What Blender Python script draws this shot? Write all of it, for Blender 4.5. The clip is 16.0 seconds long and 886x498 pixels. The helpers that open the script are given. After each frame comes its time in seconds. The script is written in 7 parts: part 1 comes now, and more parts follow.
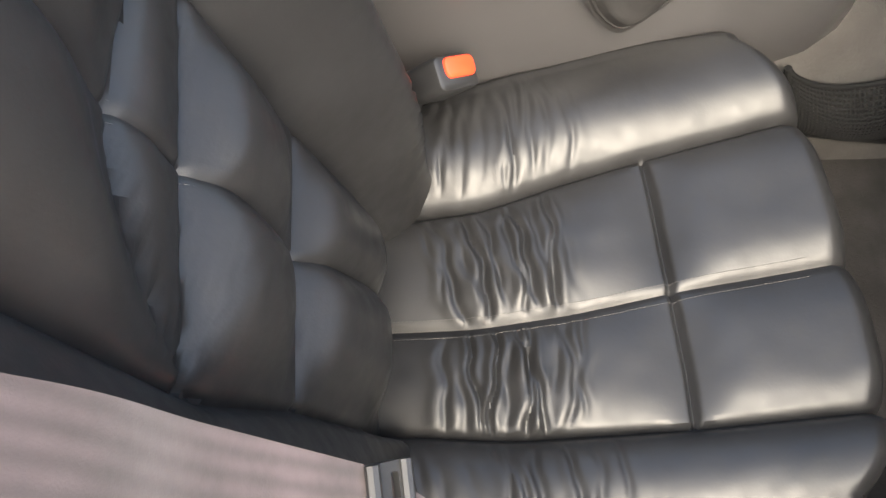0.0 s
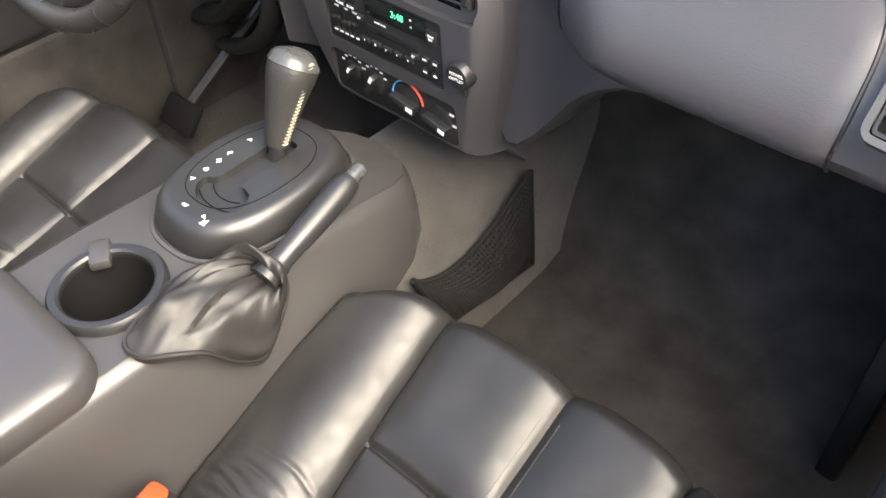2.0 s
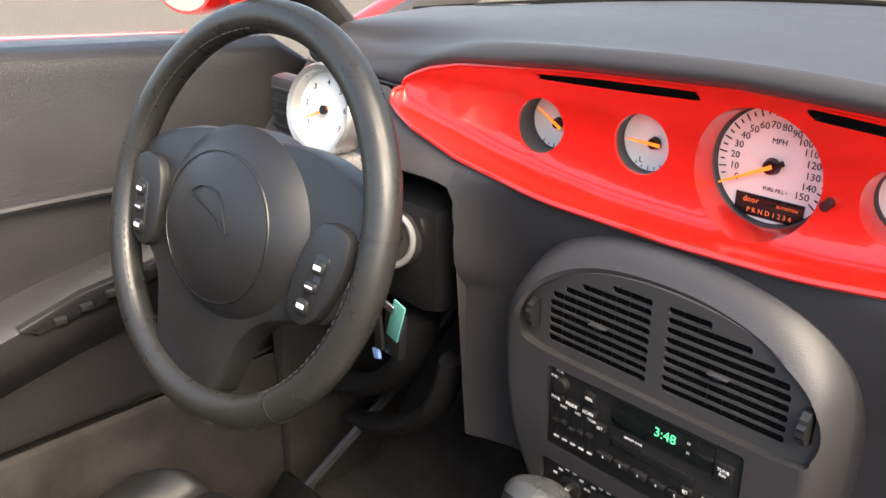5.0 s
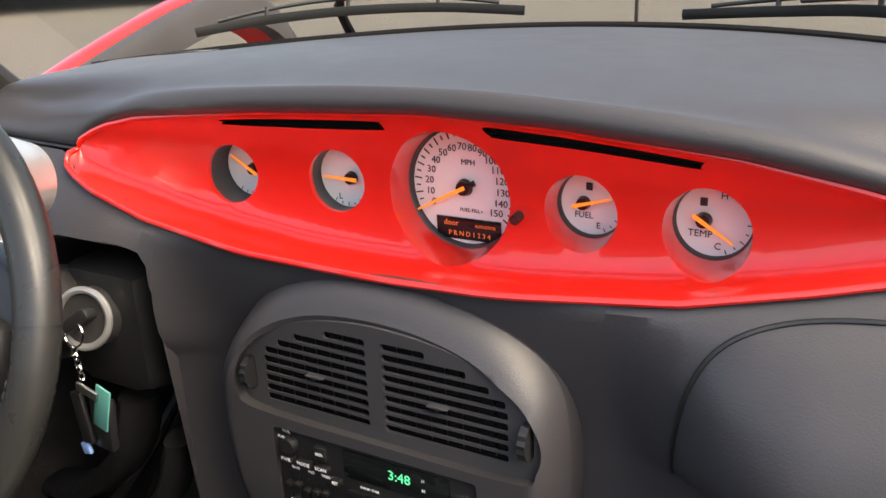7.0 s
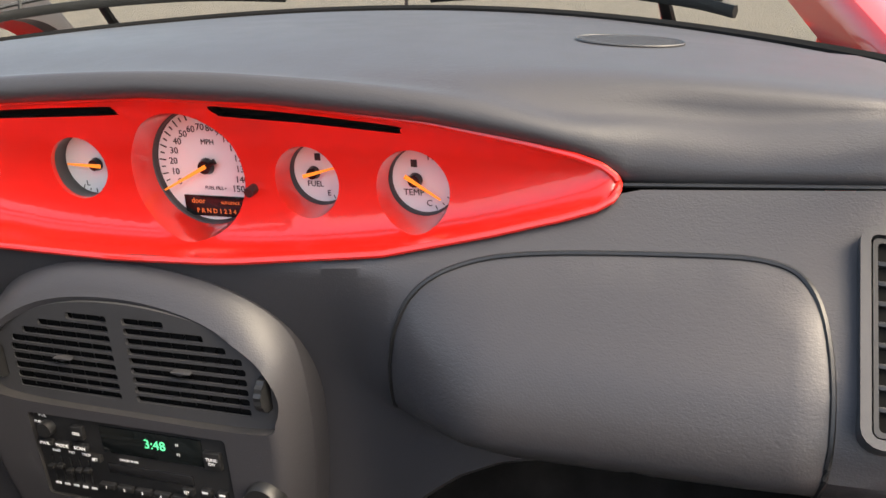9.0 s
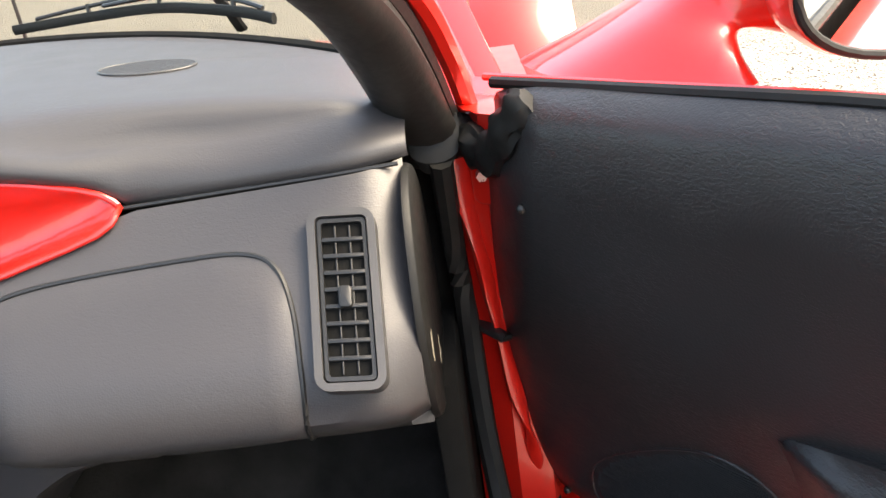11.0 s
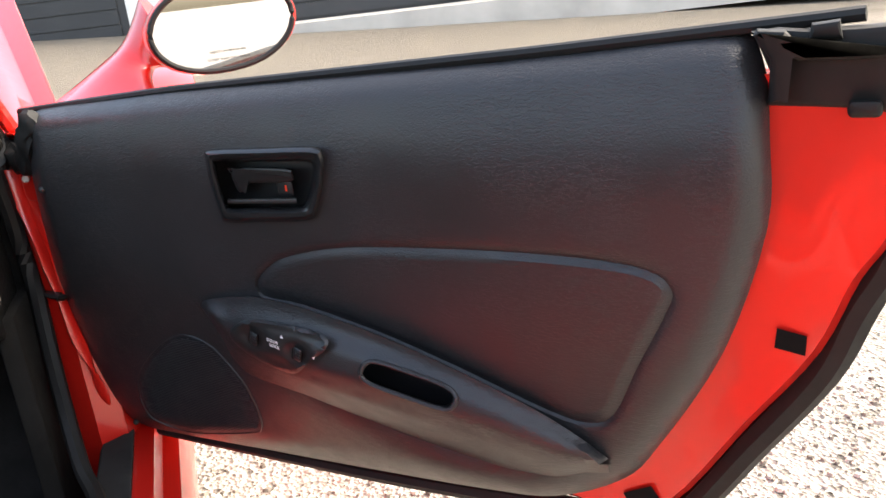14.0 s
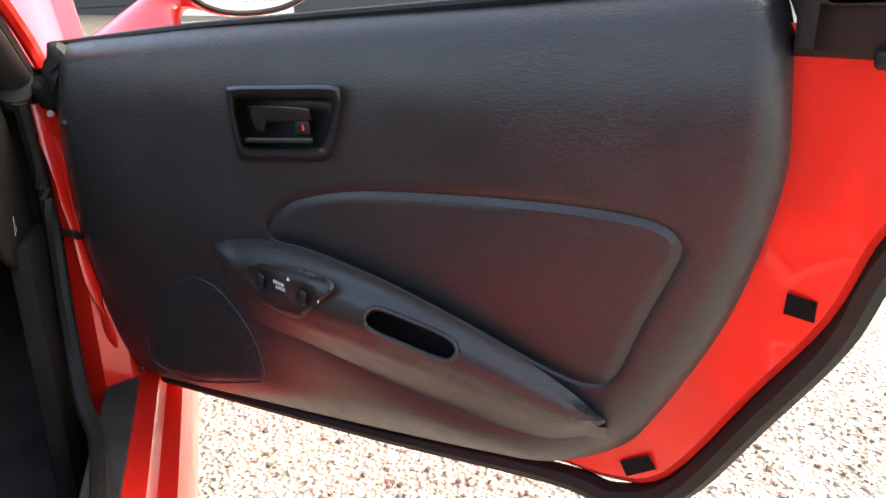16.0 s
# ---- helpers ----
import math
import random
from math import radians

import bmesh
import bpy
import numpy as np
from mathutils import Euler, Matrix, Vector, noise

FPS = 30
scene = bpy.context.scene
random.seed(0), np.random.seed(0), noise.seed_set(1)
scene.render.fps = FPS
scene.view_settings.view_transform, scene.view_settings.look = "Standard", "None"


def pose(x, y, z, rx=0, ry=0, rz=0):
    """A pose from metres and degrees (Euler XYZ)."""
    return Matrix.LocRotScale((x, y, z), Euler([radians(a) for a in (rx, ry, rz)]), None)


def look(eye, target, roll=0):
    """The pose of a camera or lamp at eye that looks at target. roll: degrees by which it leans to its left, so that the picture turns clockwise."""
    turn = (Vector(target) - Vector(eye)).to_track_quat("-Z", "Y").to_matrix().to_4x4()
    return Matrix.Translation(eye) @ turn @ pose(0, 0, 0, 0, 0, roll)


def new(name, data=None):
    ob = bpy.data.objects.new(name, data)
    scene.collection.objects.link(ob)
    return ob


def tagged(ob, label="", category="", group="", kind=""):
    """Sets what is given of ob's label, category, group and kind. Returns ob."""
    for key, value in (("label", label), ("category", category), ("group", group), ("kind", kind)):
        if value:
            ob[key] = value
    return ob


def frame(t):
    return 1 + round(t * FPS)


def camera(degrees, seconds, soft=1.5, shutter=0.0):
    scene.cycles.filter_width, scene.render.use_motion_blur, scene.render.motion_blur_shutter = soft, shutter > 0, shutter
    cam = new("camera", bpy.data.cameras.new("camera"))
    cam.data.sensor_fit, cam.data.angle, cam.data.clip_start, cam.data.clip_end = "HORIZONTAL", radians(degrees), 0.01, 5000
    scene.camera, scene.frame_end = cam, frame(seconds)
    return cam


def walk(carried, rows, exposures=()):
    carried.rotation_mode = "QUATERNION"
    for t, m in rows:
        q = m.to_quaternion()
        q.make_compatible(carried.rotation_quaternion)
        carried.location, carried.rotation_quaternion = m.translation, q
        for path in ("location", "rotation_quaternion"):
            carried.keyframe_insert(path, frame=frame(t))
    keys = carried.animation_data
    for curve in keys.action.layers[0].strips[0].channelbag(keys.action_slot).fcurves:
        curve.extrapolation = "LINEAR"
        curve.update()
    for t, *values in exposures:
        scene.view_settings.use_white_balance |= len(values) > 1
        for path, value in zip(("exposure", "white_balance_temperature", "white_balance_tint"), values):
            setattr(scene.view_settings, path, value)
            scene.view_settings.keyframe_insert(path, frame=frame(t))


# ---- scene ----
cam = camera(55.3, 16.0)

PATH = [
    (0, (0.754, -0.886, 1.097), (-0.079, -0.607, -0.7), 15.5),
    (0.5, (0.789, -0.865, 1.088), (0.048, -0.59, -0.75), 12.0),
    (0.7, (0.794, -0.838, 1.083), (0.037, -0.534, -0.744), 8.8),
    (1, (0.791, -0.796, 1.076), (-0.031, -0.363, -0.695), 5.1),
    (1.2, (0.777, -0.788, 1.072), (-0.07, -0.205, -0.644), 5.0),
    (1.5, (0.777, -0.802, 1.072), (-0.151, -0.022, -0.519), 1.1),
    (2, (0.717, -0.828, 1.128), (-0.275, 0.177, -0.288), -3.1),
    (2.5, (0.635, -0.889, 1.104), (-0.364, 0.26, -0.192), -2.8),
    (3, (0.546, -0.894, 1.077), (-0.53, 0.277, -0.135), -0.7),
    (3.5, (0.443, -0.863, 1.061), (-0.814, 0.239, -0.037), -0.8),
    (3.7, (0.411, -0.854, 1.056), (-0.903, 0.229, 0.007), -1.0),
    (5.8, (0.345, -0.714, 1.039), (-0.921, 0.694, 0.395), -2.7),
    (6, (0.347, -0.706, 1.039), (-0.853, 0.752, 0.381), -2.8),
    (6.5, (0.356, -0.703, 1.034), (-0.706, 0.855, 0.368), -2.9),
    (7, (0.369, -0.699, 1.024), (-0.561, 0.934, 0.341), -2.5),
    (7.5, (0.394, -0.701, 1.026), (-0.455, 0.971, 0.331), -2.8),
    (8, (0.428, -0.7, 1.02), (-0.362, 0.997, 0.317), -2.9),
    (8.2, (0.438, -0.698, 1.017), (-0.325, 1.009, 0.309), -2.9),
    (10.3, (0.64, -0.762, 1.035), (0.379, 1.072, 0.283), -6.5),
    (10.5, (0.673, -0.76, 1.047), (0.449, 1.064, 0.257), -7.6),
    (11, (0.726, -0.767, 1.056), (0.629, 1.053, 0.233), -8.3),
    (11.5, (0.789, -0.815, 1.067), (0.782, 1.004, 0.235), -9.9),
    (12, (0.864, -0.959, 1.067), (1.045, 0.855, 0.244), -11.2),
    (12.5, (0.924, -1.079, 1.068), (1.271, 0.717, 0.26), -11.6),
    (13, (0.942, -1.167, 1.052), (1.359, 0.628, 0.274), -11.2),
    (13.5, (0.963, -1.277, 1.016), (1.45, 0.532, 0.317), -9.7),
    (14, (0.953, -1.304, 0.981), (1.482, 0.527, 0.375), -6.9),
    (14.5, (0.956, -1.311, 0.954), (1.488, 0.528, 0.376), -6.0),
    (15, (0.947, -1.342, 0.933), (1.484, 0.504, 0.379), -4.9),
    (15.5, (0.953, -1.338, 0.922), (1.483, 0.51, 0.371), -3.5),
    (16, (0.959, -1.316, 0.925), (1.436, 0.534, 0.331), -3.1),
]
walk(cam, [(t, look(eye, target, roll)) for t, eye, target, roll in PATH], exposures=((0, 2.86, 7000, 6), (0.6, 3.0, 7000, 6), (1.5, 2.86, 7000, 6), (2.5, 2.93, 7300, 8), (3.7, 2.96, 7400, 8), (5.8, 1.9, 7500, 10), (8.2, 1.83, 7500, 10), (10.3, 2.6, 7900, 6), (11.0, 2.7, 7900, 6), (12.0, 2.98, 7900, 6), (13.0, 2.66, 7500, 8), (13.5, 2.68, 7500, 8), (14.0, 2.5, 7500, 8), (14.5, 2.48, 7500, 8), (16, 2.65, 7500, 6)))

# ---------------- world and light ----------------
world = bpy.data.worlds.new("world")
scene.world = world
world.use_nodes = True
wn = world.node_tree
sky = wn.nodes.new("ShaderNodeTexSky")
sky.sky_type = 'NISHITA'
sky.sun_disc = False
SUN_EL, SUN_AZ = radians(50), radians(96)
sky.sun_elevation, sky.sun_rotation = SUN_EL, SUN_AZ
sky.dust_density, sky.air_density = 4.0, 1.0
wn.links.new(sky.outputs[0], wn.nodes["Background"].inputs[0])
wn.nodes["Background"].inputs[1].default_value = 0.15
sun = new("sun", bpy.data.lights.new("sun", 'SUN'))
sun.data.energy, sun.data.angle, sun.data.color = 1.5, radians(50), (1.0, 0.94, 0.86)
sd = Vector((math.sin(SUN_AZ) * math.cos(SUN_EL), math.cos(SUN_AZ) * math.cos(SUN_EL), math.sin(SUN_EL)))
sun.matrix_world = look(sd * 50, (0, 0, 0))


# ---------------- materials ----------------
def mat(name, base, rough=0.5, metal=0.0, var=0.15, scale=8.0, bump=0.0, bscale=400.0, coat=0.0, wrinkle=0.0, wscale=20.0,
        emit=None, spec=0.5, rvar=0.1, voronoi=False, sheen=0.0, grain=0.0):
    m = bpy.data.materials.new(name)
    m.use_nodes = True
    nt = m.node_tree
    L, N = nt.links, nt.nodes
    p = N["Principled BSDF"]
    p.inputs["Metallic"].default_value = metal
    p.inputs["Specular IOR Level"].default_value = spec
    p.inputs["Coat Weight"].default_value = coat
    p.inputs["Coat Roughness"].default_value = 0.04
    p.inputs["Sheen Weight"].default_value = sheen
    co = N.new("ShaderNodeTexCoord").outputs["Object"]

    def tex(s, detail=4.0):
        n = N.new("ShaderNodeTexNoise")
        n.inputs["Scale"].default_value = s
        n.inputs["Detail"].default_value = detail
        L.new(co, n.inputs["Vector"])
        return n.outputs["Fac"]

    def ramp(fac, a, b):
        r = N.new("ShaderNodeMapRange")
        r.inputs["From Min"].default_value, r.inputs["From Max"].default_value = 0.3, 0.7
        r.inputs["To Min"].default_value, r.inputs["To Max"].default_value = a, b
        L.new(fac, r.inputs["Value"])
        return r.outputs[0]

    big = tex(scale)
    mix = N.new("ShaderNodeMix")
    mix.data_type = 'RGBA'
    mix.inputs["A"].default_value = (*[c * (1 - var) for c in base], 1)
    mix.inputs["B"].default_value = (*[min(1, c * (1 + var)) for c in base], 1)
    L.new(ramp(big, 0, 1), mix.inputs["Factor"])
    L.new(mix.outputs["Result"], p.inputs["Base Color"])
    mid = tex(scale * 6)
    L.new(ramp(mid, max(0.02, rough * (1 - rvar)), min(1, rough * (1 + rvar))), p.inputs["Roughness"])
    normal = None
    for amount, s, vo, dist in ((bump, bscale, voronoi, 0.0006), (wrinkle, wscale, False, 0.004)):
        if amount:
            b = N.new("ShaderNodeBump")
            b.inputs["Strength"].default_value = amount
            b.inputs["Distance"].default_value = dist
            if vo:
                v = N.new("ShaderNodeTexVoronoi")
                v.inputs["Scale"].default_value = s
                L.new(co, v.inputs["Vector"])
                L.new(v.outputs["Distance"], b.inputs["Height"])
            else:
                L.new(tex(s, 6.0), b.inputs["Height"])
            if normal:
                L.new(normal, b.inputs["Normal"])
            normal = b.outputs["Normal"]
    if grain:
        # pressed hide grain: short creases running mostly one way
        mp = N.new("ShaderNodeMapping")
        mp.inputs["Scale"].default_value = (85, 85, 300)
        L.new(co, mp.inputs["Vector"])
        wob = N.new("ShaderNodeTexNoise")
        wob.inputs["Scale"].default_value, wob.inputs["Detail"].default_value = 1.0, 3.0
        wob.inputs["Distortion"].default_value = 1.6
        L.new(mp.outputs[0], wob.inputs["Vector"])
        r = N.new("ShaderNodeMapRange")
        r.inputs["From Min"].default_value, r.inputs["From Max"].default_value = 0.44, 0.52
        L.new(wob.outputs["Fac"], r.inputs["Value"])
        patch = N.new("ShaderNodeMapRange")
        patch.inputs["From Min"].default_value, patch.inputs["From Max"].default_value = 0.38, 0.62
        L.new(tex(7.0, 2.0), patch.inputs["Value"])
        mul = N.new("ShaderNodeMath")
        mul.operation = 'MULTIPLY'
        L.new(r.outputs[0], mul.inputs[0])
        L.new(patch.outputs[0], mul.inputs[1])
        b = N.new("ShaderNodeBump")
        b.inputs["Strength"].default_value, b.inputs["Distance"].default_value = grain, 0.0012
        L.new(mul.outputs[0], b.inputs["Height"])
        if normal:
            L.new(normal, b.inputs["Normal"])
        normal = b.outputs["Normal"]
    if normal:
        L.new(normal, p.inputs["Normal"])
    if emit:
        p.inputs["Emission Color"].default_value = (*emit[:3], 1)
        p.inputs["Emission Strength"].default_value = emit[3]
    return m


leather = mat("black_leather", (0.0140, 0.0138, 0.0141), 0.44, var=0.22, scale=9, bump=0.12, bscale=420, wrinkle=0.10, wscale=42, rvar=0.14, spec=0.42)
boot_leather = mat("soft_leather", (0.017, 0.016, 0.0155), 0.5, var=0.22, scale=20, bump=0.15, bscale=420, wrinkle=0.14, wscale=60, spec=0.35)
wheel_leather = mat("wheel_leather", (0.020, 0.020, 0.019), 0.32, bump=0.04, bscale=700, voronoi=True, rvar=0.25)
knob_leather = mat("knob_leather", (0.022, 0.021, 0.02), 0.38, bump=0.5, bscale=420, voronoi=True)
vinyl = mat("charcoal_vinyl", (0.0225, 0.0218, 0.0233), 0.37, var=0.15, scale=5, bump=0.30, bscale=520, voronoi=True, wrinkle=0.0, rvar=0.12, grain=0.32, spec=0.46)
dash_vinyl = mat("dash_vinyl", (0.043, 0.0408, 0.0440), 0.44, var=0.025, scale=4, bump=0.14, bscale=600, voronoi=True, rvar=0.04, grain=0.10)
grey_plastic = mat("grey_plastic", (0.036, 0.0343, 0.0345), 0.36, var=0.1, scale=6, bump=0.2, bscale=900, rvar=0.2)
vent_grey = mat("vent_grey", (0.045, 0.044, 0.046), 0.45, var=0.1, bump=0.15, bscale=800)
black_plastic = mat("black_plastic", (0.014, 0.014, 0.0145), 0.4, var=0.1, bump=0.15, bscale=800)
satin_black = mat("satin_black", (0.017, 0.017, 0.0175), 0.36, var=0.06, bump=0.06, bscale=1200)
gloss_black = mat("gloss_black", (0.013, 0.013, 0.014), 0.24, var=0.1)
rubber = mat("black_rubber", (0.010, 0.010, 0.010), 0.55, spec=0.25, var=0.2, scale=20, bump=0.2, bscale=300)
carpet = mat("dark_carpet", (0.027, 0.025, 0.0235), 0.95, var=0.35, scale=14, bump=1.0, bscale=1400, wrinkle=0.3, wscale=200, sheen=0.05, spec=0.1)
# Darkened copy of the carpet: the right footwell's shade put into the colour.
carpet_shaded = mat("carpet_shaded", (0.011, 0.0105, 0.010), 0.95, var=0.3, scale=14, bump=0.8, bscale=1400, spec=0.08)
carpet_grey = mat("grey_carpet", (0.046, 0.0425, 0.039), 0.95, var=0.22, scale=14, bump=1.0, bscale=1400, wrinkle=0.3, wscale=200, sheen=0.15, spec=0.1)
# Black of pads and seals; also stands in for shade in wells and openings.
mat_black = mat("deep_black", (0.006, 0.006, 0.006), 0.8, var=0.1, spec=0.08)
red_paint = mat("red_paint", (0.64, 0.0155, 0.010), 0.32, var=0.02, coat=0.85, rvar=0.05)
chrome = mat("chrome", (0.8, 0.8, 0.8), 0.12, metal=1.0, var=0.05)
steel = mat("brushed_steel", (0.5, 0.5, 0.5), 0.3, metal=1.0, var=0.15, scale=60)
silver = mat("silver_paint", (0.55, 0.55, 0.54), 0.3, metal=0.7)
dial_white = mat("dial_white", (0.84, 0.84, 0.82), 0.5, var=0.03)
ink = mat("black_ink", (0.02, 0.02, 0.02), 0.5)
white_ink = mat("white_ink", (0.75, 0.75, 0.75), 0.5, var=0.03)
# Needle orange with a faint added glow that brightens it.
orange = mat("orange_needle_glow", (0.9, 0.22, 0.03), 0.4, var=0.03, emit=(0.9, 0.25, 0.03, 0.25))
belt_web = mat("seat_belt_webbing", (0.062, 0.046, 0.048), 0.6, var=0.30, scale=22, bump=0.2, bscale=900, sheen=0.2)
def banded(m, scale, strength):
    """Woven bands across the strap, as relief and as slightly darker yarn."""
    N, L = m.node_tree.nodes, m.node_tree.links
    p = N["Principled BSDF"]
    w = N.new("ShaderNodeTexWave")
    w.inputs["Scale"].default_value, w.inputs["Distortion"].default_value = scale, 0.6
    w.inputs["Detail Scale"].default_value = 3.0
    L.new(N.new("ShaderNodeTexCoord").outputs["Object"], w.inputs["Vector"])
    mix = N.new("ShaderNodeMix")
    mix.data_type, mix.blend_type = 'RGBA', 'MULTIPLY'
    mix.inputs["B"].default_value = (1 - strength, 1 - strength, 1 - strength, 1)
    L.new(p.inputs["Base Color"].links[0].from_socket, mix.inputs["A"])
    L.new(w.outputs["Fac"], mix.inputs["Factor"])
    L.new(mix.outputs["Result"], p.inputs["Base Color"])


banded(belt_web, 28.0, 0.35)
buckle_red = mat("buckle_red", (0.75, 0.055, 0.02), 0.35, var=0.05)
thread = mat("grey_thread", (0.05, 0.048, 0.046), 0.7)
seam_thread = mat("seam_thread", (0.11, 0.10, 0.09), 0.7)
pale_thread = mat("pale_thread", (0.26, 0.225, 0.17), 0.7)
cap_grey = mat("knob_cap", (0.045, 0.046, 0.046), 0.27, metal=0.0, var=0.1)
net_mat = mat("net_mesh", (0.008, 0.008, 0.008), 0.85, bump=0.3, bscale=300, spec=0.12)
mirror_mat = mat("mirror_glass", (0.9, 0.9, 0.9), 0.01, metal=1.0, var=0.0, rvar=0.0)
display = mat("display_dark", (0.008, 0.01, 0.01), 0.08)
green_glow = mat("clock_green", (0.1, 0.6, 0.3), 0.4, emit=(0.06, 0.75, 0.33, 0.30))
amber_glow = mat("amber_digits", (0.6, 0.12, 0.03), 0.4, emit=(0.9, 0.2, 0.05, 0.12))
blue_ring = mat("cold_blue", (0.08, 0.35, 0.7), 0.5)
hot_ring = mat("hot_red", (0.75, 0.06, 0.03), 0.5)
teal_tag = mat("teal_tag", (0.12, 0.42, 0.38), 0.5)
blue_tag = mat("blue_tag", (0.2, 0.35, 0.7), 0.5)
white_wall = mat("white_cladding", (0.75, 0.75, 0.74), 0.6, var=0.05)
black_door = mat("garage_black", (0.028, 0.029, 0.032), 0.45, var=0.1, scale=2)
concrete = mat("concrete", (0.42, 0.40, 0.37), 0.9, var=0.15, scale=2, bump=0.5, bscale=60)
tyre = mat("tyre_rubber", (0.03, 0.03, 0.03), 0.8, var=0.2)
car_silver = mat("far_car_paint", (0.5, 0.5, 0.5), 0.3, coat=0.5)


def gravel_material():
    m = bpy.data.materials.new("gravel")
    m.use_nodes = True
    N, L = m.node_tree.nodes, m.node_tree.links
    p = N["Principled BSDF"]
    co = N.new("ShaderNodeTexCoord").outputs["Object"]
    v = N.new("ShaderNodeTexVoronoi")
    v.inputs["Scale"].default_value = 95
    L.new(co, v.inputs["Vector"])
    w = N.new("ShaderNodeTexNoise")
    w.inputs["Scale"].default_value = 1.2
    w.inputs["Detail"].default_value = 8
    L.new(co, w.inputs["Vector"])
    r = N.new("ShaderNodeValToRGB")
    r.color_ramp.elements[0].color, r.color_ramp.elements[1].color = (0.035, 0.030, 0.025, 1), (0.33, 0.305, 0.275, 1)
    r.color_ramp.elements[0].position, r.color_ramp.elements[1].position = 0.12, 0.45
    L.new(v.outputs["Color"], r.inputs["Fac"])
    mix = N.new("ShaderNodeMix")
    mix.data_type = 'RGBA'
    mix.inputs["B"].default_value = (0.21, 0.195, 0.172, 1)
    L.new(r.outputs["Color"], mix.inputs["A"])
    mr = N.new("ShaderNodeMapRange")
    mr.inputs["From Min"].default_value, mr.inputs["From Max"].default_value = 0.4, 0.75
    L.new(w.outputs["Fac"], mr.inputs["Value"])
    L.new(mr.outputs[0], mix.inputs["Factor"])
    # the lot turns from loose gravel to trodden brown sand ahead of and beside the car
    sep = N.new("ShaderNodeSeparateXYZ")
    L.new(co, sep.inputs[0])
    wob = N.new("ShaderNodeMath")
    wob.operation = 'MULTIPLY_ADD'
    wob.inputs[1].default_value = 2.4
    L.new(w.outputs["Fac"], wob.inputs[0])
    L.new(sep.outputs["Y"], wob.inputs[2])
    skew = N.new("ShaderNodeMath")
    skew.operation = 'MULTIPLY_ADD'
    skew.inputs[1].default_value = -0.45
    L.new(sep.outputs["X"], skew.inputs[0])
    L.new(wob.outputs[0], skew.inputs[2])
    lot = N.new("ShaderNodeMapRange")
    lot.inputs["From Min"].default_value, lot.inputs["From Max"].default_value = 2.6, 4.6
    L.new(skew.outputs[0], lot.inputs["Value"])
    sand = N.new("ShaderNodeMix")
    sand.data_type = 'RGBA'
    sand.inputs["B"].default_value = (0.115, 0.103, 0.085, 1)
    L.new(mix.outputs["Result"], sand.inputs["A"])
    L.new(lot.outputs[0], sand.inputs["Factor"])
    L.new(sand.outputs["Result"], p.inputs["Base Color"])
    p.inputs["Roughness"].default_value = 0.95
    b = N.new("ShaderNodeBump")
    b.inputs["Distance"].default_value = 0.012
    L.new(v.outputs["Distance"], b.inputs["Height"])
    L.new(b.outputs["Normal"], p.inputs["Normal"])
    return m


gravel = gravel_material()

# ---------------- mesh helpers ----------------
from mathutils.geometry import delaunay_2d_cdt


def part(name, bm, material, parent=None, label="", smooth=True):
    me = bpy.data.meshes.new(name)
    bmesh.ops.recalc_face_normals(bm, faces=bm.faces)
    bm.to_mesh(me)
    bm.free()
    me.materials.append(material)
    if smooth:
        me.shade_smooth()
        me.set_sharp_from_angle(angle=radians(38))
    ob = new(name, me)
    if parent:
        ob.parent = parent
        if parent.type == 'EMPTY':
            ob.matrix_parent_inverse = Matrix.Translation(-parent.location)
    if label:
        tagged(ob, label)
    return ob


def thing(name, label, category, group="", kind="", at=(0, 0, 0)):
    e = new(name)
    e.empty_display_size = 0.05
    e.location = at
    return tagged(e, label, category, group, kind)


def add_box(bm, c, s, m=None, bevel=0.0):
    r = bmesh.ops.create_cube(bm, size=1.0, matrix=Matrix.Translation(c) @ Matrix.Diagonal((*s, 1)))
    vs = r["verts"]
    if bevel:
        es = list({e for v in vs for e in v.link_edges})
        rb = bmesh.ops.bevel(bm, geom=es, offset=bevel, segments=2, affect='EDGES', profile=0.5)
        vs = list({v for f in rb["faces"] for v in f.verts} | {v for v in vs if v.is_valid})
    if m:
        bmesh.ops.transform(bm, matrix=m, verts=[v for v in vs if v.is_valid])
    return vs


def box(c, s, m=None, bevel=0.0):
    bm = bmesh.new()
    add_box(bm, c, s, m, bevel)
    return bm


def add_loft(bm, rings, closed=True, caps=True):
    """Skin a list of rings of equal length."""
    vs = [[bm.verts.new(p) for p in ring] for ring in rings]
    n = len(vs[0])
    for a, b in zip(vs, vs[1:]):
        for i in range(n if closed else n - 1):
            j = (i + 1) % n
            bm.faces.new((a[i], a[j], b[j], b[i]))
    if caps and closed:
        bm.faces.new(vs[0])
        bm.faces.new(vs[-1])
    return vs


def loft(rings, closed=True, caps=True):
    bm = bmesh.new()
    add_loft(bm, rings, closed, caps)
    return bm


def curve(pts, n=8, closed=False):
    """Catmull-Rom through the points."""
    pts = [Vector(p) for p in pts]
    out, k = [], len(pts)
    for i in range(k if closed else k - 1):
        if closed:
            p = [pts[(i + d) % k] for d in (-1, 0, 1, 2)]
        else:
            p = [pts[max(0, min(k - 1, i + d))] for d in (-1, 0, 1, 2)]
        for s in range(n):
            t = s / n
            out.append(0.5 * (2 * p[1] + (p[2] - p[0]) * t + (2 * p[0] - 5 * p[1] + 4 * p[2] - p[3]) * t * t
                              + (3 * p[1] - p[0] - 3 * p[2] + p[3]) * t ** 3))
    if not closed:
        out.append(pts[-1])
    return out


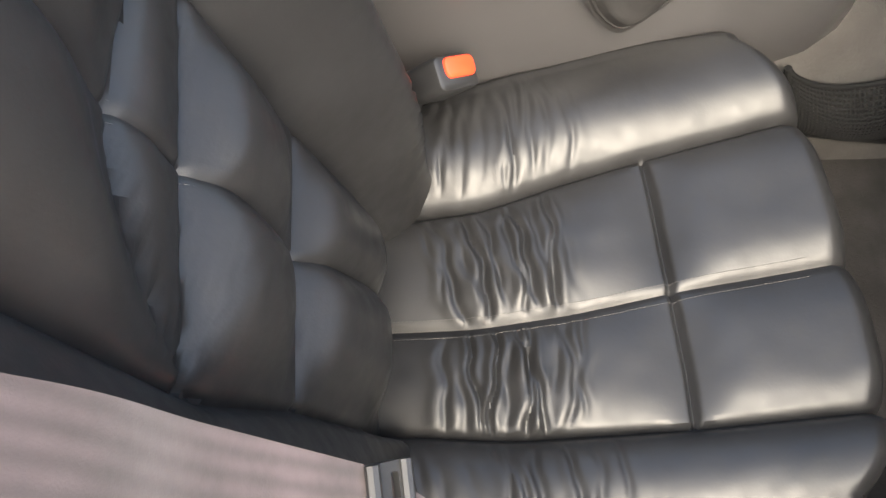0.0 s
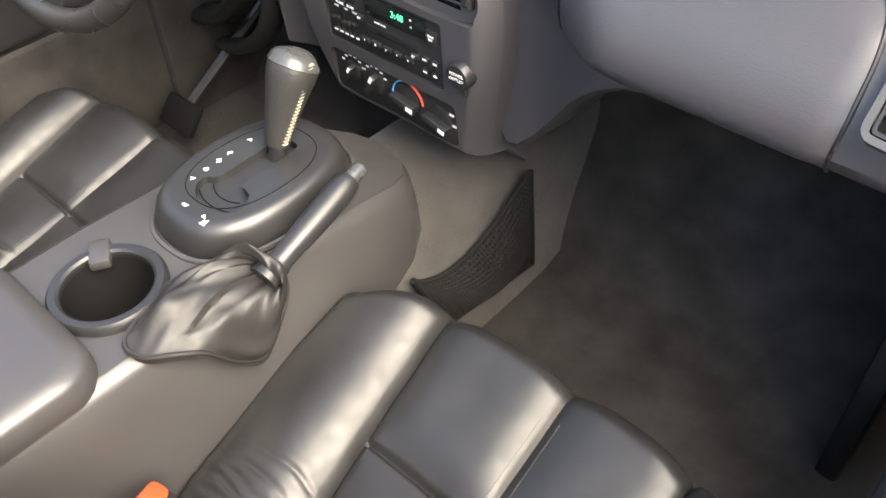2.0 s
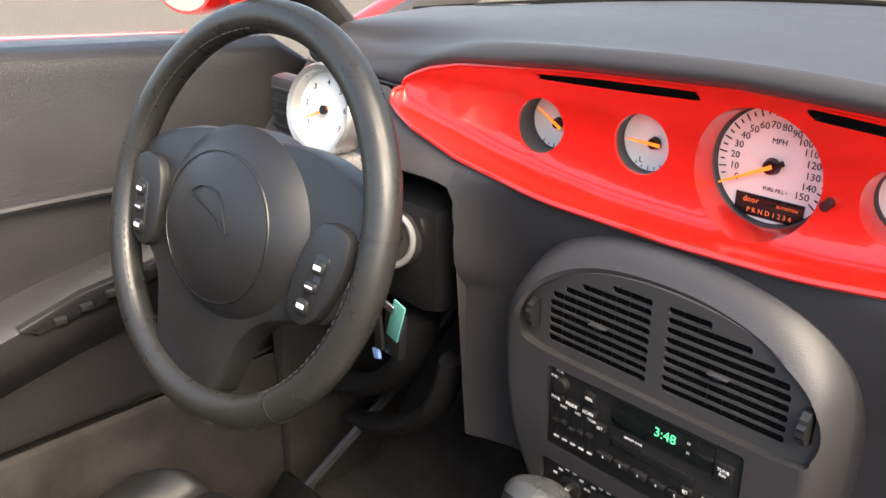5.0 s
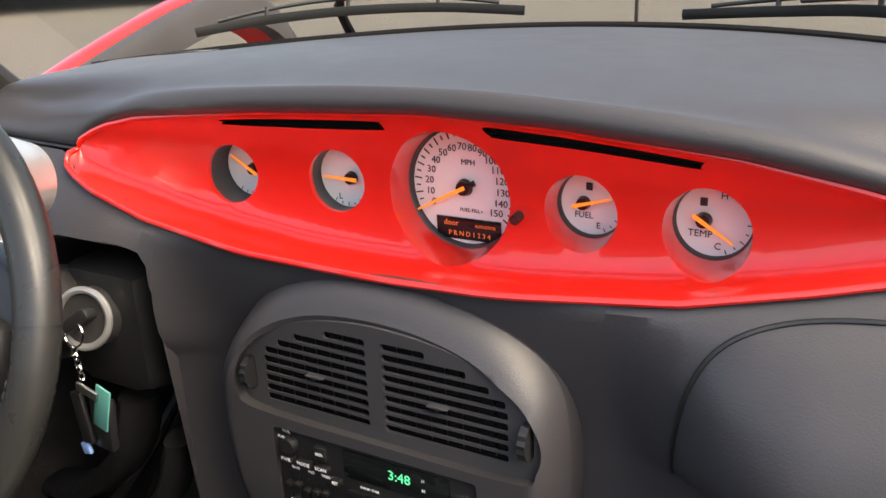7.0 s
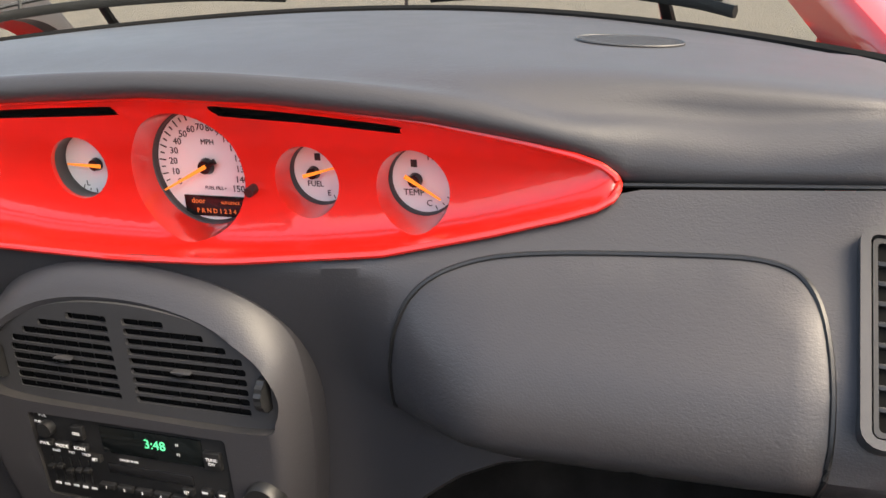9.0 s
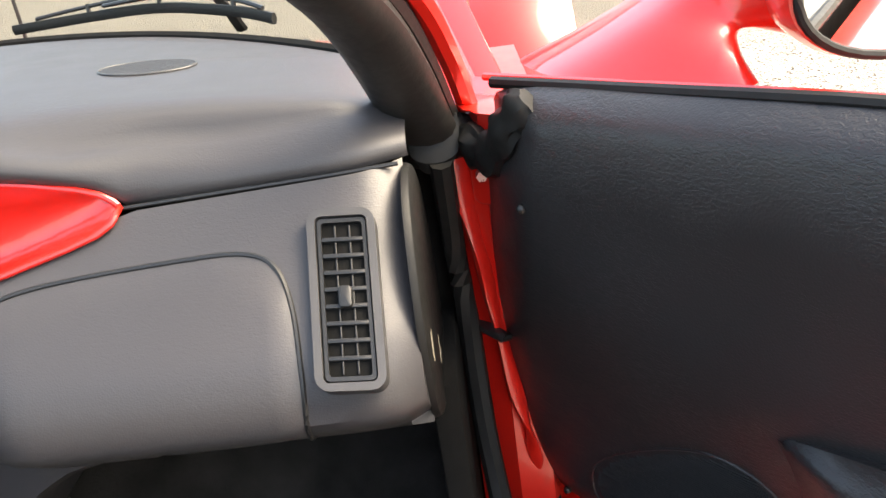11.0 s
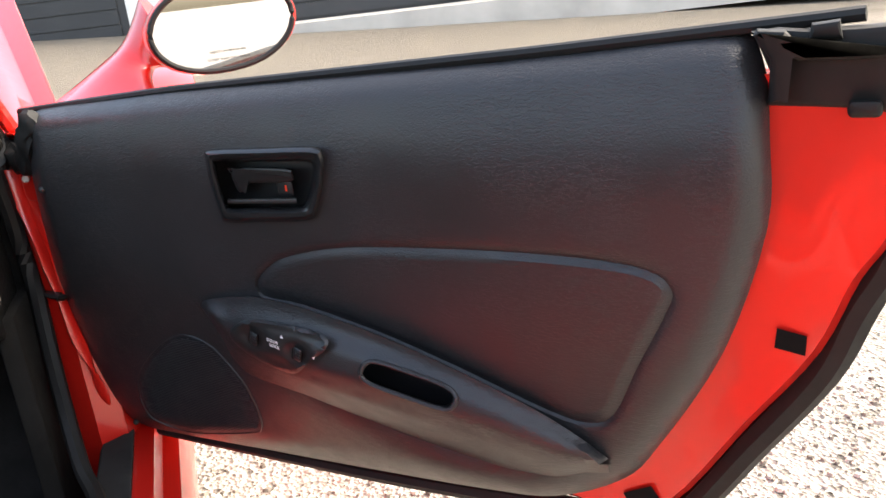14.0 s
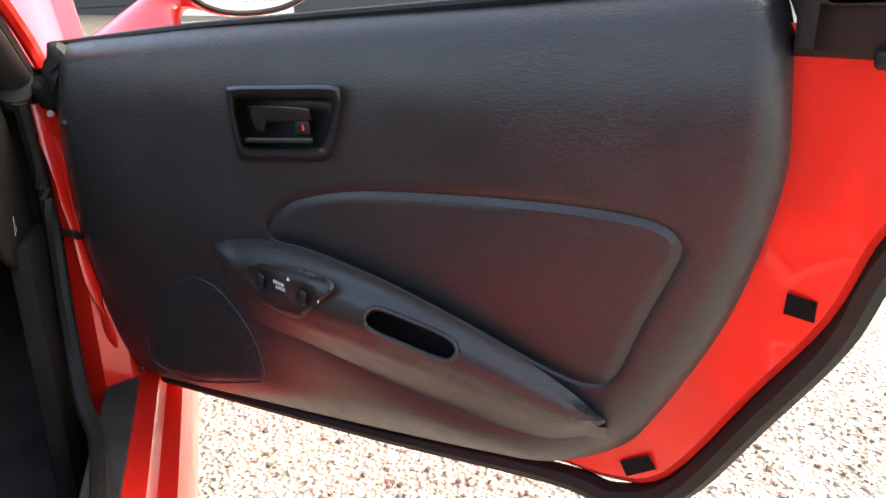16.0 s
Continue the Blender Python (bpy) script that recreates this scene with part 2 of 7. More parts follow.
def add_tube(bm, pts, r, seg=10, caps=True, closed=False, up=(0, 0, 1), flat=1.0):
    pts = [Vector(p) for p in pts]
    n = len(pts)
    rings = []
    for i, p in enumerate(pts):
        a = pts[(i - 1) % n] if closed or i else p
        b = pts[(i + 1) % n] if closed or i < n - 1 else p
        d = (b - a).normalized()
        x = d.cross(Vector(up))
        x = x.normalized() if x.length > 1e-4 else d.orthogonal().normalized()
        y = x.cross(d).normalized()
        rr = r[i] if isinstance(r, (list, tuple)) else r
        rings.append([p + x * (math.cos(2 * math.pi * k / seg) * rr) + y * (math.sin(2 * math.pi * k / seg) * rr * flat) for k in range(seg)])
    if closed:
        rings.append(rings[0])
        vs = add_loft(bm, rings, True, False)
        bmesh.ops.remove_doubles(bm, verts=bm.verts, dist=1e-6)
    else:
        add_loft(bm, rings, True, caps)


def tube(pts, r, seg=10, **k):
    bm = bmesh.new()
    add_tube(bm, pts, r, seg, **k)
    return bm


def inside(p, poly):
    x, y = p
    r = False
    for i in range(len(poly)):
        (x1, y1), (x2, y2) = poly[i - 1], poly[i]
        if (y1 > y) != (y2 > y) and x < (x2 - x1) * (y - y1) / (y2 - y1) + x1:
            r = not r
    return r


def edge_dist(p, poly):
    best = 9.0
    for i in range(len(poly)):
        a, b = poly[i - 1], poly[i]
        dx, dy = b[0] - a[0], b[1] - a[1]
        q = dx * dx + dy * dy
        t = 0 if q < 1e-12 else max(0, min(1, ((p[0] - a[0]) * dx + (p[1] - a[1]) * dy) / q))
        best = min(best, math.hypot(p[0] - a[0] - t * dx, p[1] - a[1] - t * dy))
    return best


def add_plate(bm, outline, fmap, holes=(), step=0.02, back=None, lines=()):
    """A filled outline with holes, in two dimensions, laid on a surface by fmap(u, v); skirts go to back(u, v)."""
    loops = [[tuple(p[:2]) for p in l] for l in (outline, *holes)]
    pts, edges = [], []
    for l in loops:
        k = len(pts)
        pts += l
        edges += [(k + i, k + (i + 1) % len(l)) for i in range(len(l))]
    for l in lines:
        k = len(pts)
        pts += [tuple(p[:2]) for p in l]
        edges += [(k + i, k + (i + 1) % len(l)) for i in range(len(l))]
    us, vs = [p[0] for p in loops[0]], [p[1] for p in loops[0]]
    near = [*loops, *lines]
    u = min(us) + step / 2
    row = 0
    while u < max(us):
        v = min(vs) + step * (0.5 if row % 2 else 0.25)
        while v < max(vs):
            if inside((u, v), loops[0]) and all(not inside((u, v), h) for h in loops[1:]) and min(edge_dist((u, v), l) for l in near) > step * 0.45:
                pts.append((u, v))
            v += step
        u += step * 0.87
        row += 1
    r = delaunay_2d_cdt([Vector(p) for p in pts], edges, [], 0, 1e-6)
    ve = [bm.verts.new(fmap(p[0], p[1])) for p in r[0]]
    for f in r[2]:
        c = (sum(r[0][i][0] for i in f) / len(f), sum(r[0][i][1] for i in f) / len(f))
        if inside(c, loops[0]) and all(not inside(c, h) for h in loops[1:]):
            bm.faces.new([ve[i] for i in f])
    if back:
        for l in loops:
            top = [bm.verts.new(fmap(*p)) for p in l]
            bot = [bm.verts.new(back(*p)) for p in l]
            for i in range(len(l)):
                j = (i + 1) % len(l)
                bm.faces.new((top[i], top[j], bot[j], bot[i]))
        bmesh.ops.remove_doubles(bm, verts=bm.verts, dist=1e-5)


def plate(*a, **k):
    bm = bmesh.new()
    add_plate(bm, *a, **k)
    return bm


def inset(outline, d):
    cx, cy = sum(p[0] for p in outline) / len(outline), sum(p[1] for p in outline) / len(outline)
    out, n = [], len(outline)
    for i in range(n):
        a, b = Vector(outline[i - 1][:2]), Vector(outline[(i + 1) % n][:2])
        t = (b - a).normalized()
        nn = Vector((t.y, -t.x))
        p = Vector(outline[i][:2])
        if nn.dot(Vector((cx, cy)) - p) < 0:
            nn = -nn
        out.append(tuple(p + nn * d))
    return out


def ellipse(cx, cy, rx, ry, n=32, a0=0.0):
    return [(cx + rx * math.cos(a0 + 2 * math.pi * i / n), cy + ry * math.sin(a0 + 2 * math.pi * i / n)) for i in range(n)]


def rrect(cx, cy, w, h, r, n=4):
    out = []
    for sx, sy, a in ((1, 1, 0), (-1, 1, 90), (-1, -1, 180), (1, -1, 270)):
        for i in range(n + 1):
            t = radians(a + 90 * i / n)
            out.append((cx + sx * (w / 2 - r) + r * math.cos(t), cy + sy * (h / 2 - r) + r * math.sin(t)))
    return out


def add_slab(bm, outline, fmap, w0, w1, r=0.002):
    """A solid with a softened front edge: fmap(u, v, w); front at w1."""
    cx, cy = sum(p[0] for p in outline) / len(outline), sum(p[1] for p in outline) / len(outline)

    def shrink(d):
        out = []
        n = len(outline)
        for i in range(n):
            a, b = Vector(outline[i - 1][:2]), Vector(outline[(i + 1) % n][:2])
            t = (b - a).normalized()
            nn = Vector((t.y, -t.x))
            p = Vector(outline[i][:2])
            if nn.dot(Vector((cx, cy)) - p) < 0:
                nn = -nn
            out.append(p + nn * d)
        return out

    rings = [[fmap(*p, w0) for p in shrink(0)], [fmap(*p, w1 - r) for p in shrink(0)],
             [fmap(*p, w1 - r * 0.3) for p in shrink(r * 0.3)], [fmap(*p, w1) for p in shrink(r)]]
    add_loft(bm, rings)


def slab(*a, **k):
    bm = bmesh.new()
    add_slab(bm, *a, **k)
    return bm


def smoothstep(a, b, x):
    t = max(0.0, min(1.0, (x - a) / (b - a)))
    return t * t * (3 - 2 * t)


def interp(x, table):
    return float(np.interp(x, [p[0] for p in table], [p[1] for p in table]))


def writing(text, m, size, material, parent, name="lettering", align='CENTER', depth=0.0002):
    cu = bpy.data.curves.new("lettering", 'FONT')
    cu.body, cu.size, cu.extrude = text, size, depth
    cu.align_x, cu.align_y = align, 'CENTER'
    cu.resolution_u = 2
    tmp = bpy.data.objects.new("lettering_tmp", cu)
    scene.collection.objects.link(tmp)
    dg = bpy.context.evaluated_depsgraph_get()
    me = bpy.data.meshes.new_from_object(tmp.evaluated_get(dg))
    bpy.data.objects.remove(tmp)
    bpy.data.curves.remove(cu)
    me.name = name
    me.materials.clear()
    me.materials.append(material)
    ob = new(name, me)
    ob.matrix_basis = m
    ob.parent = parent
    if parent.type == 'EMPTY':
        ob.matrix_parent_inverse = Matrix.Translation(-parent.location)
    return ob


def frame_on(o, x, z):
    """A matrix with origin o, x axis and normal z."""
    x, z = Vector(x).normalized(), Vector(z).normalized()
    y = z.cross(x).normalized()
    x = y.cross(z)
    return Matrix((( x.x, y.x, z.x, o[0]), (x.y, y.y, z.y, o[1]), (x.z, y.z, z.z, o[2]), (0, 0, 0, 1)))

# ---------------- ground and distance ----------------
def ground_z(x, y):
    r = math.hypot(x, y)
    k = 1.0 if r < 16 else 16.0 / r
    return 0.02 + 0.055 * y * k - 0.04 * x * k


def ground_sheet():
    bm = bmesh.new()
    rings = []
    for r in (0.3, 0.8, 1.5, 2.5, 4, 6, 9, 12, 16, 22, 30, 60, 150, 500, 2500):
        rings.append([(r * math.cos(a), r * math.sin(a), ground_z(r * math.cos(a), r * math.sin(a)) + (0.0 if r > 20 else 0.01 * noise.noise((r * math.cos(a), r * math.sin(a), 0)))) for a in [2 * math.pi * i / 48 for i in range(48)]])
    vs = add_loft(bm, rings, True, False)
    bm.faces.new(vs[0])
    return bm


ground = part("ground", ground_sheet(), gravel)
tagged(ground, "pale sunlit gravel lot with scattered stones", "ground", kind="structure")

# ---------------- door plane ----------------
D_O, D_U = Vector((0.78, -0.103, 0)), Vector((0.644, -0.764, 0)).normalized()
D_N = Vector((D_U.y, -D_U.x, 0))


def DM(u, v, w=0.0):
    """A place on the open door: u from its hinge, v its height, w proud of the trim, which leans out at its foot."""
    W = w + .012 - .19 * (.83 - v)
    k = W / .644
    return D_O + D_U * (u + k * (1.037 - u)) + D_N * W + Vector((0, 0, v + k * (.954 - v)))


# ---------------- dashboard ----------------
POD_T = [(-.438, .823), (-.4365, .829), (-.431, .836), (-.412, .845), (-.39, .853), (-.344, .863), (-.187, .877), (0, .885), (.121, .881), (.266, .868), (.352, .853), (.387, .8455), (.406, .839), (.417, .831), (.42, .8245)]
POD_B = [(-.438, .8225), (-.4365, .816), (-.431, .810), (-.412, .802), (-.38, .793), (-.288, .777), (-.147, .764), (0, .761), (.095, .764), (.242, .777), (.326, .793), (.380, .805), (.405, .812), (.417, .8185), (.42, .824)]
LOW = [(.60, -.10), (.628, -.12), (.632, -.175), (.645, -.20), (.665, -.212), (.69, -.208), (.72, -.193), (.76, -.158), (.80, -.118), (.835, -.088)]


def dash_y(x, z):
    """The lower dash face."""
    y = interp(z, LOW[1:]) + 0.10 * max(0, abs(x) - 0.60) ** 1.2
    k = smoothstep(.35, .19, abs(x + .003))
    return y + (max(y, -.152 + .30 * smoothstep(.77, .62, z) * .09) - y) * k


def pod_edge(x):
    if -.438 < x < .42:
        return interp(x, POD_B), interp(x, POD_T)
    return None


POD_V = 0.21
POD_PROFILE = [(0, -.154, .763), (.12, -.128, .750), (.26, -.095, .738), (.38, -.066, .736), (.46, -.052, .745), (.55, -.046, .765), (.70, -.043, .80), (.84, -.046, .84), (.93, -.058, .868), (1, -.077, .885)]


def pod_w(x):
    return max(1e-4, (interp(x, POD_T) - interp(x, POD_B)) / .124)


def pod_at(x, v):
    """A place on the bowl of the red panel: x across, v from its lower to its upper edge."""
    t = max(0, min(1, v / (POD_V * pod_w(x))))
    zb, zt = interp(x, POD_B), interp(x, POD_T)
    yb, yt = dash_y(x, zb) - 0.004, -0.077 - 0.012 * abs(x / 0.43) ** 2
    k = max(0.0, 1 - abs((x + .016) / .436) ** 2.0)
    oy = interp(t, [(p[0], p[1]) for p in POD_PROFILE]) - (-.154 + .077 * t)
    oz = interp(t, [(p[0], p[2]) for p in POD_PROFILE]) - (.763 + .122 * t)
    return Vector((x, yb + (yt - yb) * t + k * oy, zb + (zt - zb) * t + k * oz))


def pod_v(x, z):
    """The v at which the upright part of the bowl has the height z."""
    w = POD_V * pod_w(x)
    best = min(range(36, 101), key=lambda i: abs(pod_at(x, w * i / 100).z - z))
    lo, hi = max(36, best - 1) / 100, min(100, best + 1) / 100
    for _ in range(18):
        mid = (lo + hi) / 2
        lo, hi = (mid, hi) if pod_at(x, w * mid).z < z else (lo, mid)
    return w * (lo + hi) / 2


dash = thing("dashboard", "charcoal grained vinyl dashboard with a padded top", "dashboard", at=(0, 0.1, 0.63))


def dash_top():
    bm = bmesh.new()
    rings = []
    n = 60
    for i in range(n + 1):
        x = -.67 + 1.34 * i / n
        zl = interp(x, [(-.66, .83), *POD_T, (.66, .832)]) + .001
        e = max(0.0, (abs(x) - .60) / .07)
        drop = 0.03 * e * e
        low = 0.017 * abs(x / .67) ** 2.6
        dome = 0.018 * (1 - (x / .67) ** 2)
        yw = 0.44 - 0.30 * (x / .67) ** 2
        zs = sum(interp(x + d * .015, [(-.66, .83), *POD_T, (.66, .832)]) for d in range(-6, 7)) / 13 + .001
        pr = [(-.079, zl - .002), (-.087, zl + .001), (-.0915, zl + .008), (-.0905, (zl + zs) / 2 + .017), (-.082, zs + .025), (-.066, zs + .030 - .35 * max(0, zs - .86))]
        far = smoothstep(.36, .47, abs(x))
        soft_lip = [(-.083, zl - .002), (-.0855, zl + .004), (-.084, (zl + zs) / 2 + .012), (-.077, zs + .022), (-.065, zs + .032), (-.050, zs + .041)]
        pr = [(a[0] + (b[0] - a[0]) * far, a[1] + (b[1] - a[1]) * far) for a, b in zip(pr, soft_lip)]
        pr += [(-.035, .889 + dome - low * .7), (.03, .897 + dome - low), (.12, .899 + dome - low), (.22 - .2 * abs(x / .67) ** 3, .896 + dome - low), (yw, .888 + dome - low), (yw + .02, .87 + dome - low)]
        pr = [tuple(p[:2]) for p in curve([(*p, 0) for p in pr], 3)]
        pr = [(y + e * e * 0.02, z - drop * smoothstep(.84, .90, z)) for y, z in pr]
        for k in range(1, len(pr)):
            pr[k] = (pr[k][0], max(pr[k][1], zl - drop))
        rings.append([(x, y, z) for y, z in pr])
    add_loft(bm, rings, False, False)
    return bm


top_ob = part("top_pad", dash_top(), dash_vinyl, dash, "padded dash top in grained vinyl")


def dash_foot(x):
    """Lower edge of the dash face: it runs down beside the centre stack and is cut away round the steering column."""
    if x > -.15:
        return interp(x, [(.10, .628), (.140, .43), (.165, .425), (.20, .462), (.235, .510), (.27, .560), (.31, .600), (.345, .621), (.38, .628)])
    if x > -.268:
        return .43
    return interp(x, [(-.67, .66), (-.52, .665), (-.50, .70), (-.46, .742), (-.40, .752), (-.31, .752), (-.285, .747), (-.274, .735), (-.269, .71)])


def dash_low():
    xs = sorted([-.665 + 1.33 * i / 70 for i in range(71)] + [-.2681, -.2679, -.270, -.274, -.279, -.285, -.1501, -.1499, .155, .170, .1785, .1935, .2025, .2125, .2215, .240, .2505])
    bm = bmesh.new()
    rings = []
    for x in xs:
        pe = pod_edge(x)
        top = pe[0] if pe else interp(x, [(-.66, .83), (-.438, .8225), (.42, .8235), (.66, .831)])
        bot = min(dash_foot(x), top - .02)
        low = max(bot, .628)
        zs = [bot + (low - bot) * k / 4 for k in range(4)] + [low + (top - low) * (k / 16) for k in range(17)]
        e = max(0.0, (abs(x) - .63) / .035)
        yb = dash_y(x, max(bot, .628) + .004)
        ring = [(x, 0.12, bot - .028), (x, max(yb + .06, -.05), bot - .023), (x, max(yb + .035, -.12), bot - .016), (x, yb + .010, bot - .008)]
        ring += [(x, dash_y(x, max(z, .632)) + 0.02 * e * e, z) for z in zs] + [(x, dash_y(x, top) + .012, top - .012), (x, 0.08, top - .09)]
        rings.append(ring)
    add_loft(bm, rings, False, False)
    bm.faces.new([bm.verts.new(p) for p in rings[0]])
    bm.faces.new([bm.verts.new(p) for p in rings[-1]])
    return bm


# Added black sheet paints the shade under the dash and closes the gap.
part("column_shade_sheet", box((-.40, .10, .60), (.30, .02, .34), None, .004), mat_black, dash, "black sheet standing in for the shade behind the steering column")
part("lower_panel", dash_low(), dash_vinyl, dash, "charcoal lower dash face")

# passenger airbag / glove door, a raised padded lid
GL = [(.245, .640), (.248, .68), (.258, .725), (.275, .755), (.305, .772), (.36, .782), (.472, .787), (.53, .786), (.556, .774), (.568, .745), (.571, .70), (.568, .655), (.566, .635)]


def lid_map(x, z):
    return (x, dash_y(x, z) - 0.0055 * smoothstep(0, .010, edge_dist((x, z), GLC)), z)


GLC = [tuple(p[:2]) for p in curve([(*p, 0) for p in GL], 5)] + [(.45, .634), (.35, .634)]
part("airbag_cover", plate(GLC, lid_map, step=.014), dash_vinyl, dash, "embossed charcoal airbag cover")
GR = [(*p, ) for p in curve([(*p, 0) for p in GL], 6)]
part("cover_groove", tube([(p[0], dash_y(p[0], p[1]) - .0005, p[1]) for p in GR], .0022, 6), black_plastic, dash)
# seam between the padded top and the lower face
for a, b in ((.42, .662), (-.662, -.438)):
    part("seam", tube([(a + (b - a) * i / 12, -.083 - .0045 + 0.10 * max(0, abs(a + (b - a) * i / 12) - .6) ** 1.2, interp(a + (b - a) * i / 12, [(-.66, .83), (-.438, .8225), (.42, .824), (.66, .8315)])) for i in range(13)], .002, 6), black_plastic, dash)

# ---------------- red instrument pod ----------------
pod = thing("instrument_panel", "glossy red painted instrument bezel set into the dashboard", "instrument panel", at=(0, -.03, .76))
GAUGES = [(-0.2497, -0.0245, 0.8035, 0.031), (-0.1242, -0.0225, 0.8045, 0.032), (0.0030, -0.006, 0.8020, 0.058), (0.1329, -0.014, 0.8025, 0.0295), (0.2400, -0.026, 0.8030, 0.031)]
WELLS = [(-.2427, .8060, .0305), (-.1190, .8070, .0315), (.0045, .8030, .0632), (.1344, .8035, .0335), (.2415, .8040, .0355)]
POD_X = [-.438 + .858 * (0.5 - 0.5 * math.cos(math.pi * i / 70)) for i in range(71)]
POD_OUT = [(x, 0.0) for x in POD_X] + [(x, POD_V * pod_w(x)) for x in POD_X[-2:0:-1]]


def hole_of(i):
    x, z, r = WELLS[i]
    return [(px, pod_v(px, pz)) for px, pz in ellipse(x, z, r, r, 44)]


SLOTS = [[(-.236, .8625), (-.2345, .8592), (-.15, .8600), (-.060, .8632), (-.0535, .8655), (-.052, .8685), (-.0535, .8718), (-.058, .8735), (-.15, .8705), (-.234, .8655)],
         [(.052, .8730), (.0525, .8690), (.056, .8660), (.064, .8640), (.15, .8600), (.230, .8550), (.235, .8562), (.236, .8590), (.232, .8625), (.15, .8700), (.08, .8750), (.056, .8758)]]
SLOTS = [[tuple(p[:2]) for p in curve([(*p, 0) for p in q], 3, True)] for q in SLOTS]
SLOTS = [[(x, pod_v(x, z)) for x, z in s] for s in SLOTS]
part("bezel", plate(POD_OUT, pod_at, holes=[hole_of(i) for i in range(5)] + SLOTS, step=.009), red_paint, pod, "glossy red bezel")
part("bezel_lip", tube([pod_at(*p) + Vector((0, -.001, 0)) for p in POD_OUT], .003, 8, closed=True), red_paint, pod)
for s in SLOTS:
    IN = Vector((0, .014, 0))
    part("vent_slot", plate(s, lambda x, v: pod_at(x, v) + IN, step=.02), black_plastic, pod, "dark defroster slot")
    part("slot_wall", loft([[pod_at(*p) + IN * .03 for p in s], [pod_at(*p) + IN * 1.02 for p in s]], True, False), black_plastic, pod)


def gauge(g, numbers, word, angle, start, sweep, ticks, off=0.0):
    """A dial in its well; off moves the needle's hub to one side of the dial."""
    x, y, z, r = g
    i = GAUGES.index(g)
    h = [pod_at(*p) for p in hole_of(i)]
    ring = lambda k, yy: [(x + r * k * math.cos(2 * math.pi * i / 44), yy, z + r * k * math.sin(2 * math.pi * i / 44)) for i in range(44)]
    lip = [p + Vector((0, .005, 0)) for p in h] if i < 2 else [Vector(p) for p in ring(1.035, y - .008)]
    body = part("gauge", loft([h, [p.lerp(q, .3) + Vector((0, .0015, 0)) for p, q in zip(h, lip)], [p.lerp(q, .7) + Vector((0, .001, 0)) for p, q in zip(h, lip)], lip], True, False), red_paint, pod, "round gauge in a deep red well")
    part("gauge_wall", loft([lip, ring(1.012, y - .007 if i > 1 else y - .003), ring(1.0, y)], True, False), vent_grey, body, "dark gauge cup")
    part("dial", plate(ellipse(x, z, r * .99, r * .99, 48), lambda a, b: (a, y - .001, b), step=.03), dial_white, body, "white gauge face")
    bm = bmesh.new()
    for i in range(ticks + 1):
        a = radians(start - sweep * i / ticks)
        rr = r * .90
        ln = r * (.13 if i % 2 == 0 else .08)
        m = Matrix.Translation((x + rr * math.cos(a), y - .0015, z + rr * math.sin(a))) @ Matrix.Rotation(-a, 4, 'Y')
        add_box(bm, (0, 0, 0), (ln, .0006, r * .022), m)
    part("scale_marks", bm, ink, body, smooth=False)
    face = lambda px, pz: frame_on((px, y - .0018, pz), (1, 0, 0), (0, -1, 0))
    for a, t in numbers:
        a = radians(a)
        q = .68 if r > .05 else .72
        writing(t, face(x + r * q * math.cos(a), z + r * q * math.sin(a)), r * (.17 if r > .05 else .27), ink, body)
    for t, px, pz, sz in word:
        writing(t, face(x + r * px, z + r * pz), r * sz, ink, body)
    hub = bmesh.new()
    bmesh.ops.create_cone(hub, cap_ends=True, segments=20, radius1=r * (.15 if r > .05 else .22), radius2=r * (.12 if r > .05 else .18), depth=.006, matrix=Matrix.Translation((x - off * r, y - .006, z)) @ Matrix.Rotation(radians(90), 4, 'X'))
    m = Matrix.Translation((x - off * r, y - .0075, z)) @ Matrix.Rotation(-radians(angle), 4, 'Y')
    add_box(hub, (-r * .14, 0, 0), (r * .22, .003, r * .10), m, .0006)
    part("needle_hub", hub, gloss_black, body)
    nb = bmesh.new()
    tail, w = (-.05, .035) if r > .05 else (-.30, .06)
    v = [(r * tail, r * w), (r * .95, r * w * .4), (r * .95, -r * w * .4), (r * tail, -r * w)]
    add_loft(nb, [[m @ Vector((a, d, b)) for a, b in v] for d in (-.0030, -.0018)])
    part("needle", nb, orange, body, "orange needle")
    return body


speedo_num = [(207 - 16.2 * i, str(10 * i)) for i in range(16)]
sp = gauge(GAUGES[2], speedo_num, [("MPH", .06, .42, .13), ("FUEL FILL \u25b8", .10, -.40, .09)], 207, 207, 243, 30)
fg = gauge(GAUGES[3], [(66, "F"), (-74, "E")], [("FUEL", -.26, -.40, .27)], 16, 60, 125, 8, .25)
tg_ = gauge(GAUGES[4], [(72, "H"), (-80, "C")], [("TEMP", -.34, -.40, .27)], -32, 62, 130, 8, .25)
gauge(GAUGES[1], [(-112, "L")], [], 178, 240, -125, 8, -.25)
gauge(GAUGES[0], [], [], 150, 240, -125, 8, -.25)
for gx, gz, gy, b in ((GAUGES[3][0], GAUGES[3][2] + .015, GAUGES[3][1], fg), (GAUGES[4][0] - .006, GAUGES[4][2] + .015, GAUGES[4][1], tg_)):
    part("gauge_symbol", box((gx - .003, gy - .0016, gz), (.006, .0006, .007), None, .0002), ink, b, smooth=False)
x, y, z, r = GAUGES[2]
part("odometer_display", box((x + r * .04, y - .002, z - r * .73), (r * 1.20, .002, r * .38), None, .0004), display, sp, "dark display strip with amber letters")
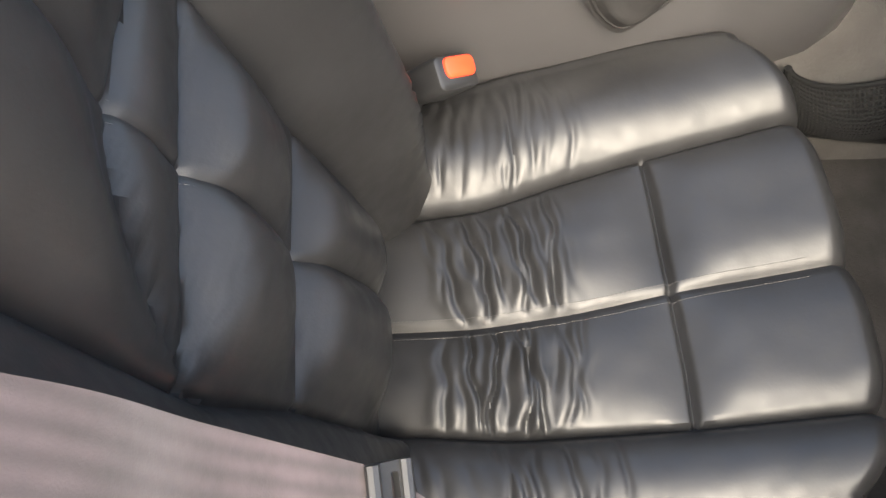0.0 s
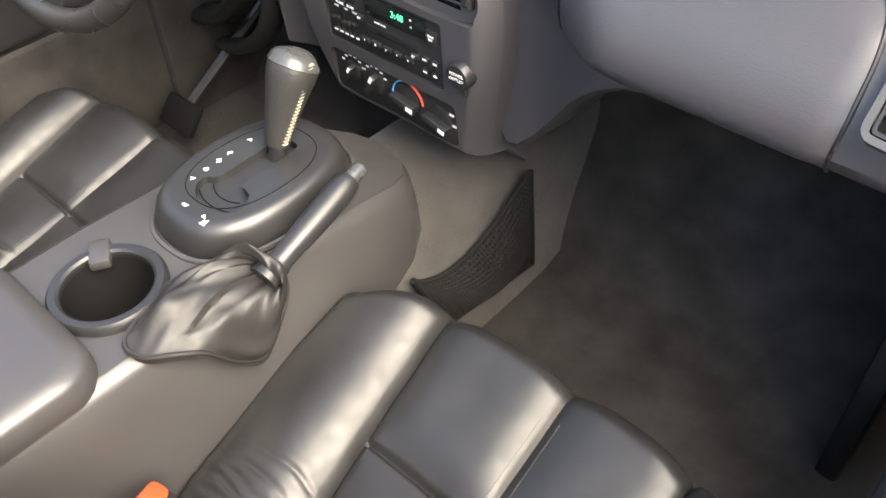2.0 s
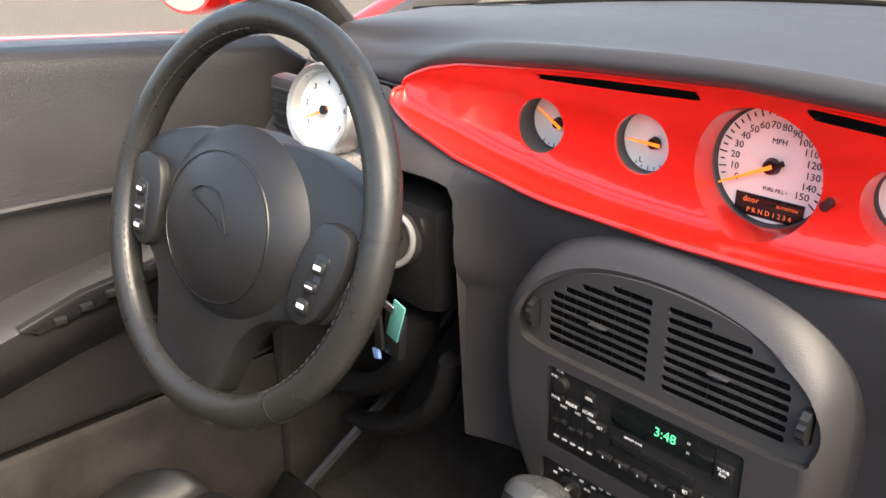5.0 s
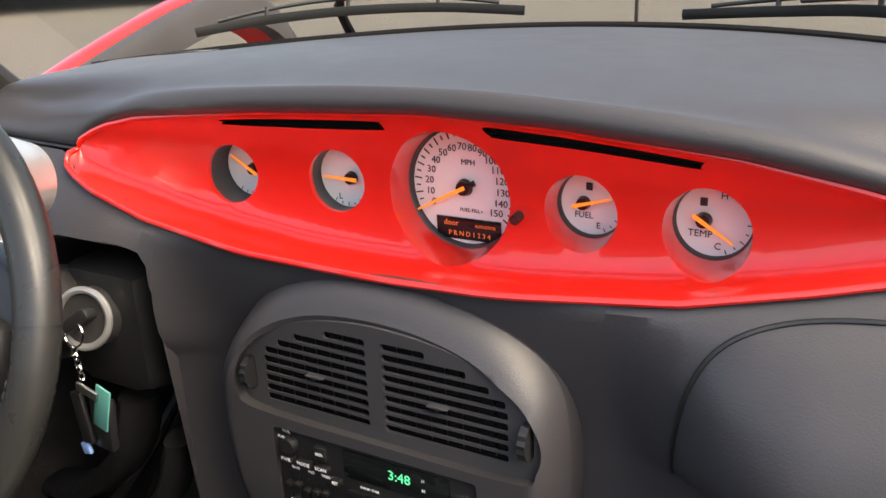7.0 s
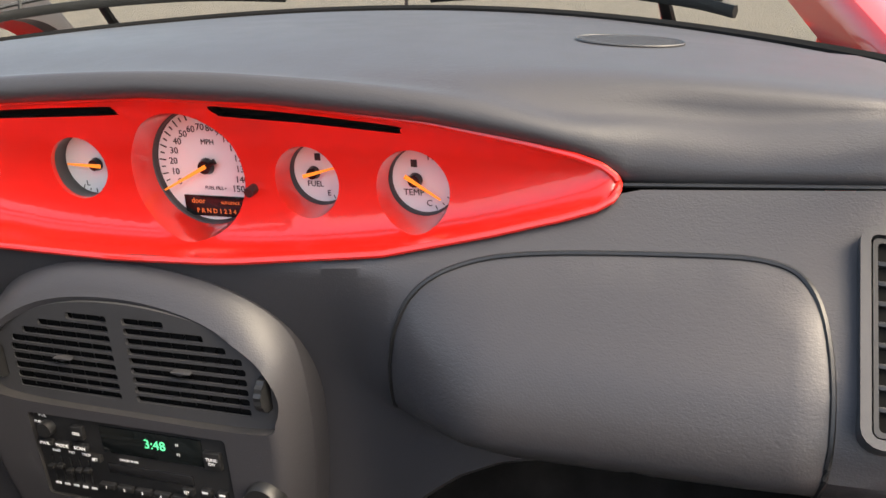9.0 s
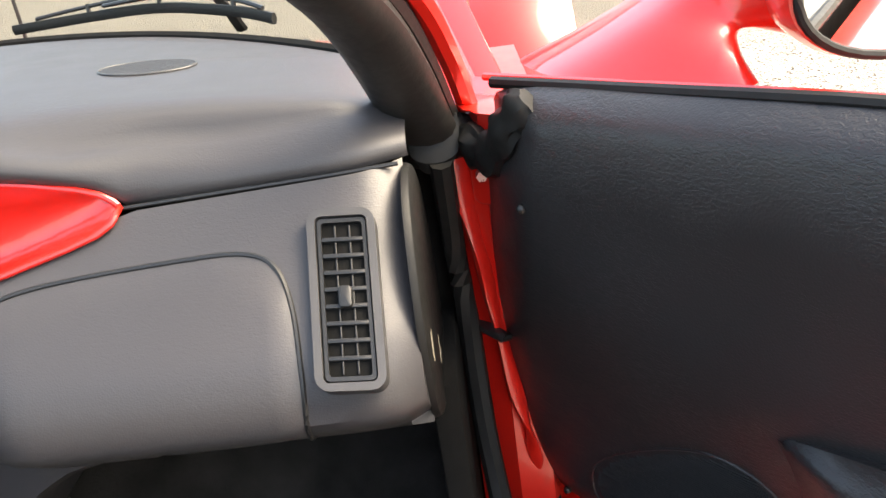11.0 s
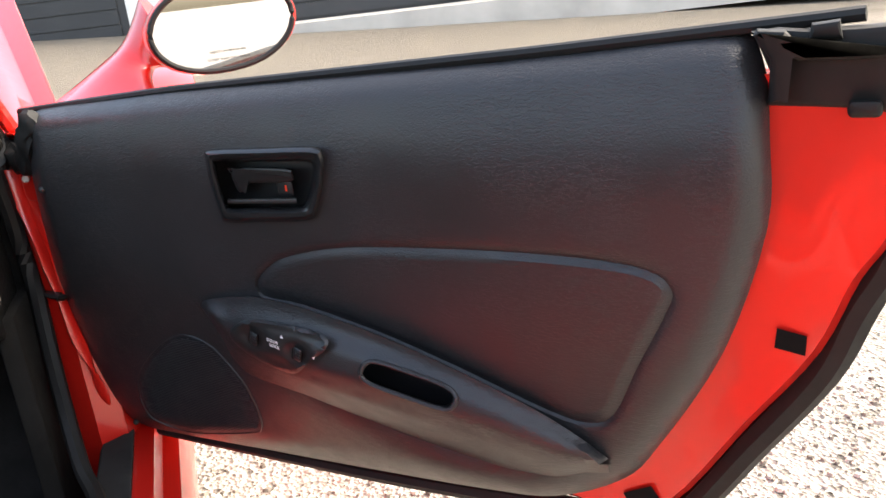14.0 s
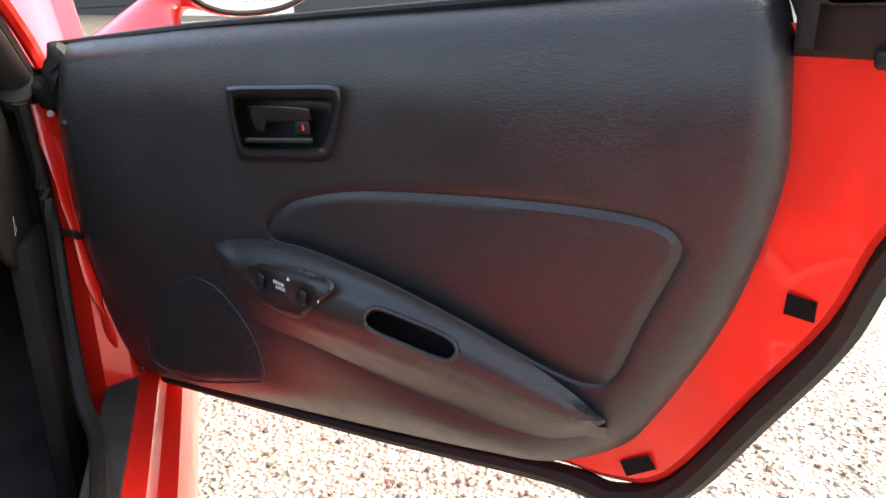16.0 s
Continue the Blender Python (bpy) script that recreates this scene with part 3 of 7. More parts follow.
for t, px, pz, s in (("door", -.28, -.64, .14), ("P R N D 1 2 3 4", .06, -.82, .12), ("AUTOSTICK", .36, -.66, .07)):
    writing(t, frame_on((x + r * px, y - .0032, z + r * pz), (1, 0, 0), (0, -1, 0)), r * s, amber_glow, sp)
kn = bmesh.new()
add_tube(kn, [(.0765, -.030, .7945), (.0765, -.058, .7925)], [.0055, .0048], 12)
part("trip_knob", kn, gloss_black, pod, "small black trip reset knob")

# ---------------- centre stack ----------------
stack = thing("centre_stack", "charcoal moulded plastic centre stack with vents and controls", "centre stack", at=(0, -.15, .40))
ST_OUT = [tuple(p[:2]) for p in curve([(.138, .42, 0), (.155, .50, 0), (.166, .58, 0), (.165, .655, 0), (.150, .70, 0), (.112, .732, 0), (.055, .750, 0), (-.01, .755, 0), (-.075, .748, 0),
                                       (-.13, .726, 0), (-.168, .69, 0), (-.188, .64, 0), (-.186, .56, 0), (-.172, .48, 0), (-.145, .42, 0), (-.12, .402, 0), (0, .402, 0), (.125, .402, 0)], 4, True)]
VENT = [tuple(p[:2]) for p in curve([(.150, .632, 0), (.150, .660, 0), (.128, .692, 0), (.075, .718, 0), (0, .727, 0), (-.07, .719, 0), (-.124, .694, 0), (-.150, .664, 0), (-.152, .636, 0), (-.13, .622, 0), (0, .619, 0), (.13, .619, 0)], 5, True)]
RADIO = rrect(-.008, .561, .212, .094, .004)
HEAT = rrect(-.006, .458, .236, .070, .010)


def stack_y(x, z):
    base = -.186 + .014 * smoothstep(.64, .75, z) + .012 * smoothstep(.56, .42, z)
    d = edge_dist((x, z), ST_OUT)
    q = max(0.0, 1 - d / .024)
    ridge = .0022 * math.exp(-((d - .0245) / .0030) ** 2) * smoothstep(.60, .66, z)
    return base + (.034 - .016 * smoothstep(.69, .75, z)) * q ** 2.2 - ridge


part("fascia", plate(ST_OUT, lambda x, z: (x, stack_y(x, z), z), holes=[VENT, RADIO, HEAT], step=.009, lines=[inset(ST_OUT, .003), inset(ST_OUT, .007), inset(ST_OUT, .012), inset(ST_OUT, .018), inset(ST_OUT, .0215), inset(ST_OUT, .0245)]), dash_vinyl, stack, "charcoal moulded fascia")
part("fascia_side", loft([[(x, stack_y(x, z), z) for x, z in ST_OUT], [(x * 1.01, -.105, z - .012) for x, z in ST_OUT], [(x, -.06, z - .06) for x, z in ST_OUT]], True, False), dash_vinyl, stack)
for h, d, nm in ((VENT, .018, "vent_recess"), (RADIO, .012, "radio_recess"), (HEAT, .012, "control_recess")):
    part(nm, loft([[(x, stack_y(x, z), z) for x, z in h], [(x, stack_y(x, z) + d, z) for x, z in h]], True, False), grey_plastic, stack)

vent = thing("air_vent", "dark plastic twin air vent with horizontal slats", "air vent", at=(0, -.17, .62))
VY = -.175
# Closed black block behind the slots, the duct's inner shade as colour.
part("duct_shade", loft([[(x, VY + .004, z) for x, z in VENT], [(x * .95, VY + .05, .67 + (z - .67) * .9) for x, z in VENT]], True, True), mat_black, vent)


def vent_top(x):
    zs = [p[1] for p in VENT if p[1] > .66 and abs(p[0] - x) < .012]
    return max(zs) if zs else .66


for sx in (-1, 1):
    # end wheels
    bm = bmesh.new()
    bmesh.ops.create_cone(bm, cap_ends=True, segments=28, radius1=.017, radius2=.017, depth=.007, matrix=Matrix.Translation((sx * .1395, VY + .001, .655)) @ Matrix.Rotation(radians(90), 4, 'Y'))
    for k, v in enumerate(bm.verts):
        if k % 4 < 2:
            v.co.y, v.co.z = VY + .001 + (v.co.y - VY - .001) * .93, .655 + (v.co.z - .655) * .93
    part("thumb_wheel", bm, black_plastic, vent, smooth=False)
    for i in range(8):
        x = sx * (.020 + .0150 * i)
        zt = min(.712, vent_top(x) - .010)
        part("vane", box((x, VY + .013, (.630 + zt) / 2), (.0018, .018, zt - .630)), vent_grey, vent, smooth=False)
    part("vent_tab", slab([(sx * .062 - .010, .668), (sx * .062, .6695), (sx * .062 + .010, .668), (sx * .062, .6655)], lambda x, z, w: (x, VY - .001 - w, z), 0, .007, .001), vent_grey, vent)



def vent_slots():
    out = []
    for sx in (-1, 1):
        for i in range(9):
            z = .6335 + i * .0096
            xs = [k / 1000 for k in range(8, 124) if inside((sx * k / 1000, z + .004), VENT) and edge_dist((sx * k / 1000, z + .002), VENT) > .0105]
            if len(xs) > 18:
                out.append(rrect(sx * (xs[0] + xs[-1]) / 2, z, xs[-1] - xs[0], .0070, .0024, 3))
        out.append(rrect(sx * .1395, .655, .010, .034, .004, 3))
    return out


part("vent_face", plate(VENT, lambda x, z: (x, VY - .003 * (1 - (x / .15) ** 2), z), holes=vent_slots(), step=.02, back=lambda x, z: (x, VY + .0005, z)), vent_grey, vent, "slotted vent face")

# radio
radio = thing("car_radio", "black cassette radio with white-lettered buttons and green clock", "radio", at=(-.008, -.17, .515))
RY = -.178
face = part("front_panel", slab(rrect(-.008, .561, .209, .091, .003), lambda x, z, w: (x, RY - w, z), -.02, .004, .0015), black_plastic, radio)
part("display_window", box((.017, RY - .0045, .588), (.108, .002, .028), None, .0005), display, radio, "dark glossy display")
writing("3:48", frame_on((.022, RY - .0060, .590), (1, 0, 0), (0, -1, 0)), .0135, green_glow, radio, name="clock_digits")
writing("H", frame_on((.046, RY - .0060, .594), (1, 0, 0), (0, -1, 0)), .004, white_ink, radio)
writing("M", frame_on((.046, RY - .0060, .584), (1, 0, 0), (0, -1, 0)), .004, white_ink, radio)


def button(c, s, text="", ts=.005, m=black_plastic, parent=None, y=RY):
    b = part("button", box((c[0], y - .006, c[1]), (s[0], .006, s[1]), None, .0012), m, parent or radio)
    if text:
        writing(text, frame_on((c[0], y - .0093, c[1]), (1, 0, 0), (0, -1, 0)), ts, white_ink, b)
    return b


kb = bmesh.new()
add_tube(kb, [(-.096, RY, .592), (-.096, RY - .012, .592)], [.0085, .0075], 20)
part("volume_knob", kb, black_plastic, radio)
writing("VOL", frame_on((-.101, RY - .0045, .604), (1, 0, 0), (0, -1, 0)), .005, white_ink, radio)
writing("PUSH", frame_on((-.107, RY - .0045, .596), (1, 0, 0), (0, -1, 0)), .004, white_ink, radio)
button((-.061, .592), (.013, .014), "SEEK", .0042)
for i, t in enumerate(("PWR", "MODE", "SCAN")):
    button((-.101 + i * .020, .576), (.016, .006), t, .005)
for i, t in enumerate(("BASS", "MID", "TREBLE")):
    writing(t, frame_on((-.094 + i * .018, RY - .0045, .566), (1, 0, 0), (0, -1, 0)), .0042, white_ink, radio)
for i in range(5):
    sl = part("slider_slot", box((-.101 + i * .0105, RY - .0042, .546), (.002, .001, .028)), gloss_black, radio, smooth=False)
    part("slider", box((-.101 + i * .0105, RY - .0075, .549 + .002 * math.sin(i * 2.1)), (.007, .006, .004), None, .001), black_plastic, radio)
    part("slider_mark", box((-.101 + i * .0105, RY - .0046, .528), (.006, .0006, .0022)), white_ink, radio, smooth=False)
button((-.046, .566), (.011, .007), "SET", .0045)
button((.082, .584), (.017, .018), "TUNE\nRW", .0045)
part("cassette_slot", box((.010, RY - .0035, .556), (.092, .004, .011), None, .001), gloss_black, radio, "cassette door")
writing("DOLBY B NR", frame_on((-.010, RY - .0060, .568), (1, 0, 0), (0, -1, 0)), .0035, white_ink, radio)
for i, t in enumerate(("1", "2", "3", "4", "5")):
    button((-.040 + i * .020, .536), (.017, .006), t, .0045)
button((.050, .546), (.012, .007), "EJT", .0045)
for a, t in ((45, ""), (135, ""), (225, ""), (315, "")):
    b = part("pad_button", box((.078 + .0115 * math.cos(radians(a)), RY - .006, .540 + .0115 * math.sin(radians(a))), (.010, .005, .007), None, .001), black_plastic, radio)
    part("arrow", box((.078 + .0125 * math.cos(radians(a)), RY - .0088, .540 + .0125 * math.sin(radians(a))), (.006, .0006, .002), None), white_ink, b, smooth=False)
pk = bmesh.new()
add_tube(pk, [(.078, RY, .540), (.078, RY - .009, .540)], [.0055, .005], 16)
part("pad_centre", pk, gloss_black, radio)

# power outlet cap
cap = thing("power_outlet_cap", "black rubber power outlet cap with white lettering", "outlet cap", at=(.131, -.18, .534))
pk = bmesh.new()
add_tube(pk, [(.131, -.172, .553), (.131, -.192, .553), (.131, -.196, .553)], [.0190, .0185, .0160], 28)
part("cap", pk, black_plastic, cap)
part("pull_tab", box((.137, -.188, .531), (.008, .006, .012), None, .002), black_plastic, cap)
for i, t in enumerate(("POWER", "OUTLET")):
    writing(t, frame_on((.131, -.1964, .557 - .007 * i), (1, 0, 0), (0, -1, 0)), .0062, white_ink, cap)

# heater panel
heater = thing("heater_panel", "black climate control panel with rotary knobs", "climate control", at=(-.006, -.165, .423))
HY = -.170
part("front_panel", slab(rrect(-.006, .458, .232, .066, .009), lambda x, z, w: (x, HY - w, z), -.015, .003, .0012), black_plastic, heater)


def dial_knob(x, z, r, ang):
    bm = bmesh.new()
    add_tube(bm, [(x, HY - .002, z), (x, HY - .006, z), (x, HY - .007, z)], [r, r, r * .9], 28)
    k = part("knob", bm, black_plastic, heater, "round black rotary knob")
    m = Matrix.Translation((x, HY - .012, z)) @ Matrix.Rotation(radians(ang), 4, 'Y')
    b = bmesh.new()
    add_box(b, (0, 0, 0), (r * 1.9, .014, r * .5), m, .002)
    part("grip", b, black_plastic, k)
    part("pointer", box((r * .68, -.0075, 0), (r * .5, .001, r * .26), m), white_ink, k, smooth=False)


dial_knob(-.086, .464, .015, -60)
dial_knob(-.043, .463, .0195, -60)
dial_knob(.020, .460, .0235, 8)
dial_knob(.079, .453, .0225, 12)
for a0, a1, mm, nm in ((178, 95, blue_ring, "cold_arc"), (88, 5, hot_ring, "hot_arc")):
    pts = [(.020 + .0285 * math.cos(radians(a0 + (a1 - a0) * i / 10)), HY - .0035, .460 + .0285 * math.sin(radians(a0 + (a1 - a0) * i / 10))) for i in range(11)]
    part(nm, tube(pts, .0022, 6, flat=.5), mm, heater)
for i in range(6):
    a = radians(150 - 24 * i)
    for cx in (-.086, -.043):
        part("fan_mark", box((cx + .0235 * math.cos(a), HY - .0036, .463 + .0235 * math.sin(a)), (.005, .0006, .0025)), white_ink, heater, smooth=False)
for px, pz in ((.052, .440), (.100, .471), (.104, .455)):
    part("symbol", box((px, HY - .0036, pz), (.008, .0006, .0035)), white_ink, heater, smooth=False)

# ---------------- side vent and end cap ----------------
sv = thing("side_air_vent", "tall rectangular air vent with ribbed grille", "air vent", at=(.613, -.16, .68))
SV_O, SV_U = Vector((.6125, -.1685, .7525)), Vector((.04, -.002, -.002)).normalized()
SV_V = Vector((.0, .085, .092)).normalized()
SV_N = SV_U.cross(SV_V).normalized()


def SVM(a, b, w=0.0):
    return SV_O + SV_U * a + SV_V * b + SV_N * w


def ring_plate(o, i, fm, w0, w1):
    bm = bmesh.new()
    add_plate(bm, o, lambda a, b: fm(a, b, w1), holes=[i], step=.03, back=lambda a, b: fm(a, b, w0))
    return bm


part("outer_frame", ring_plate(rrect(0, 0, .056, .150, .012), rrect(0, 0, .043, .137, .005), SVM, -.010, .008), vent_grey, sv, "raised charcoal frame")
part("inner_frame", ring_plate(rrect(0, 0, .040, .134, .004), rrect(0, 0, .034, .127, .003), SVM, -.010, .0055), black_plastic, sv)
# Shallow black sheet replaces the vent's depth and paints its shaded gaps.
part("grille_shade", slab(rrect(0, 0, .046, .142, .004), SVM, -.020, .0012), mat_black, sv)
for i in range(8):
    b = -.0490 + .0140 * i
    part("rib", slab(rrect(0, b, .034, .0034, .001), SVM, .0, .0052, .0006), satin_black, sv)
for i in range(9):
    b = -.0560 + .0140 * i
    for a in (-.006, .006):
        part("fin", slab(rrect(a, b, .0014, .011, .0005), SVM, .0008, .0034, .0004), black_plastic, sv)
part("slider_knob", slab(rrect(0, 0, .011, .018, .003), SVM, .0, .0095, .002), black_plastic, sv)

# oval speaker grilles in the dash top
from mathutils.bvhtree import BVHTree
pad_tree = BVHTree.FromPolygons([v.co for v in top_ob.data.vertices], [p.vertices for p in top_ob.data.polygons])


def dash_speaker(cx, cy, z):
    sp_ = thing("dash_speaker", "flush oval speaker grille in the dash top", "speaker grille", at=(cx, cy, z))
    def fm(x, y, w=0.0):
        hit = pad_tree.ray_cast(Vector((x, y, 1.2)), Vector((0, 0, -1)))[0]
        return (x, y, (hit.z if hit else z) + w)

    part("rim", tube([fm(x, y, .001) for x, y in ellipse(cx, cy, .050, .032, 40)], .0012, 6, closed=True), vent_grey, sp_)
    b = bmesh.new()
    for i in range(-14, 15):
        y = cy + i * .0021
        hw = .048 * math.sqrt(max(0, 1 - ((y - cy) / .031) ** 2))
        if hw > .004:
            add_loft(b, [[fm(cx + s * hw, y - .0007, -.001), fm(cx + s * hw, y - .0005, .0016), fm(cx + s * hw, y + .0005, .0016), fm(cx + s * hw, y + .0007, -.001)] for s in (-1, 0, 1)])
    part("grille", b, vent_grey, sp_, "finely ribbed oval grille")


for cx in (.405, -.50):
    dash_speaker(cx, .105 if cx > 0 else .15, .89)

# ---------------- cabin shell ----------------
floor = part("floor", box((0, -.35, .09), (1.46, 1.75, .03), None, .004), carpet)
tagged(floor, "dark charcoal carpeted cabin floor", "floor", kind="structure")
fw = part("wall_front", box((0, .49, .36), (1.36, .04, .86), None, .004), carpet)
tagged(fw, "dark carpeted bulkhead in front of the footwells", "wall", kind="structure")
rw = part("wall_rear", box((0, -1.28, .52), (1.36, .04, .90), None, .01), carpet_grey)
tagged(rw, "grey carpeted bulkhead behind the seats", "wall", kind="structure")


def kick(sx):
    """Inner side wall of a footwell, ahead of the door opening."""
    bm = bmesh.new()
    add_box(bm, (sx * .672, .20 if sx > 0 else .165, .35), (.03, .58 if sx > 0 else .65, .52), None, .008)
    add_box(bm, (sx * .672, .28, .68), (.03, .42, .24), None, .008)
    if sx < 0:
        add_box(bm, (-.693, -.50, .235), (.022, .70, .27), None, .008)
    return bm


# The right wall takes the carpet copy with shade in its colour.
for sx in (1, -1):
    tagged(part("side_wall_1" if sx > 0 else "side_wall_2", kick(sx), carpet_shaded if sx > 0 else carpet), "dark carpeted footwell side wall", "wall", kind="structure")


toe = part("toe_board", loft([[(x, y, z) for y, z in ((-.06, .10), (.02, .112), (.17, .30), (.46, .62), (.49, .10))] for x in (-.665, .665)]), carpet)
tagged(toe, "dark carpeted sloping toe board", "floor", kind="structure")

# ---------------- windscreen ----------------
PIL = [(.690, .060, .790), (.680, .010, .838), (.668, -.060, .905), (.650, -.130, .967), (.612, -.230, 1.040), (.570, -.36, 1.150), (.545, -.45, 1.215)]
screen = thing("windscreen", "curved glass windscreen in a dark trimmed frame", "windscreen", at=(0, .2, .86))
for sx in (1, -1):
    pts = curve([(sx * x, y, z) for x, y, z in PIL], 6)
    part("pillar_trim", tube(pts, [(.034 if sx > 0 else .046) - .006 * i / len(pts) for i in range(len(pts))], 14, flat=.62), boot_leather, screen, "dark vinyl covered pillar")
    part("pillar_seal", tube([p + Vector((sx * .026, .012, .006)) for p in pts], .011, 8), rubber, screen)
    part("pillar_outer", tube([p + Vector((sx * .046, .036, .004)) for p in pts], .011, 8), red_paint, screen, "red painted outer pillar")
hd = curve([(-.545, -.45, 1.215), (-.3, -.40, 1.238), (0, -.385, 1.245), (.3, -.40, 1.238), (.545, -.45, 1.215)], 6)
part("header_trim", tube(hd, .03, 12, flat=.7), vinyl, screen)


def base_y(x):
    return 0.455 - 0.36 * (x / .67) ** 2


def base_z(x):
    return .900 - 0.028 * abs(x / .67) ** 2.2


base = [(x / 20 * .655, base_y(x / 20 * .655) + .01, base_z(x / 20 * .655)) for x in range(-20, 21)]
part("cowl_seal", tube(base, .011, 8), mat_black, screen, "black lower screen seal")


def screen_glass():
    rings = []
    for i in range(21):
        x = -1 + i / 10
        b = Vector((x * .655, base_y(x * .655) + .02, base_z(x * .655) + .004))
        t = Vector((x * .545, -.385 - .065 * x * x, 1.24 - .025 * x * x))
        rings.append([b.lerp(t, k / 8) + Vector((0, .03, .02)) * math.sin(math.pi * k / 8) for k in range(9)])
    bm = loft(rings, False, False)
    return bm


def clear_material():
    m = bpy.data.materials.new("screen_glass")
    m.use_nodes = True
    N, L = m.node_tree.nodes, m.node_tree.links
    N.remove(N["Principled BSDF"])
    t = N.new("ShaderNodeBsdfTransparent")
    t.inputs[0].default_value = (0.90, 0.93, 0.91, 1)
    g = N.new("ShaderNodeBsdfGlossy")
    g.inputs["Roughness"].default_value = 0.01
    x = N.new("ShaderNodeMixShader")
    x.inputs[0].default_value = 0.04
    L.new(t.outputs[0], x.inputs[1])
    L.new(g.outputs[0], x.inputs[2])
    L.new(x.outputs[0], N["Material Output"].inputs[0])
    return m


screen_clear = clear_material()
pane = part("pane", screen_glass(), screen_clear, screen, "clear glass")
pane.visible_shadow = False

# ---------------- right door, standing open ----------------
door = thing("door_1", "open red car door with black vinyl inner trim", "car door", kind="structure", at=tuple(DM(0.45, 0.42, -.05)))
PANEL = [tuple(p[:2]) for p in curve([(-.012, .876, 0), (.15, .890, 0), (.30, .899, 0), (.58, .909, 0), (.75, .916, 0), (.868, .922, 0), (.894, .900, 0), (.899, .84, 0), (.897, .77, 0), (.863, .662, 0), (.806, .562, 0), (.770, .518, 0), (.70, .482, 0),
                                      (.62, .470, 0), (.45, .456, 0), (.29, .445, 0), (.14, .435, 0), (.06, .434, 0), (.0, .462, 0), (-.036, .545, 0), (-.046, .663, 0), (-.043, .783, 0), (-.03, .845, 0)], 4, True)]
RECESS = [tuple(p[:2]) for p in curve([(.343, .676, 0), (.365, .697, 0), (.399, .712, 0), (.481, .728, 0), (.619, .736, 0), (.735, .737, 0), (.80, .731, 0), (.822, .714, 0), (.815, .69, 0), (.79, .64, 0), (.766, .588, 0), (.742, .573, 0), (.70, .578, 0), (.60, .61, 0),
                                       (.503, .637, 0), (.404, .656, 0), (.352, .660, 0)], 4, True)]
HANDLE = [tuple(p[:2]) for p in curve([(.3005, .822, 0), (.309, .8295, 0), (.38, .832, 0), (.456, .8335, 0), (.468, .826, 0), (.465, .806, 0), (.450, .770, 0), (.434, .7575, 0), (.37, .7525, 0), (.316, .7495, 0), (.306, .758, 0), (.300, .798, 0)], 4, True)]
SPK = [tuple(p[:2]) for p in curve([(.072, .490, 0), (.088, .520, 0), (.119, .550, 0), (.160, .578, 0), (.195, .590, 0), (.235, .584, 0), (.262, .564, 0), (.288, .535, 0), (.303, .497, 0), (.300, .477, 0), (.281, .466, 0), (.17, .443, 0), (.105, .446, 0), (.082, .456, 0)], 4, True)]


def door_w(u, v):
    """Relief of the inner door trim."""
    d = edge_dist((u, v), PANEL)
    w = -0.024 * max(0, 1 - d / .030) ** 2.4
    w -= .018 * smoothstep(.70, .45, v)
    w -= .038 * smoothstep(.79, .94, v) ** 1.3
    e = edge_dist((u, v), RECESS)
    ins = inside((u, v), RECESS)
    if ins:
        w += -.0050 + .0050 * smoothstep(.0005, .009, e) ** .8
    else:
        w -= .0050 * math.exp(-(e / .0036) ** 2)
    # the bulge below the arm rest
    k = smoothstep(.24, .40, u) * smoothstep(.80, .66, u)
    mid = .600 - .10 * smoothstep(.25, .75, u)
    w += .022 * k * math.exp(-((v - (mid - .045)) / (.05 if v < mid - .045 else .04)) ** 2)
    s = edge_dist((u, v), SPK)
    if inside((u, v), SPK):
        w += .004 * smoothstep(0, .01, s)
    return w


trim = part("inner_trim", plate(PANEL, lambda u, v: DM(u, v, door_w(u, v)), holes=[HANDLE], step=.0095, lines=[RECESS, inset(RECESS, .0035), inset(RECESS, .008), inset(RECESS, .014), inset(RECESS, .021), inset(RECESS, -.004), inset(RECESS, -.009)], back=lambda u, v: DM(u, v, -.05)), vinyl, door, "black grained vinyl door trim")
part("window_seal", tube([DM(u / 20 * .99 - .03, interp(u / 20 * .99, [(0, .878), (.3, .897), (.75, .914), (.99, .926)]), -.052) for u in range(21)], .0055, 8), rubber, door, "black rubber window seal")
part("window_seal", tube([DM(u / 20 * .36 - .03, interp(u / 20 * .36, [(0, .878), (.3, .895), (.75, .911), (.99, .923)]), -.070) for u in range(21)], .004, 8), red_paint, door, "red painted upper door edge")

# red shell behind the trim
SHELL = [tuple(p[:2]) for p in curve([(-.05, .848, 0), (.3, .868, 0), (.75, .882, 0), (.96, .890, 0), (.980, .875, 0), (.982, .83, 0), (.980, .775, 0), (.957, .734, 0), (.931, .672, 0), (.880, .600, 0), (.812, .505, 0), (.76, .486, 0), (.70, .488, 0), (.62, .478, 0), (.45, .465, 0),
                                      (.29, .454, 0), (.14, .444, 0), (.05, .442, 0), (-.005, .465, 0), (-.045, .545, 0), (-.056, .663, 0), (-.053, .783, 0), (-.055, .845, 0)], 4, True)]
LATCH = [[(.905, .689), (.927, .685), (.926, .668), (.903, .672)], [(.770, .503), (.797, .517), (.805, .505), (.777, .489)]]


def shell_rings():
    cx, cy = .45, .66
    rings = []
    for w, k in ((-.048, 1.0), (-.060, 1.012), (-.095, 1.015), (-.118, 1.0), (-.130, .96)):
        rings.append([DM(cx + (u - cx) * k, cy + (v - cy) * (k if v < .85 else 1), w) for u, v in SHELL])
    return rings


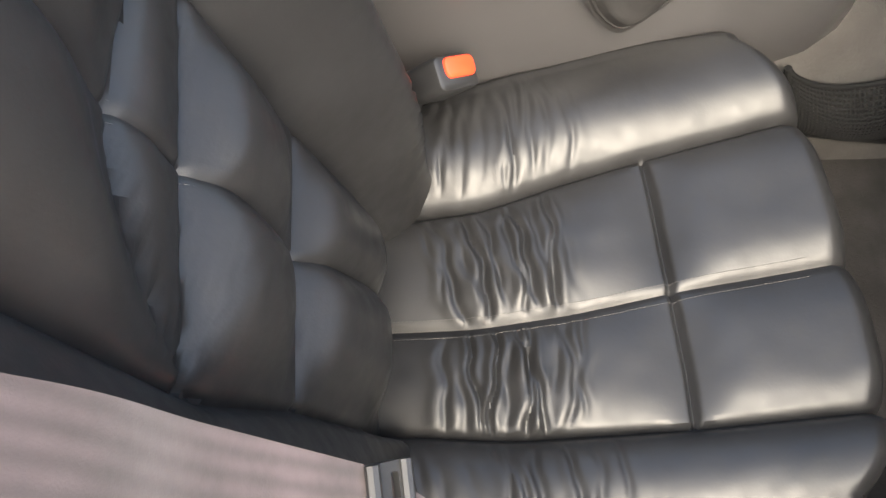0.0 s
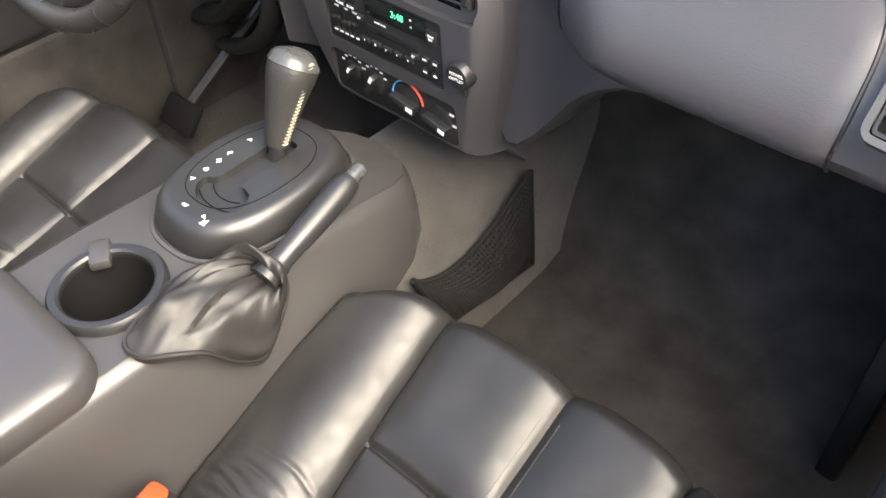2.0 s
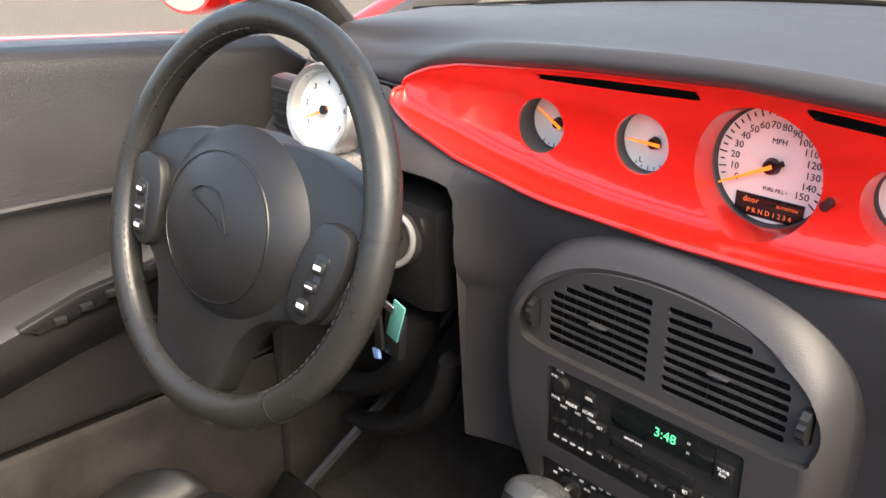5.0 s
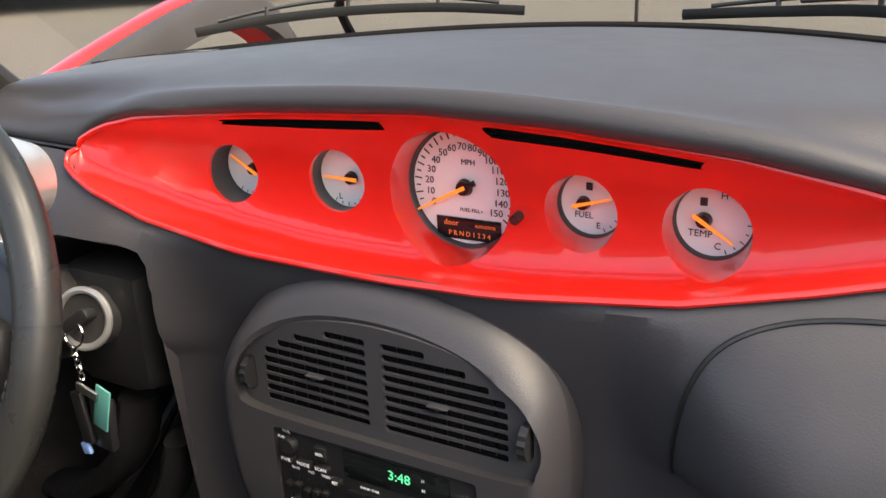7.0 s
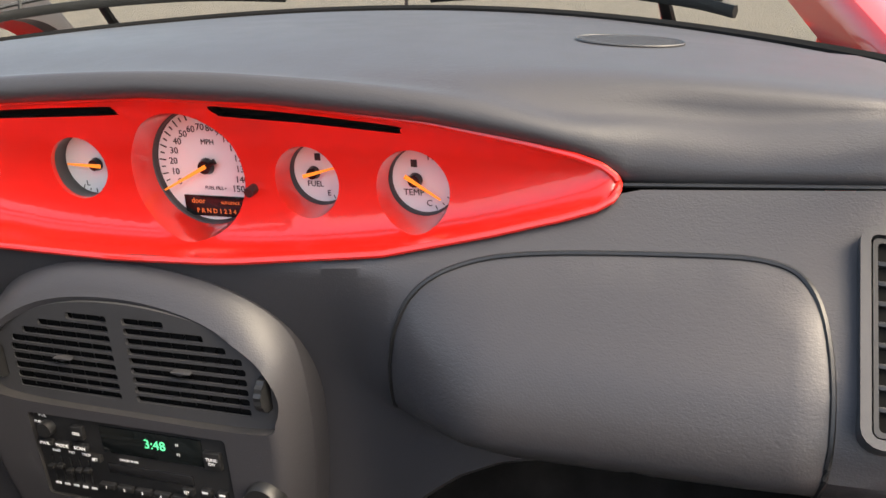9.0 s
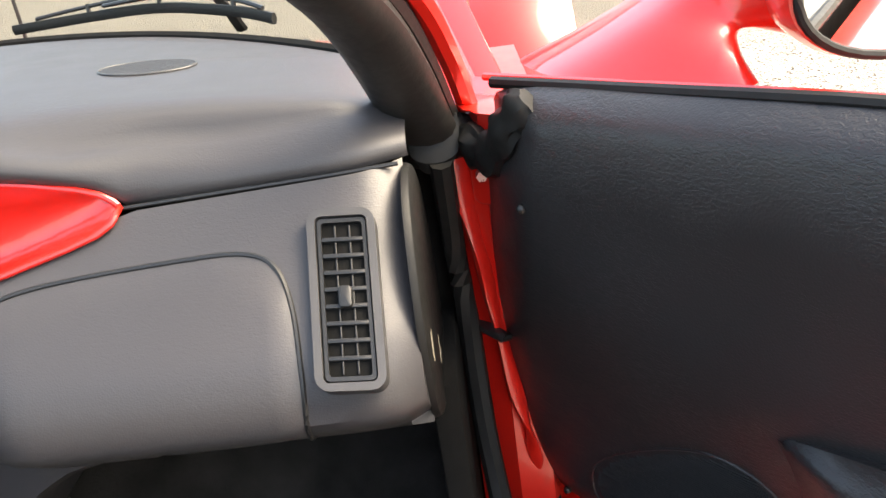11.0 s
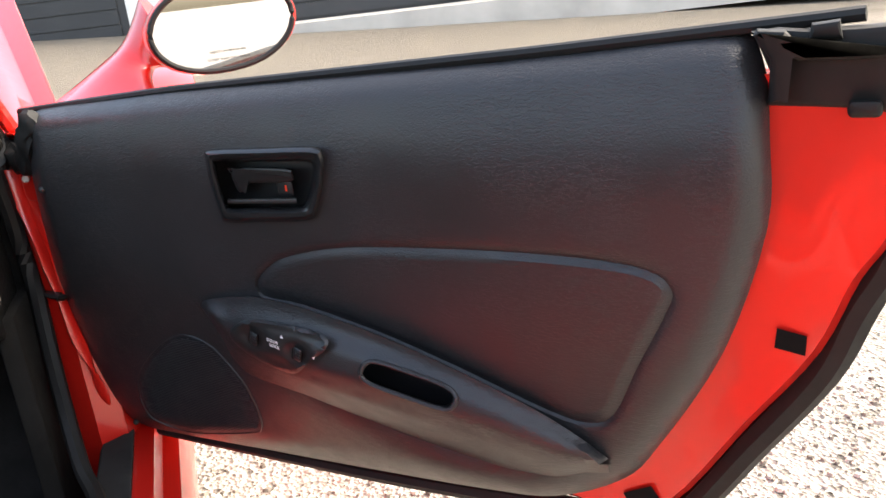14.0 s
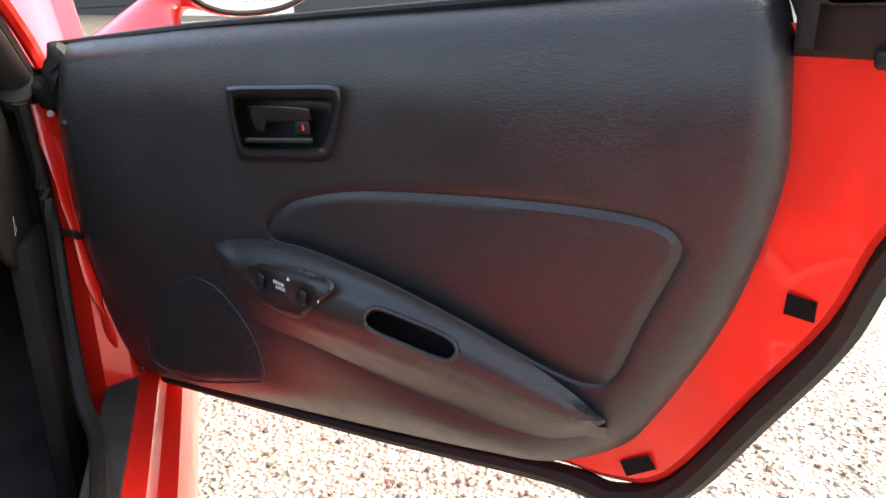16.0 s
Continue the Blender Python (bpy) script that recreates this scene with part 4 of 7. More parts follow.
sh = bmesh.new()
add_plate(sh, SHELL, lambda u, v: DM(u, v, -.046 - .004 * smoothstep(.0, .03, edge_dist((u, v), SHELL)) + .003 * math.exp(-((u - .93 + .25 * (.75 - v)) / .012) ** 2)), holes=LATCH, step=.02)
rr = shell_rings()
add_loft(sh, [[DM(u, v, -.046) for u, v in SHELL]] + rr, True, False)
sh.faces.new([sh.verts.new(p) for p in rr[-1]])
part("door_shell", sh, red_paint, door, "glossy red door shell")
# Capped black blocks paint the shade inside the two latch openings.
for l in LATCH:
    part("latch_shade", loft([[DM(u, v, -.044) for u, v in l], [DM(u, v, -.075) for u, v in l]], True, True), mat_black, door, "black block filling the latch opening as its shade", smooth=False)
part("edge_seal", tube(curve([DM(.992, .84, -.075), DM(.990, .775, -.075), DM(.966, .720, -.075), DM(.941, .660, -.075), DM(.890, .585, -.075), DM(.825, .495, -.075), DM(.765, .466, -.075), DM(.70, .470, -.07), DM(.45, .450, -.06), DM(.1, .432, -.06)], 6), [.016] * 37 + [.016 - .0005 * k for k in range(18)], 8), rubber, door, "black rubber edge seal")
# black corner trim at the rear top
ct = bmesh.new()
add_slab(ct, [(.886, .9195), (.905, .921), (.925, .9185), (.96, .9185), (1.0, .920), (1.015, .905), (1.01, .862), (.975, .8595), (.955, .863), (.897, .866), (.899, .89), (.893, .905)], DM, -.06, -.030, .006)
corner = part("corner_trim", ct, rubber, door, "black moulded corner seal")
part("corner_clip", slab([(.887, .917), (.890, .9215), (.909, .9195), (.916, .909), (.922, .9045), (.96, .9040), (.985, .905), (.985, .898), (.95, .8965), (.918, .8975), (.909, .902), (.906, .870), (.8985, .869), (.8985, .90)], DM, -.034, -.017, .005), rubber, corner)
part("corner_block", slab([(.924, .911), (.926, .9225), (.944, .924), (.946, .911)], DM, -.045, -.022, .004), rubber, corner)
part("corner_stop", slab(rrect(.961, .8625, .022, .012, .004), DM, -.05, -.020, .004), rubber, corner)
def hinge_boot():
    """Crumpled rubber sock between the jamb and the door's upper front corner."""
    path = curve([(.716, .030, .815), (.728, .004, .812), DM(-.045, .815, -.030), DM(-.030, .850, -.020), DM(.0, .872, -.028)], 7)
    rings = []
    for i, p in enumerate(path):
        t = i / (len(path) - 1)
        d = (path[min(i + 1, len(path) - 1)] - path[max(i - 1, 0)]).normalized()
        e1 = d.cross(Vector((0, 0, 1))).normalized()
        e2 = e1.cross(d)
        ring = []
        for k in range(20):
            a = 2 * math.pi * k / 20
            r = .019 - .005 * t + .0025 * math.sin(t * 30) + .006 * noise.noise((2 * math.cos(a), 2 * math.sin(a), t * 9))
            ring.append(p + e1 * (r * .7 * math.cos(a)) + e2 * (r * 1.15 * math.sin(a)))
        rings.append(ring)
    return loft(rings)


part("front_boot", hinge_boot(), rubber, door, "crumpled black rubber hinge cover")
for u, v in ((-.028, .775), (.05, .435)):
    b = bmesh.new()
    bmesh.ops.create_uvsphere(b, u_segments=10, v_segments=6, radius=.005, matrix=Matrix.Translation(DM(u, v, door_w(u, v) + .003)))
    part("screw", b, black_plastic, door)

# inner handle
HC = (.3835, .7935)
shrunk = lambda d: [(HC[0] + (u - HC[0]) * (1 - d / .083), HC[1] + (v - HC[1]) * (1 - d / .0385)) for u, v in HANDLE]
part("handle_bezel", loft([[DM(u, v, w) for u, v in shrunk(d)] for d, w in ((-.002, -.012), (-.002, .002), (0, .0065), (.0035, .0095), (.008, .0085), (.0115, .004), (.0135, -.004), (.0145, -.024))], True, False), gloss_black, door, "black plastic handle bezel")
part("handle_well", slab([(.306, .825), (.46, .825), (.455, .762), (.306, .762)], DM, -.028, -.022), black_plastic, door)
part("pull_lever", slab([tuple(p[:2]) for p in curve([(.334, .805, 0), (.337, .811, 0), (.415, .812, 0), (.424, .806, 0), (.420, .797, 0), (.36, .794, 0), (.348, .785, 0), (.340, .785, 0)], 3, True)], DM, -.02, .000, .004), black_plastic, door, "pull lever")
part("lock_button", slab(rrect(.411, .790, .022, .016, .003), DM, -.018, -.004, .002), black_plastic, door)
part("lock_mark", slab(rrect(.412, .790, .003, .007, .0006), DM, -.004, -.0032, .0003), buckle_red, door)
part("well_ledge", slab([(.320, .769), (.322, .7745), (.424, .7795), (.424, .774)], DM, -.02, .002, .002), grey_plastic, door)

# arm rest
AR_T = [(.235, .640), (.275, .650), (.325, .657), (.38, .655), (.433, .647), (.50, .634), (.57, .615), (.665, .584), (.72, .560), (.757, .538)]
AR_B = [(.235, .638), (.262, .612), (.285, .586), (.35, .569), (.42, .558), (.49, .549), (.56, .540), (.63, .533), (.70, .523), (.757, .532)]


AT, AB = [tuple(p[:2]) for p in curve([(*p, 0) for p in AR_T], 4)], [tuple(p[:2]) for p in curve([(*p, 0) for p in AR_B], 4)]


def arm_w(u, v):
    t = max(0, min(1, (interp(u, AT) - v) / max(.004, interp(u, AT) - interp(u, AB))))
    u0 = (u - .235) / .522
    h = .046 * math.sin(math.pi * min(1, max(0, u0)) ** .8) ** .6 + .002
    return -.012 + h * (.62 + .38 * smoothstep(0, .8, t)) + .010 * smoothstep(0, .5, t) - .008 * smoothstep(.75, 1, t)


def AM(u, v, w=0.0):
    return DM(u, v, arm_w(u, v) + w)


PULL = [tuple(p[:2]) for p in curve([(.474, .581, 0), (.480, .594, 0), (.497, .601, 0), (.54, .595, 0), (.583, .586, 0), (.595, .575, 0), (.588, .562, 0), (.573, .558, 0), (.53, .564, 0), (.485, .572, 0)], 4, True)]
ab = bmesh.new()
add_plate(ab, AT + AB[-2:0:-1], AM, holes=[PULL], step=.0075, lines=[inset(PULL, -.006)])
skirt = []
for p in AB:
    h = max(.002, arm_w(*p) + .010)
    g = max(.30, min(1.0, h / .034) ** 1.5)
    skirt.append([AM(*p), DM(p[0], p[1] - .006 * g, h * .92 - .012), DM(p[0], p[1] - .016 * g, h * .74 - .016), DM(p[0], p[1] - .030 * g, h * .48 - .022), DM(p[0], p[1] - .046 * g, h * .22 - .030), DM(p[0], p[1] - .060 * g, -.055)])
add_loft(ab, skirt, False, False)
add_loft(ab, [[AM(*p), DM(p[0], p[1], -.045)] for p in AT], False, False)
bmesh.ops.remove_doubles(ab, verts=ab.verts, dist=1e-5)
arm = part("arm_rest", ab, vinyl, door, "sculpted black arm rest")
part("pull_rim", tube([AM(u, v, .0005) for u, v in PULL], .0028, 8, closed=True), vinyl, arm)
part("pull_cup", loft([[AM(u, v, .0) for u, v in PULL], [AM(.535 + (u - .535) * .97, .58 + (v - .58) * .93, -.018) for u, v in PULL], [DM(.535 + (u - .535) * .94, .58 + (v - .58) * .85, -.026) for u, v in PULL]], True, False), black_plastic, arm, "deep dark pull pocket")
part("pull_floor", plate([(.535 + (u - .535) * .95, .58 + (v - .58) * .87) for u, v in PULL], lambda u, v: DM(u, v, -.0258), step=.02), black_plastic, arm)
SWP = [tuple(p[:2]) for p in curve([(.278, .604, 0), (.292, .618, 0), (.318, .628, 0), (.36, .630, 0), (.415, .626, 0), (.434, .619, 0), (.427, .605, 0), (.40, .586, 0), (.378, .568, 0), (.352, .568, 0), (.315, .577, 0), (.288, .590, 0)], 4, True)]


def sw_w(u, v):
    """Relief of the switch plate: a rolled rim and a scooped finger well round each rocker."""
    w = .0075 + .0025 * math.exp(-((edge_dist((u, v), SWP) - .004) / .003) ** 2)
    for cu, cv in ROCKERS:
        w -= .0060 * math.exp(-(((u - cu) / .019) ** 2 + ((v - cv) / .014) ** 2) ** 2)
    return w


ROCKERS = ((.318, .604), (.384, .593))
sw = part("switch_plate", plate(SWP, lambda u, v: AM(u, v, sw_w(u, v)), step=.0045, back=lambda u, v: AM(u, v, -.014)), satin_black, arm, "satin black window switch plate")
for u, v in ROCKERS:
    q = lambda a, b, w: AM(u + a * .95 + b * .30, v - a * .30 + b * .95, w)
    part("switch_slot", slab(rrect(0, 0, .016, .021, .003), q, -.004, .0025, .0008), mat_black, sw)
    rk = part("rocker", slab(rrect(0, 0, .012, .017, .003), q, -.002, .0095, .0025), black_plastic, sw, "window rocker switch")
    for b in (-.0035, 0, .0035):
        part("rocker_rib", slab(rrect(0, b, .0090, .0010, .0003), q, .0090, .0102, .0003), black_plastic, rk, smooth=False)
for t, u, v in (("DOOR", .348, .6045), ("LOCK", .350, .5985)):
    writing(t, frame_on(AM(u, v, .0083), D_U + Vector((0, 0, -.20)), D_N), .0056, white_ink, sw)
for u, v, k in ((.364, .6125, 1), (.408, .5925, -1)):
    part("arrow", slab([(u - .0026, v - .0020 * k), (u + .0026, v - .0020 * k), (u, v + .0026 * k)], AM, .004, .0083, .0002), white_ink, sw, smooth=False)

# speaker grille: fine raised ribs
bm = bmesh.new()
for i in range(58):
    v = .446 + i * .0025
    us = [u / 1000 for u in range(70, 306, 4) if inside((u / 1000, v), SPK) and edge_dist((u / 1000, v), SPK) > .004]
    if len(us) > 1:
        n = 6
        rings = []
        for k in range(n + 1):
            u = us[0] + (us[-1] - us[0]) * k / n
            w = door_w(u, v)
            rings.append([DM(u, v - .0007, w), DM(u, v, w + .0018), DM(u, v + .0007, w)])
        add_loft(bm, rings, False, False)
part("grille_rim", tube([DM(u, v, door_w(u, v) + .0002) for u, v in SPK], .0016, 6, closed=True), vinyl, door)
part("speaker_grille", bm, vent_grey, door, "finely ribbed black speaker grille")

# door mirror
M_O = DM(.365, .957, -.155)
M_X, M_N = (D_U * .6 - D_N * .8).normalized(), (D_U * .8 + D_N * .6).normalized()
MM = lambda a, b, w=0.0: M_O + M_X * a + Vector((0, 0, b)) + M_N * w
LENS = [(.086 * math.copysign(abs(math.cos(a)) ** .9, math.cos(a)), .052 * math.sin(a) + .006 * math.cos(a)) for a in [2 * math.pi * i / 40 for i in range(40)]]
mir = part("mirror_housing", loft([[MM(a * k, b * k, w) for a, b in LENS] for k, w in ((.985, -.004), (1.0, .003), (1.06, .002), (1.09, -.010), (1.06, -.035), (.92, -.060), (.65, -.080), (.25, -.090))]), red_paint, door, "red painted wing mirror")
part("mirror_glass", plate([(a * .975, b * .97) for a, b in LENS], lambda a, b: MM(a, b, .0038), step=.03), mirror_mat, mir, "mirror glass")
part("mirror_gasket", tube([MM(a, b, .004) for a, b in LENS], .0035, 8, closed=True), rubber, mir)
for i, t in enumerate(("OBJECTS IN MIRROR ARE", "CLOSER THAN THEY APPEAR")):
    writing(t, frame_on(MM(.0, -.030 - .009 * i, .0046), M_X, M_N), .0040, ink, mir)
post = [[DM(u, v, w) for u, v, w in ((.060, .884, -.075), (.215, .893, -.075), (.225, .893, -.12), (.060, .884, -.15))],
        [DM(u, v, w) for u, v, w in ((.140, .917, -.10), (.224, .910, -.10), (.235, .912, -.15), (.150, .92, -.17))],
        [DM(u, v, w) for u, v, w in ((.205, .945, -.13), (.245, .922, -.13), (.26, .924, -.18), (.215, .95, -.19))],
        [DM(u, v, w) for u, v, w in ((.250, .985, -.15), (.300, .918, -.15), (.32, .92, -.20), (.26, .99, -.20))]]
pr_ = [curve([post[i][k] for i in range(4)], 5) for k in range(4)]
part("mirror_post", loft([curve([pr_[k][i] for k in range(4)], 5, True) for i in range(len(pr_[0]))]), red_paint, mir)

# dash end cap with a service label
endcap = thing("dash_end_cap", "dark plastic dashboard end cap with small white label text", "end cap", at=(.675, -.1, .56))
EC = [(p[0] + .022, p[1]) for p in curve([(-.165, .80, 0), (-.195, .74, 0), (-.20, .68, 0), (-.18, .625, 0), (-.12, .585, 0), (-.04, .56, 0), (.02, .57, 0), (.03, .66, 0), (.0, .76, 0), (-.06, .815, 0), (-.12, .825, 0)], 4, True)]
part("cover", slab(EC, lambda y, z, w: (.664 + w, y, z), 0, .008, .006), rubber, endcap)
for k, (y, z, ln) in enumerate(((-.150, .690, .036), (-.144, .686, .046), (-.075, .640, .045), (-.068, .634, .012))):
    part("label_line", box((.6725, y, z), (.0006, .0007, ln * .6), Matrix.Translation((0, y, z)) @ Matrix.Rotation(radians(-20), 4, 'X') @ Matrix.Translation((0, -y, -z))), pale_thread, endcap, smooth=False)
part("check_strap", tube(curve([(.70, .06, .595), (.735, -.0, .60), DM(-.05, .61, -.03)], 5), .009, 8, flat=.5), black_plastic, door, "black door check strap")

# ---------------- body side: hinge pillar, sill, fender ----------------
body = thing("roadster", "glossy red open roadster body around the cabin", "car", at=(0, 0, .12))


def extrude_xz(outline, y0, y1):
    return loft([[(x, y0, z) for x, z in outline], [(x, y1, z) for x, z in outline]])


for sx in (1, -1):
    part("hinge_pillar", loft([[(sx * x, y, z) for x, y in ((.69, .06), (.735, .02), (.775, .035), (.80, .10), (.80, .40), (.69, .40))] for z in (.20, .35, .50, .65, .78, .82)]), red_paint, body, "red door jamb")
    rings = []
    for y in (-1.35, -1.0, -.6, -.2, .10, .40):
        rings.append([(sx * x, y, z) for x, z in ((.745, .12), (.745, .315), (.765, .328), (.795, .332), (.812, .325), (.82, .300), (.845, .292), (.858, .27), (.852, .14))])
    part("sill", loft(rings), red_paint, body, "red painted door sill")
    part("sill_trim", loft([[(sx * x, y, z) for x, z in ((.728, .12), (.728, .325), (.736, .339), (.770, .342), (.782, .338), (.782, .327), (.745, .32), (.745, .12))] for y in (-1.3, -.6, 0, .10)]), carpet, body, "dark carpeted sill cover")
    part("door_seal", tube(curve([(sx * .695, .0, .80), (sx * .695, .035, .70), (sx * .70, .03, .60), (sx * .705, -.02, .48), (sx * .722, -.11, .38), (sx * .750, -.22, .347), (sx * .782, -.6, .340), (sx * .782, -1.0, .340)], 6), .012, 8), rubber, body, "black rubber door seal")
    part("quarter_panel", box((sx * .775, -1.36, .55), (.09, .16, .80), None, .02), red_paint, body)
    part("quarter_trim", loft([[(sx * x, y, z) for x, y in ((.700, -1.27), (.700, -1.06), (.712, -1.03), (.745, -1.03), (.745, -1.27))] for z in (.12, .60, .80, .88)]), carpet, body, "dark carpeted side trim behind the seat")
part("jamb_rib", tube(curve([(.708, .045, .815), (.716, .030, .73), (.728, .026, .64), (.740, .020, .54), (.752, .016, .46), (.758, .030, .40)], 5), [(.016 + .004 * math.sin(i * .9)) * (1 - .75 * (i / 25) ** 3) for i in range(26)], 10, flat=.45), red_paint, body, "pressed red rib of the door jamb")
for z in (.770,):
    hg = part("door_hinge", slab(rrect(0, 0, .050, .052, .010), lambda u, v, w: Vector((.742 + u * .8, .018 - u * .5 - w * .6 + (.77 - z) * -.05, z + v)), -.01, .014, .004), red_paint, body, "red painted door hinge")
    part("hinge_pin", tube([(.758, .002 - (.77 - z) * .05, z - .034), (.758, .002 - (.77 - z) * .05, z + .034)], .0075, 12), red_paint, hg)
    part("bolt", tube([(.732, -.002 - (.77 - z) * .05, z + .010), (.732, .012, z + .010)], .0055, 6), steel, hg)
# No hole is cut: a solid black block paints the opening's shade.
part("jamb_shade", box((.757, .012, .625), (.020, .02, .075), None, .006), mat_black, body, "black block standing in for a shaded opening in the jamb")
part("pillar_foot", loft([[Vector((.690 + r * math.cos(a), .012 + d + .6 * r * math.sin(a) * .5, z + .5 * r * math.sin(a))) for a in [2 * math.pi * i / 16 for i in range(16)]] for r, d, z in ((.012, .02, .862), (.024, .012, .850), (.027, .0, .832), (.024, -.008, .812), (.016, -.006, .795))]), rubber, body, "black rubber pillar foot")
part("hinge_plate", box((.770, .014, .235), (.034, .026, .17), None, .004), black_plastic, body, "black lower hinge plate")
part("hinge_bolt", tube([(.772, -.003, .285), (.772, .004, .285)], .006, 8), steel, body)
# fender and cowl side
for sx in (1, -1):
    rings = []
    for y, xi, xo, zt in ((.09, .70, .790, .795), (.25, .69, .775, .760), (.52, .62, .742, .730), (1.1, .51, .660, .670), (1.6, .42, .585, .610), (2.3, .31, .475, .53), (2.9, .20, .35, .44)):
        rings.append([(sx * a, y, z) for a, z in ((xi, .25), (xi, zt + .03), ((xi + xo) / 2, zt + .035), (xo - .03, zt), (xo, zt - .06), (xo + .02, .45), (xo + .025, .25))])
    part("fender", loft(rings), red_paint, body, "red front body side")

def swept_panel():
    """Upper body side: it climbs forwards from the door's front corner, with a valley and an outer flange."""
    rings = []
    for i in range(17):
        s = i / 16
        y = .052 + .80 * s - .02 * math.sin(math.pi * s)
        L = Vector((.705 - .35 * (y - .1), y, .815 + .40 * (y - .1)))
        C = Vector((.768 - .215 * (y - .1), y + .015, .768 + .405 * (y - .1)))
        R = Vector((.794 - .192 * (y - .1), y + .022, .770 + .433 * (y - .1)))
        fold = L.lerp(C, .45) + Vector((0, 0, .018))
        ring = [L + Vector((-.010, .02, -.06)), L + Vector((-.008, .008, -.030)), L + Vector((-.003, .001, -.006)), L + Vector((.006, 0, .002)), L.lerp(fold, .5) + Vector((0, 0, .004)), fold, fold.lerp(C, .5) + Vector((0, 0, .006)), C + Vector((-.004, 0, .001)), C,
                C + Vector((.004, 0, .002)), R + Vector((-.006, 0, .001)), R + Vector((-.001, 0, .001)), R + Vector((.002, .001, -.004)), R + Vector((.004, .004, -.03)), R + Vector((.010, .02, -.14))]
        rings.append(ring)
    return loft(rings, True, True)


# Made-up black filler stands for the dark engine gap beside the windscreen.
part("engine_gap_fill", loft([[(a, y, z) for a, z in ((.30, .815), (xo - .02, .815), (xo, .800), (xo, .78), (.30, .78))] for y, xo in ((.10, .685), (.30, .618), (.50, .548), (.72, .470))]), rubber, body, "added black filler for the dark engine gap beside the windscreen")
hose = curve([(.655, .10, .825), (.610, .20, .838), (.555, .33, .842), (.50, .50, .838)], 14)
part("ribbed_hose", tube(hose, [.010 + .0018 * (i % 2) for i in range(len(hose))], 10), black_plastic, body, "ribbed black hose")
part("swept_panel", swept_panel(), red_paint, body, "sunlit red body panel sweeping up ahead of the door")
rings = []
for y, xi, zt in ((.52, .63, .720), (1.1, .53, .660), (1.6, .44, .60), (2.3, .33, .52), (2.9, .22, .43)):
    rings.append([(a * xi, y, zt + .015 * (1 - a * a)) for a in [k / 5 for k in range(-5, 6)]] + [(xi, y, .3), (-xi, y, .3)])
part("bonnet", loft(rings), red_paint, body, "red tapering bonnet")


def cycle_fender(sx):
    rings = []
    for i in range(19):
        a = radians(-10 + 200 * i / 18)
        c, s = math.cos(a), math.sin(a)
        r = .40
        sec = [(-.13, -.03), (-.12, .02), (-.06, .045), (.06, .045), (.12, .02), (.13, -.03), (.11, -.03), (.06, .02), (-.06, .02), (-.11, -.03)]
        rings.append([(sx * (.895 + x * 1.08), 1.76 + c * (r + h) * 1.08, .37 + s * (r + h)) for x, h in sec])
    return loft(rings)


LF = curve([(.30, .815, 0), (.40, .853, 0), (.63, .925, 0), (.80, .948, 0), (.92, .90, 0), (1.0, .78, 0), (1.03, .62, 0)], 5)
lf = part("wheel_fender", loft([[(-1.0, y, z - .006), (-1.01, y, z), (-1.035, y, z + .004), (-1.06, y, z - .005), (-1.075, y, z - .03), (-1.075, y, z - .09), (-1.0, y, z - .04)] for y, z, q in LF]), red_paint, body, "separate red front wheel fender")
part("fender_lining", loft([[(-.975, y + .02, z - .03), (-.975, y + .02, z - .08), (-1.0, y, z - .08), (-1.0, y, z - .008), (-.98, y + .01, z - .010)] for y, z, q in LF]), vent_grey, lf, "dark inner fender lining")
for sx, WX, WY in ((1, .895, 1.76), (-1, -1.0, 1.02)):
    if sx > 0:
        part("wheel_fender", cycle_fender(sx), red_paint, body, "separate red front wheel fender")
    b = bmesh.new()
    bmesh.ops.create_cone(b, cap_ends=True, segments=40, radius1=.32, radius2=.32, depth=.2, matrix=Matrix.Translation((WX, WY, .375)) @ Matrix.Rotation(radians(90), 4, 'Y'))
    bmesh.ops.bevel(b, geom=[e for e in b.edges if e.calc_face_angle(0) > 1], offset=.03, segments=3, affect='EDGES')
    w = part("wheel", b, tyre, body, "front wheel with black tyre")
    b = bmesh.new()
    bmesh.ops.create_cone(b, cap_ends=True, segments=32, radius1=.22, radius2=.20, depth=.21, matrix=Matrix.Translation((WX, WY, .375)) @ Matrix.Rotation(radians(90), 4, 'Y'))
    part("rim", b, chrome, w)

# ---------------- wipers, cowl, aerial, rear-view mirror ----------------
cowl = loft([[(x, base_y(x) + .012, base_z(x) - .010), (x, base_y(x) + .06, base_z(x) - .002), (x, base_y(x) + .16, base_z(x) - .022), (x, base_y(x) + .22, base_z(x) - .14)] for x in [-.66 + 1.32 * i / 40 for i in range(41)]], False, False)
part("cowl_panel", cowl, mat_black, body, "black plastic cowl below the windscreen")


def wiper(arm_pts, blade_pts, label):
    w = thing("windscreen_wiper", label, "wiper", at=tuple(arm_pts[0]))
    a = curve(arm_pts, 6)
    part("wiper_arm", tube(a, [.010 - .005 * i / (len(a) - 1) for i in range(len(a))], 8, flat=.6), black_plastic, w)
    b = curve(blade_pts, 8)
    part("blade_rubber", tube(b, .0045, 6, up=(0, 0, 1), flat=1.8), rubber, w, "black rubber blade")
    br = part("blade_bridge", tube([p + Vector((0, .004, .012 * math.sin(math.pi * i / (len(b) - 1)) + .006)) for i, p in enumerate(b)][3:-3], .0032, 6), black_plastic, w)
    for k in (.25, .5, .75):
        i = int(k * (len(b) - 1))
        part("claw", tube([b[i], b[i] + Vector((0, .004, .018))], .0035, 6), black_plastic, br)


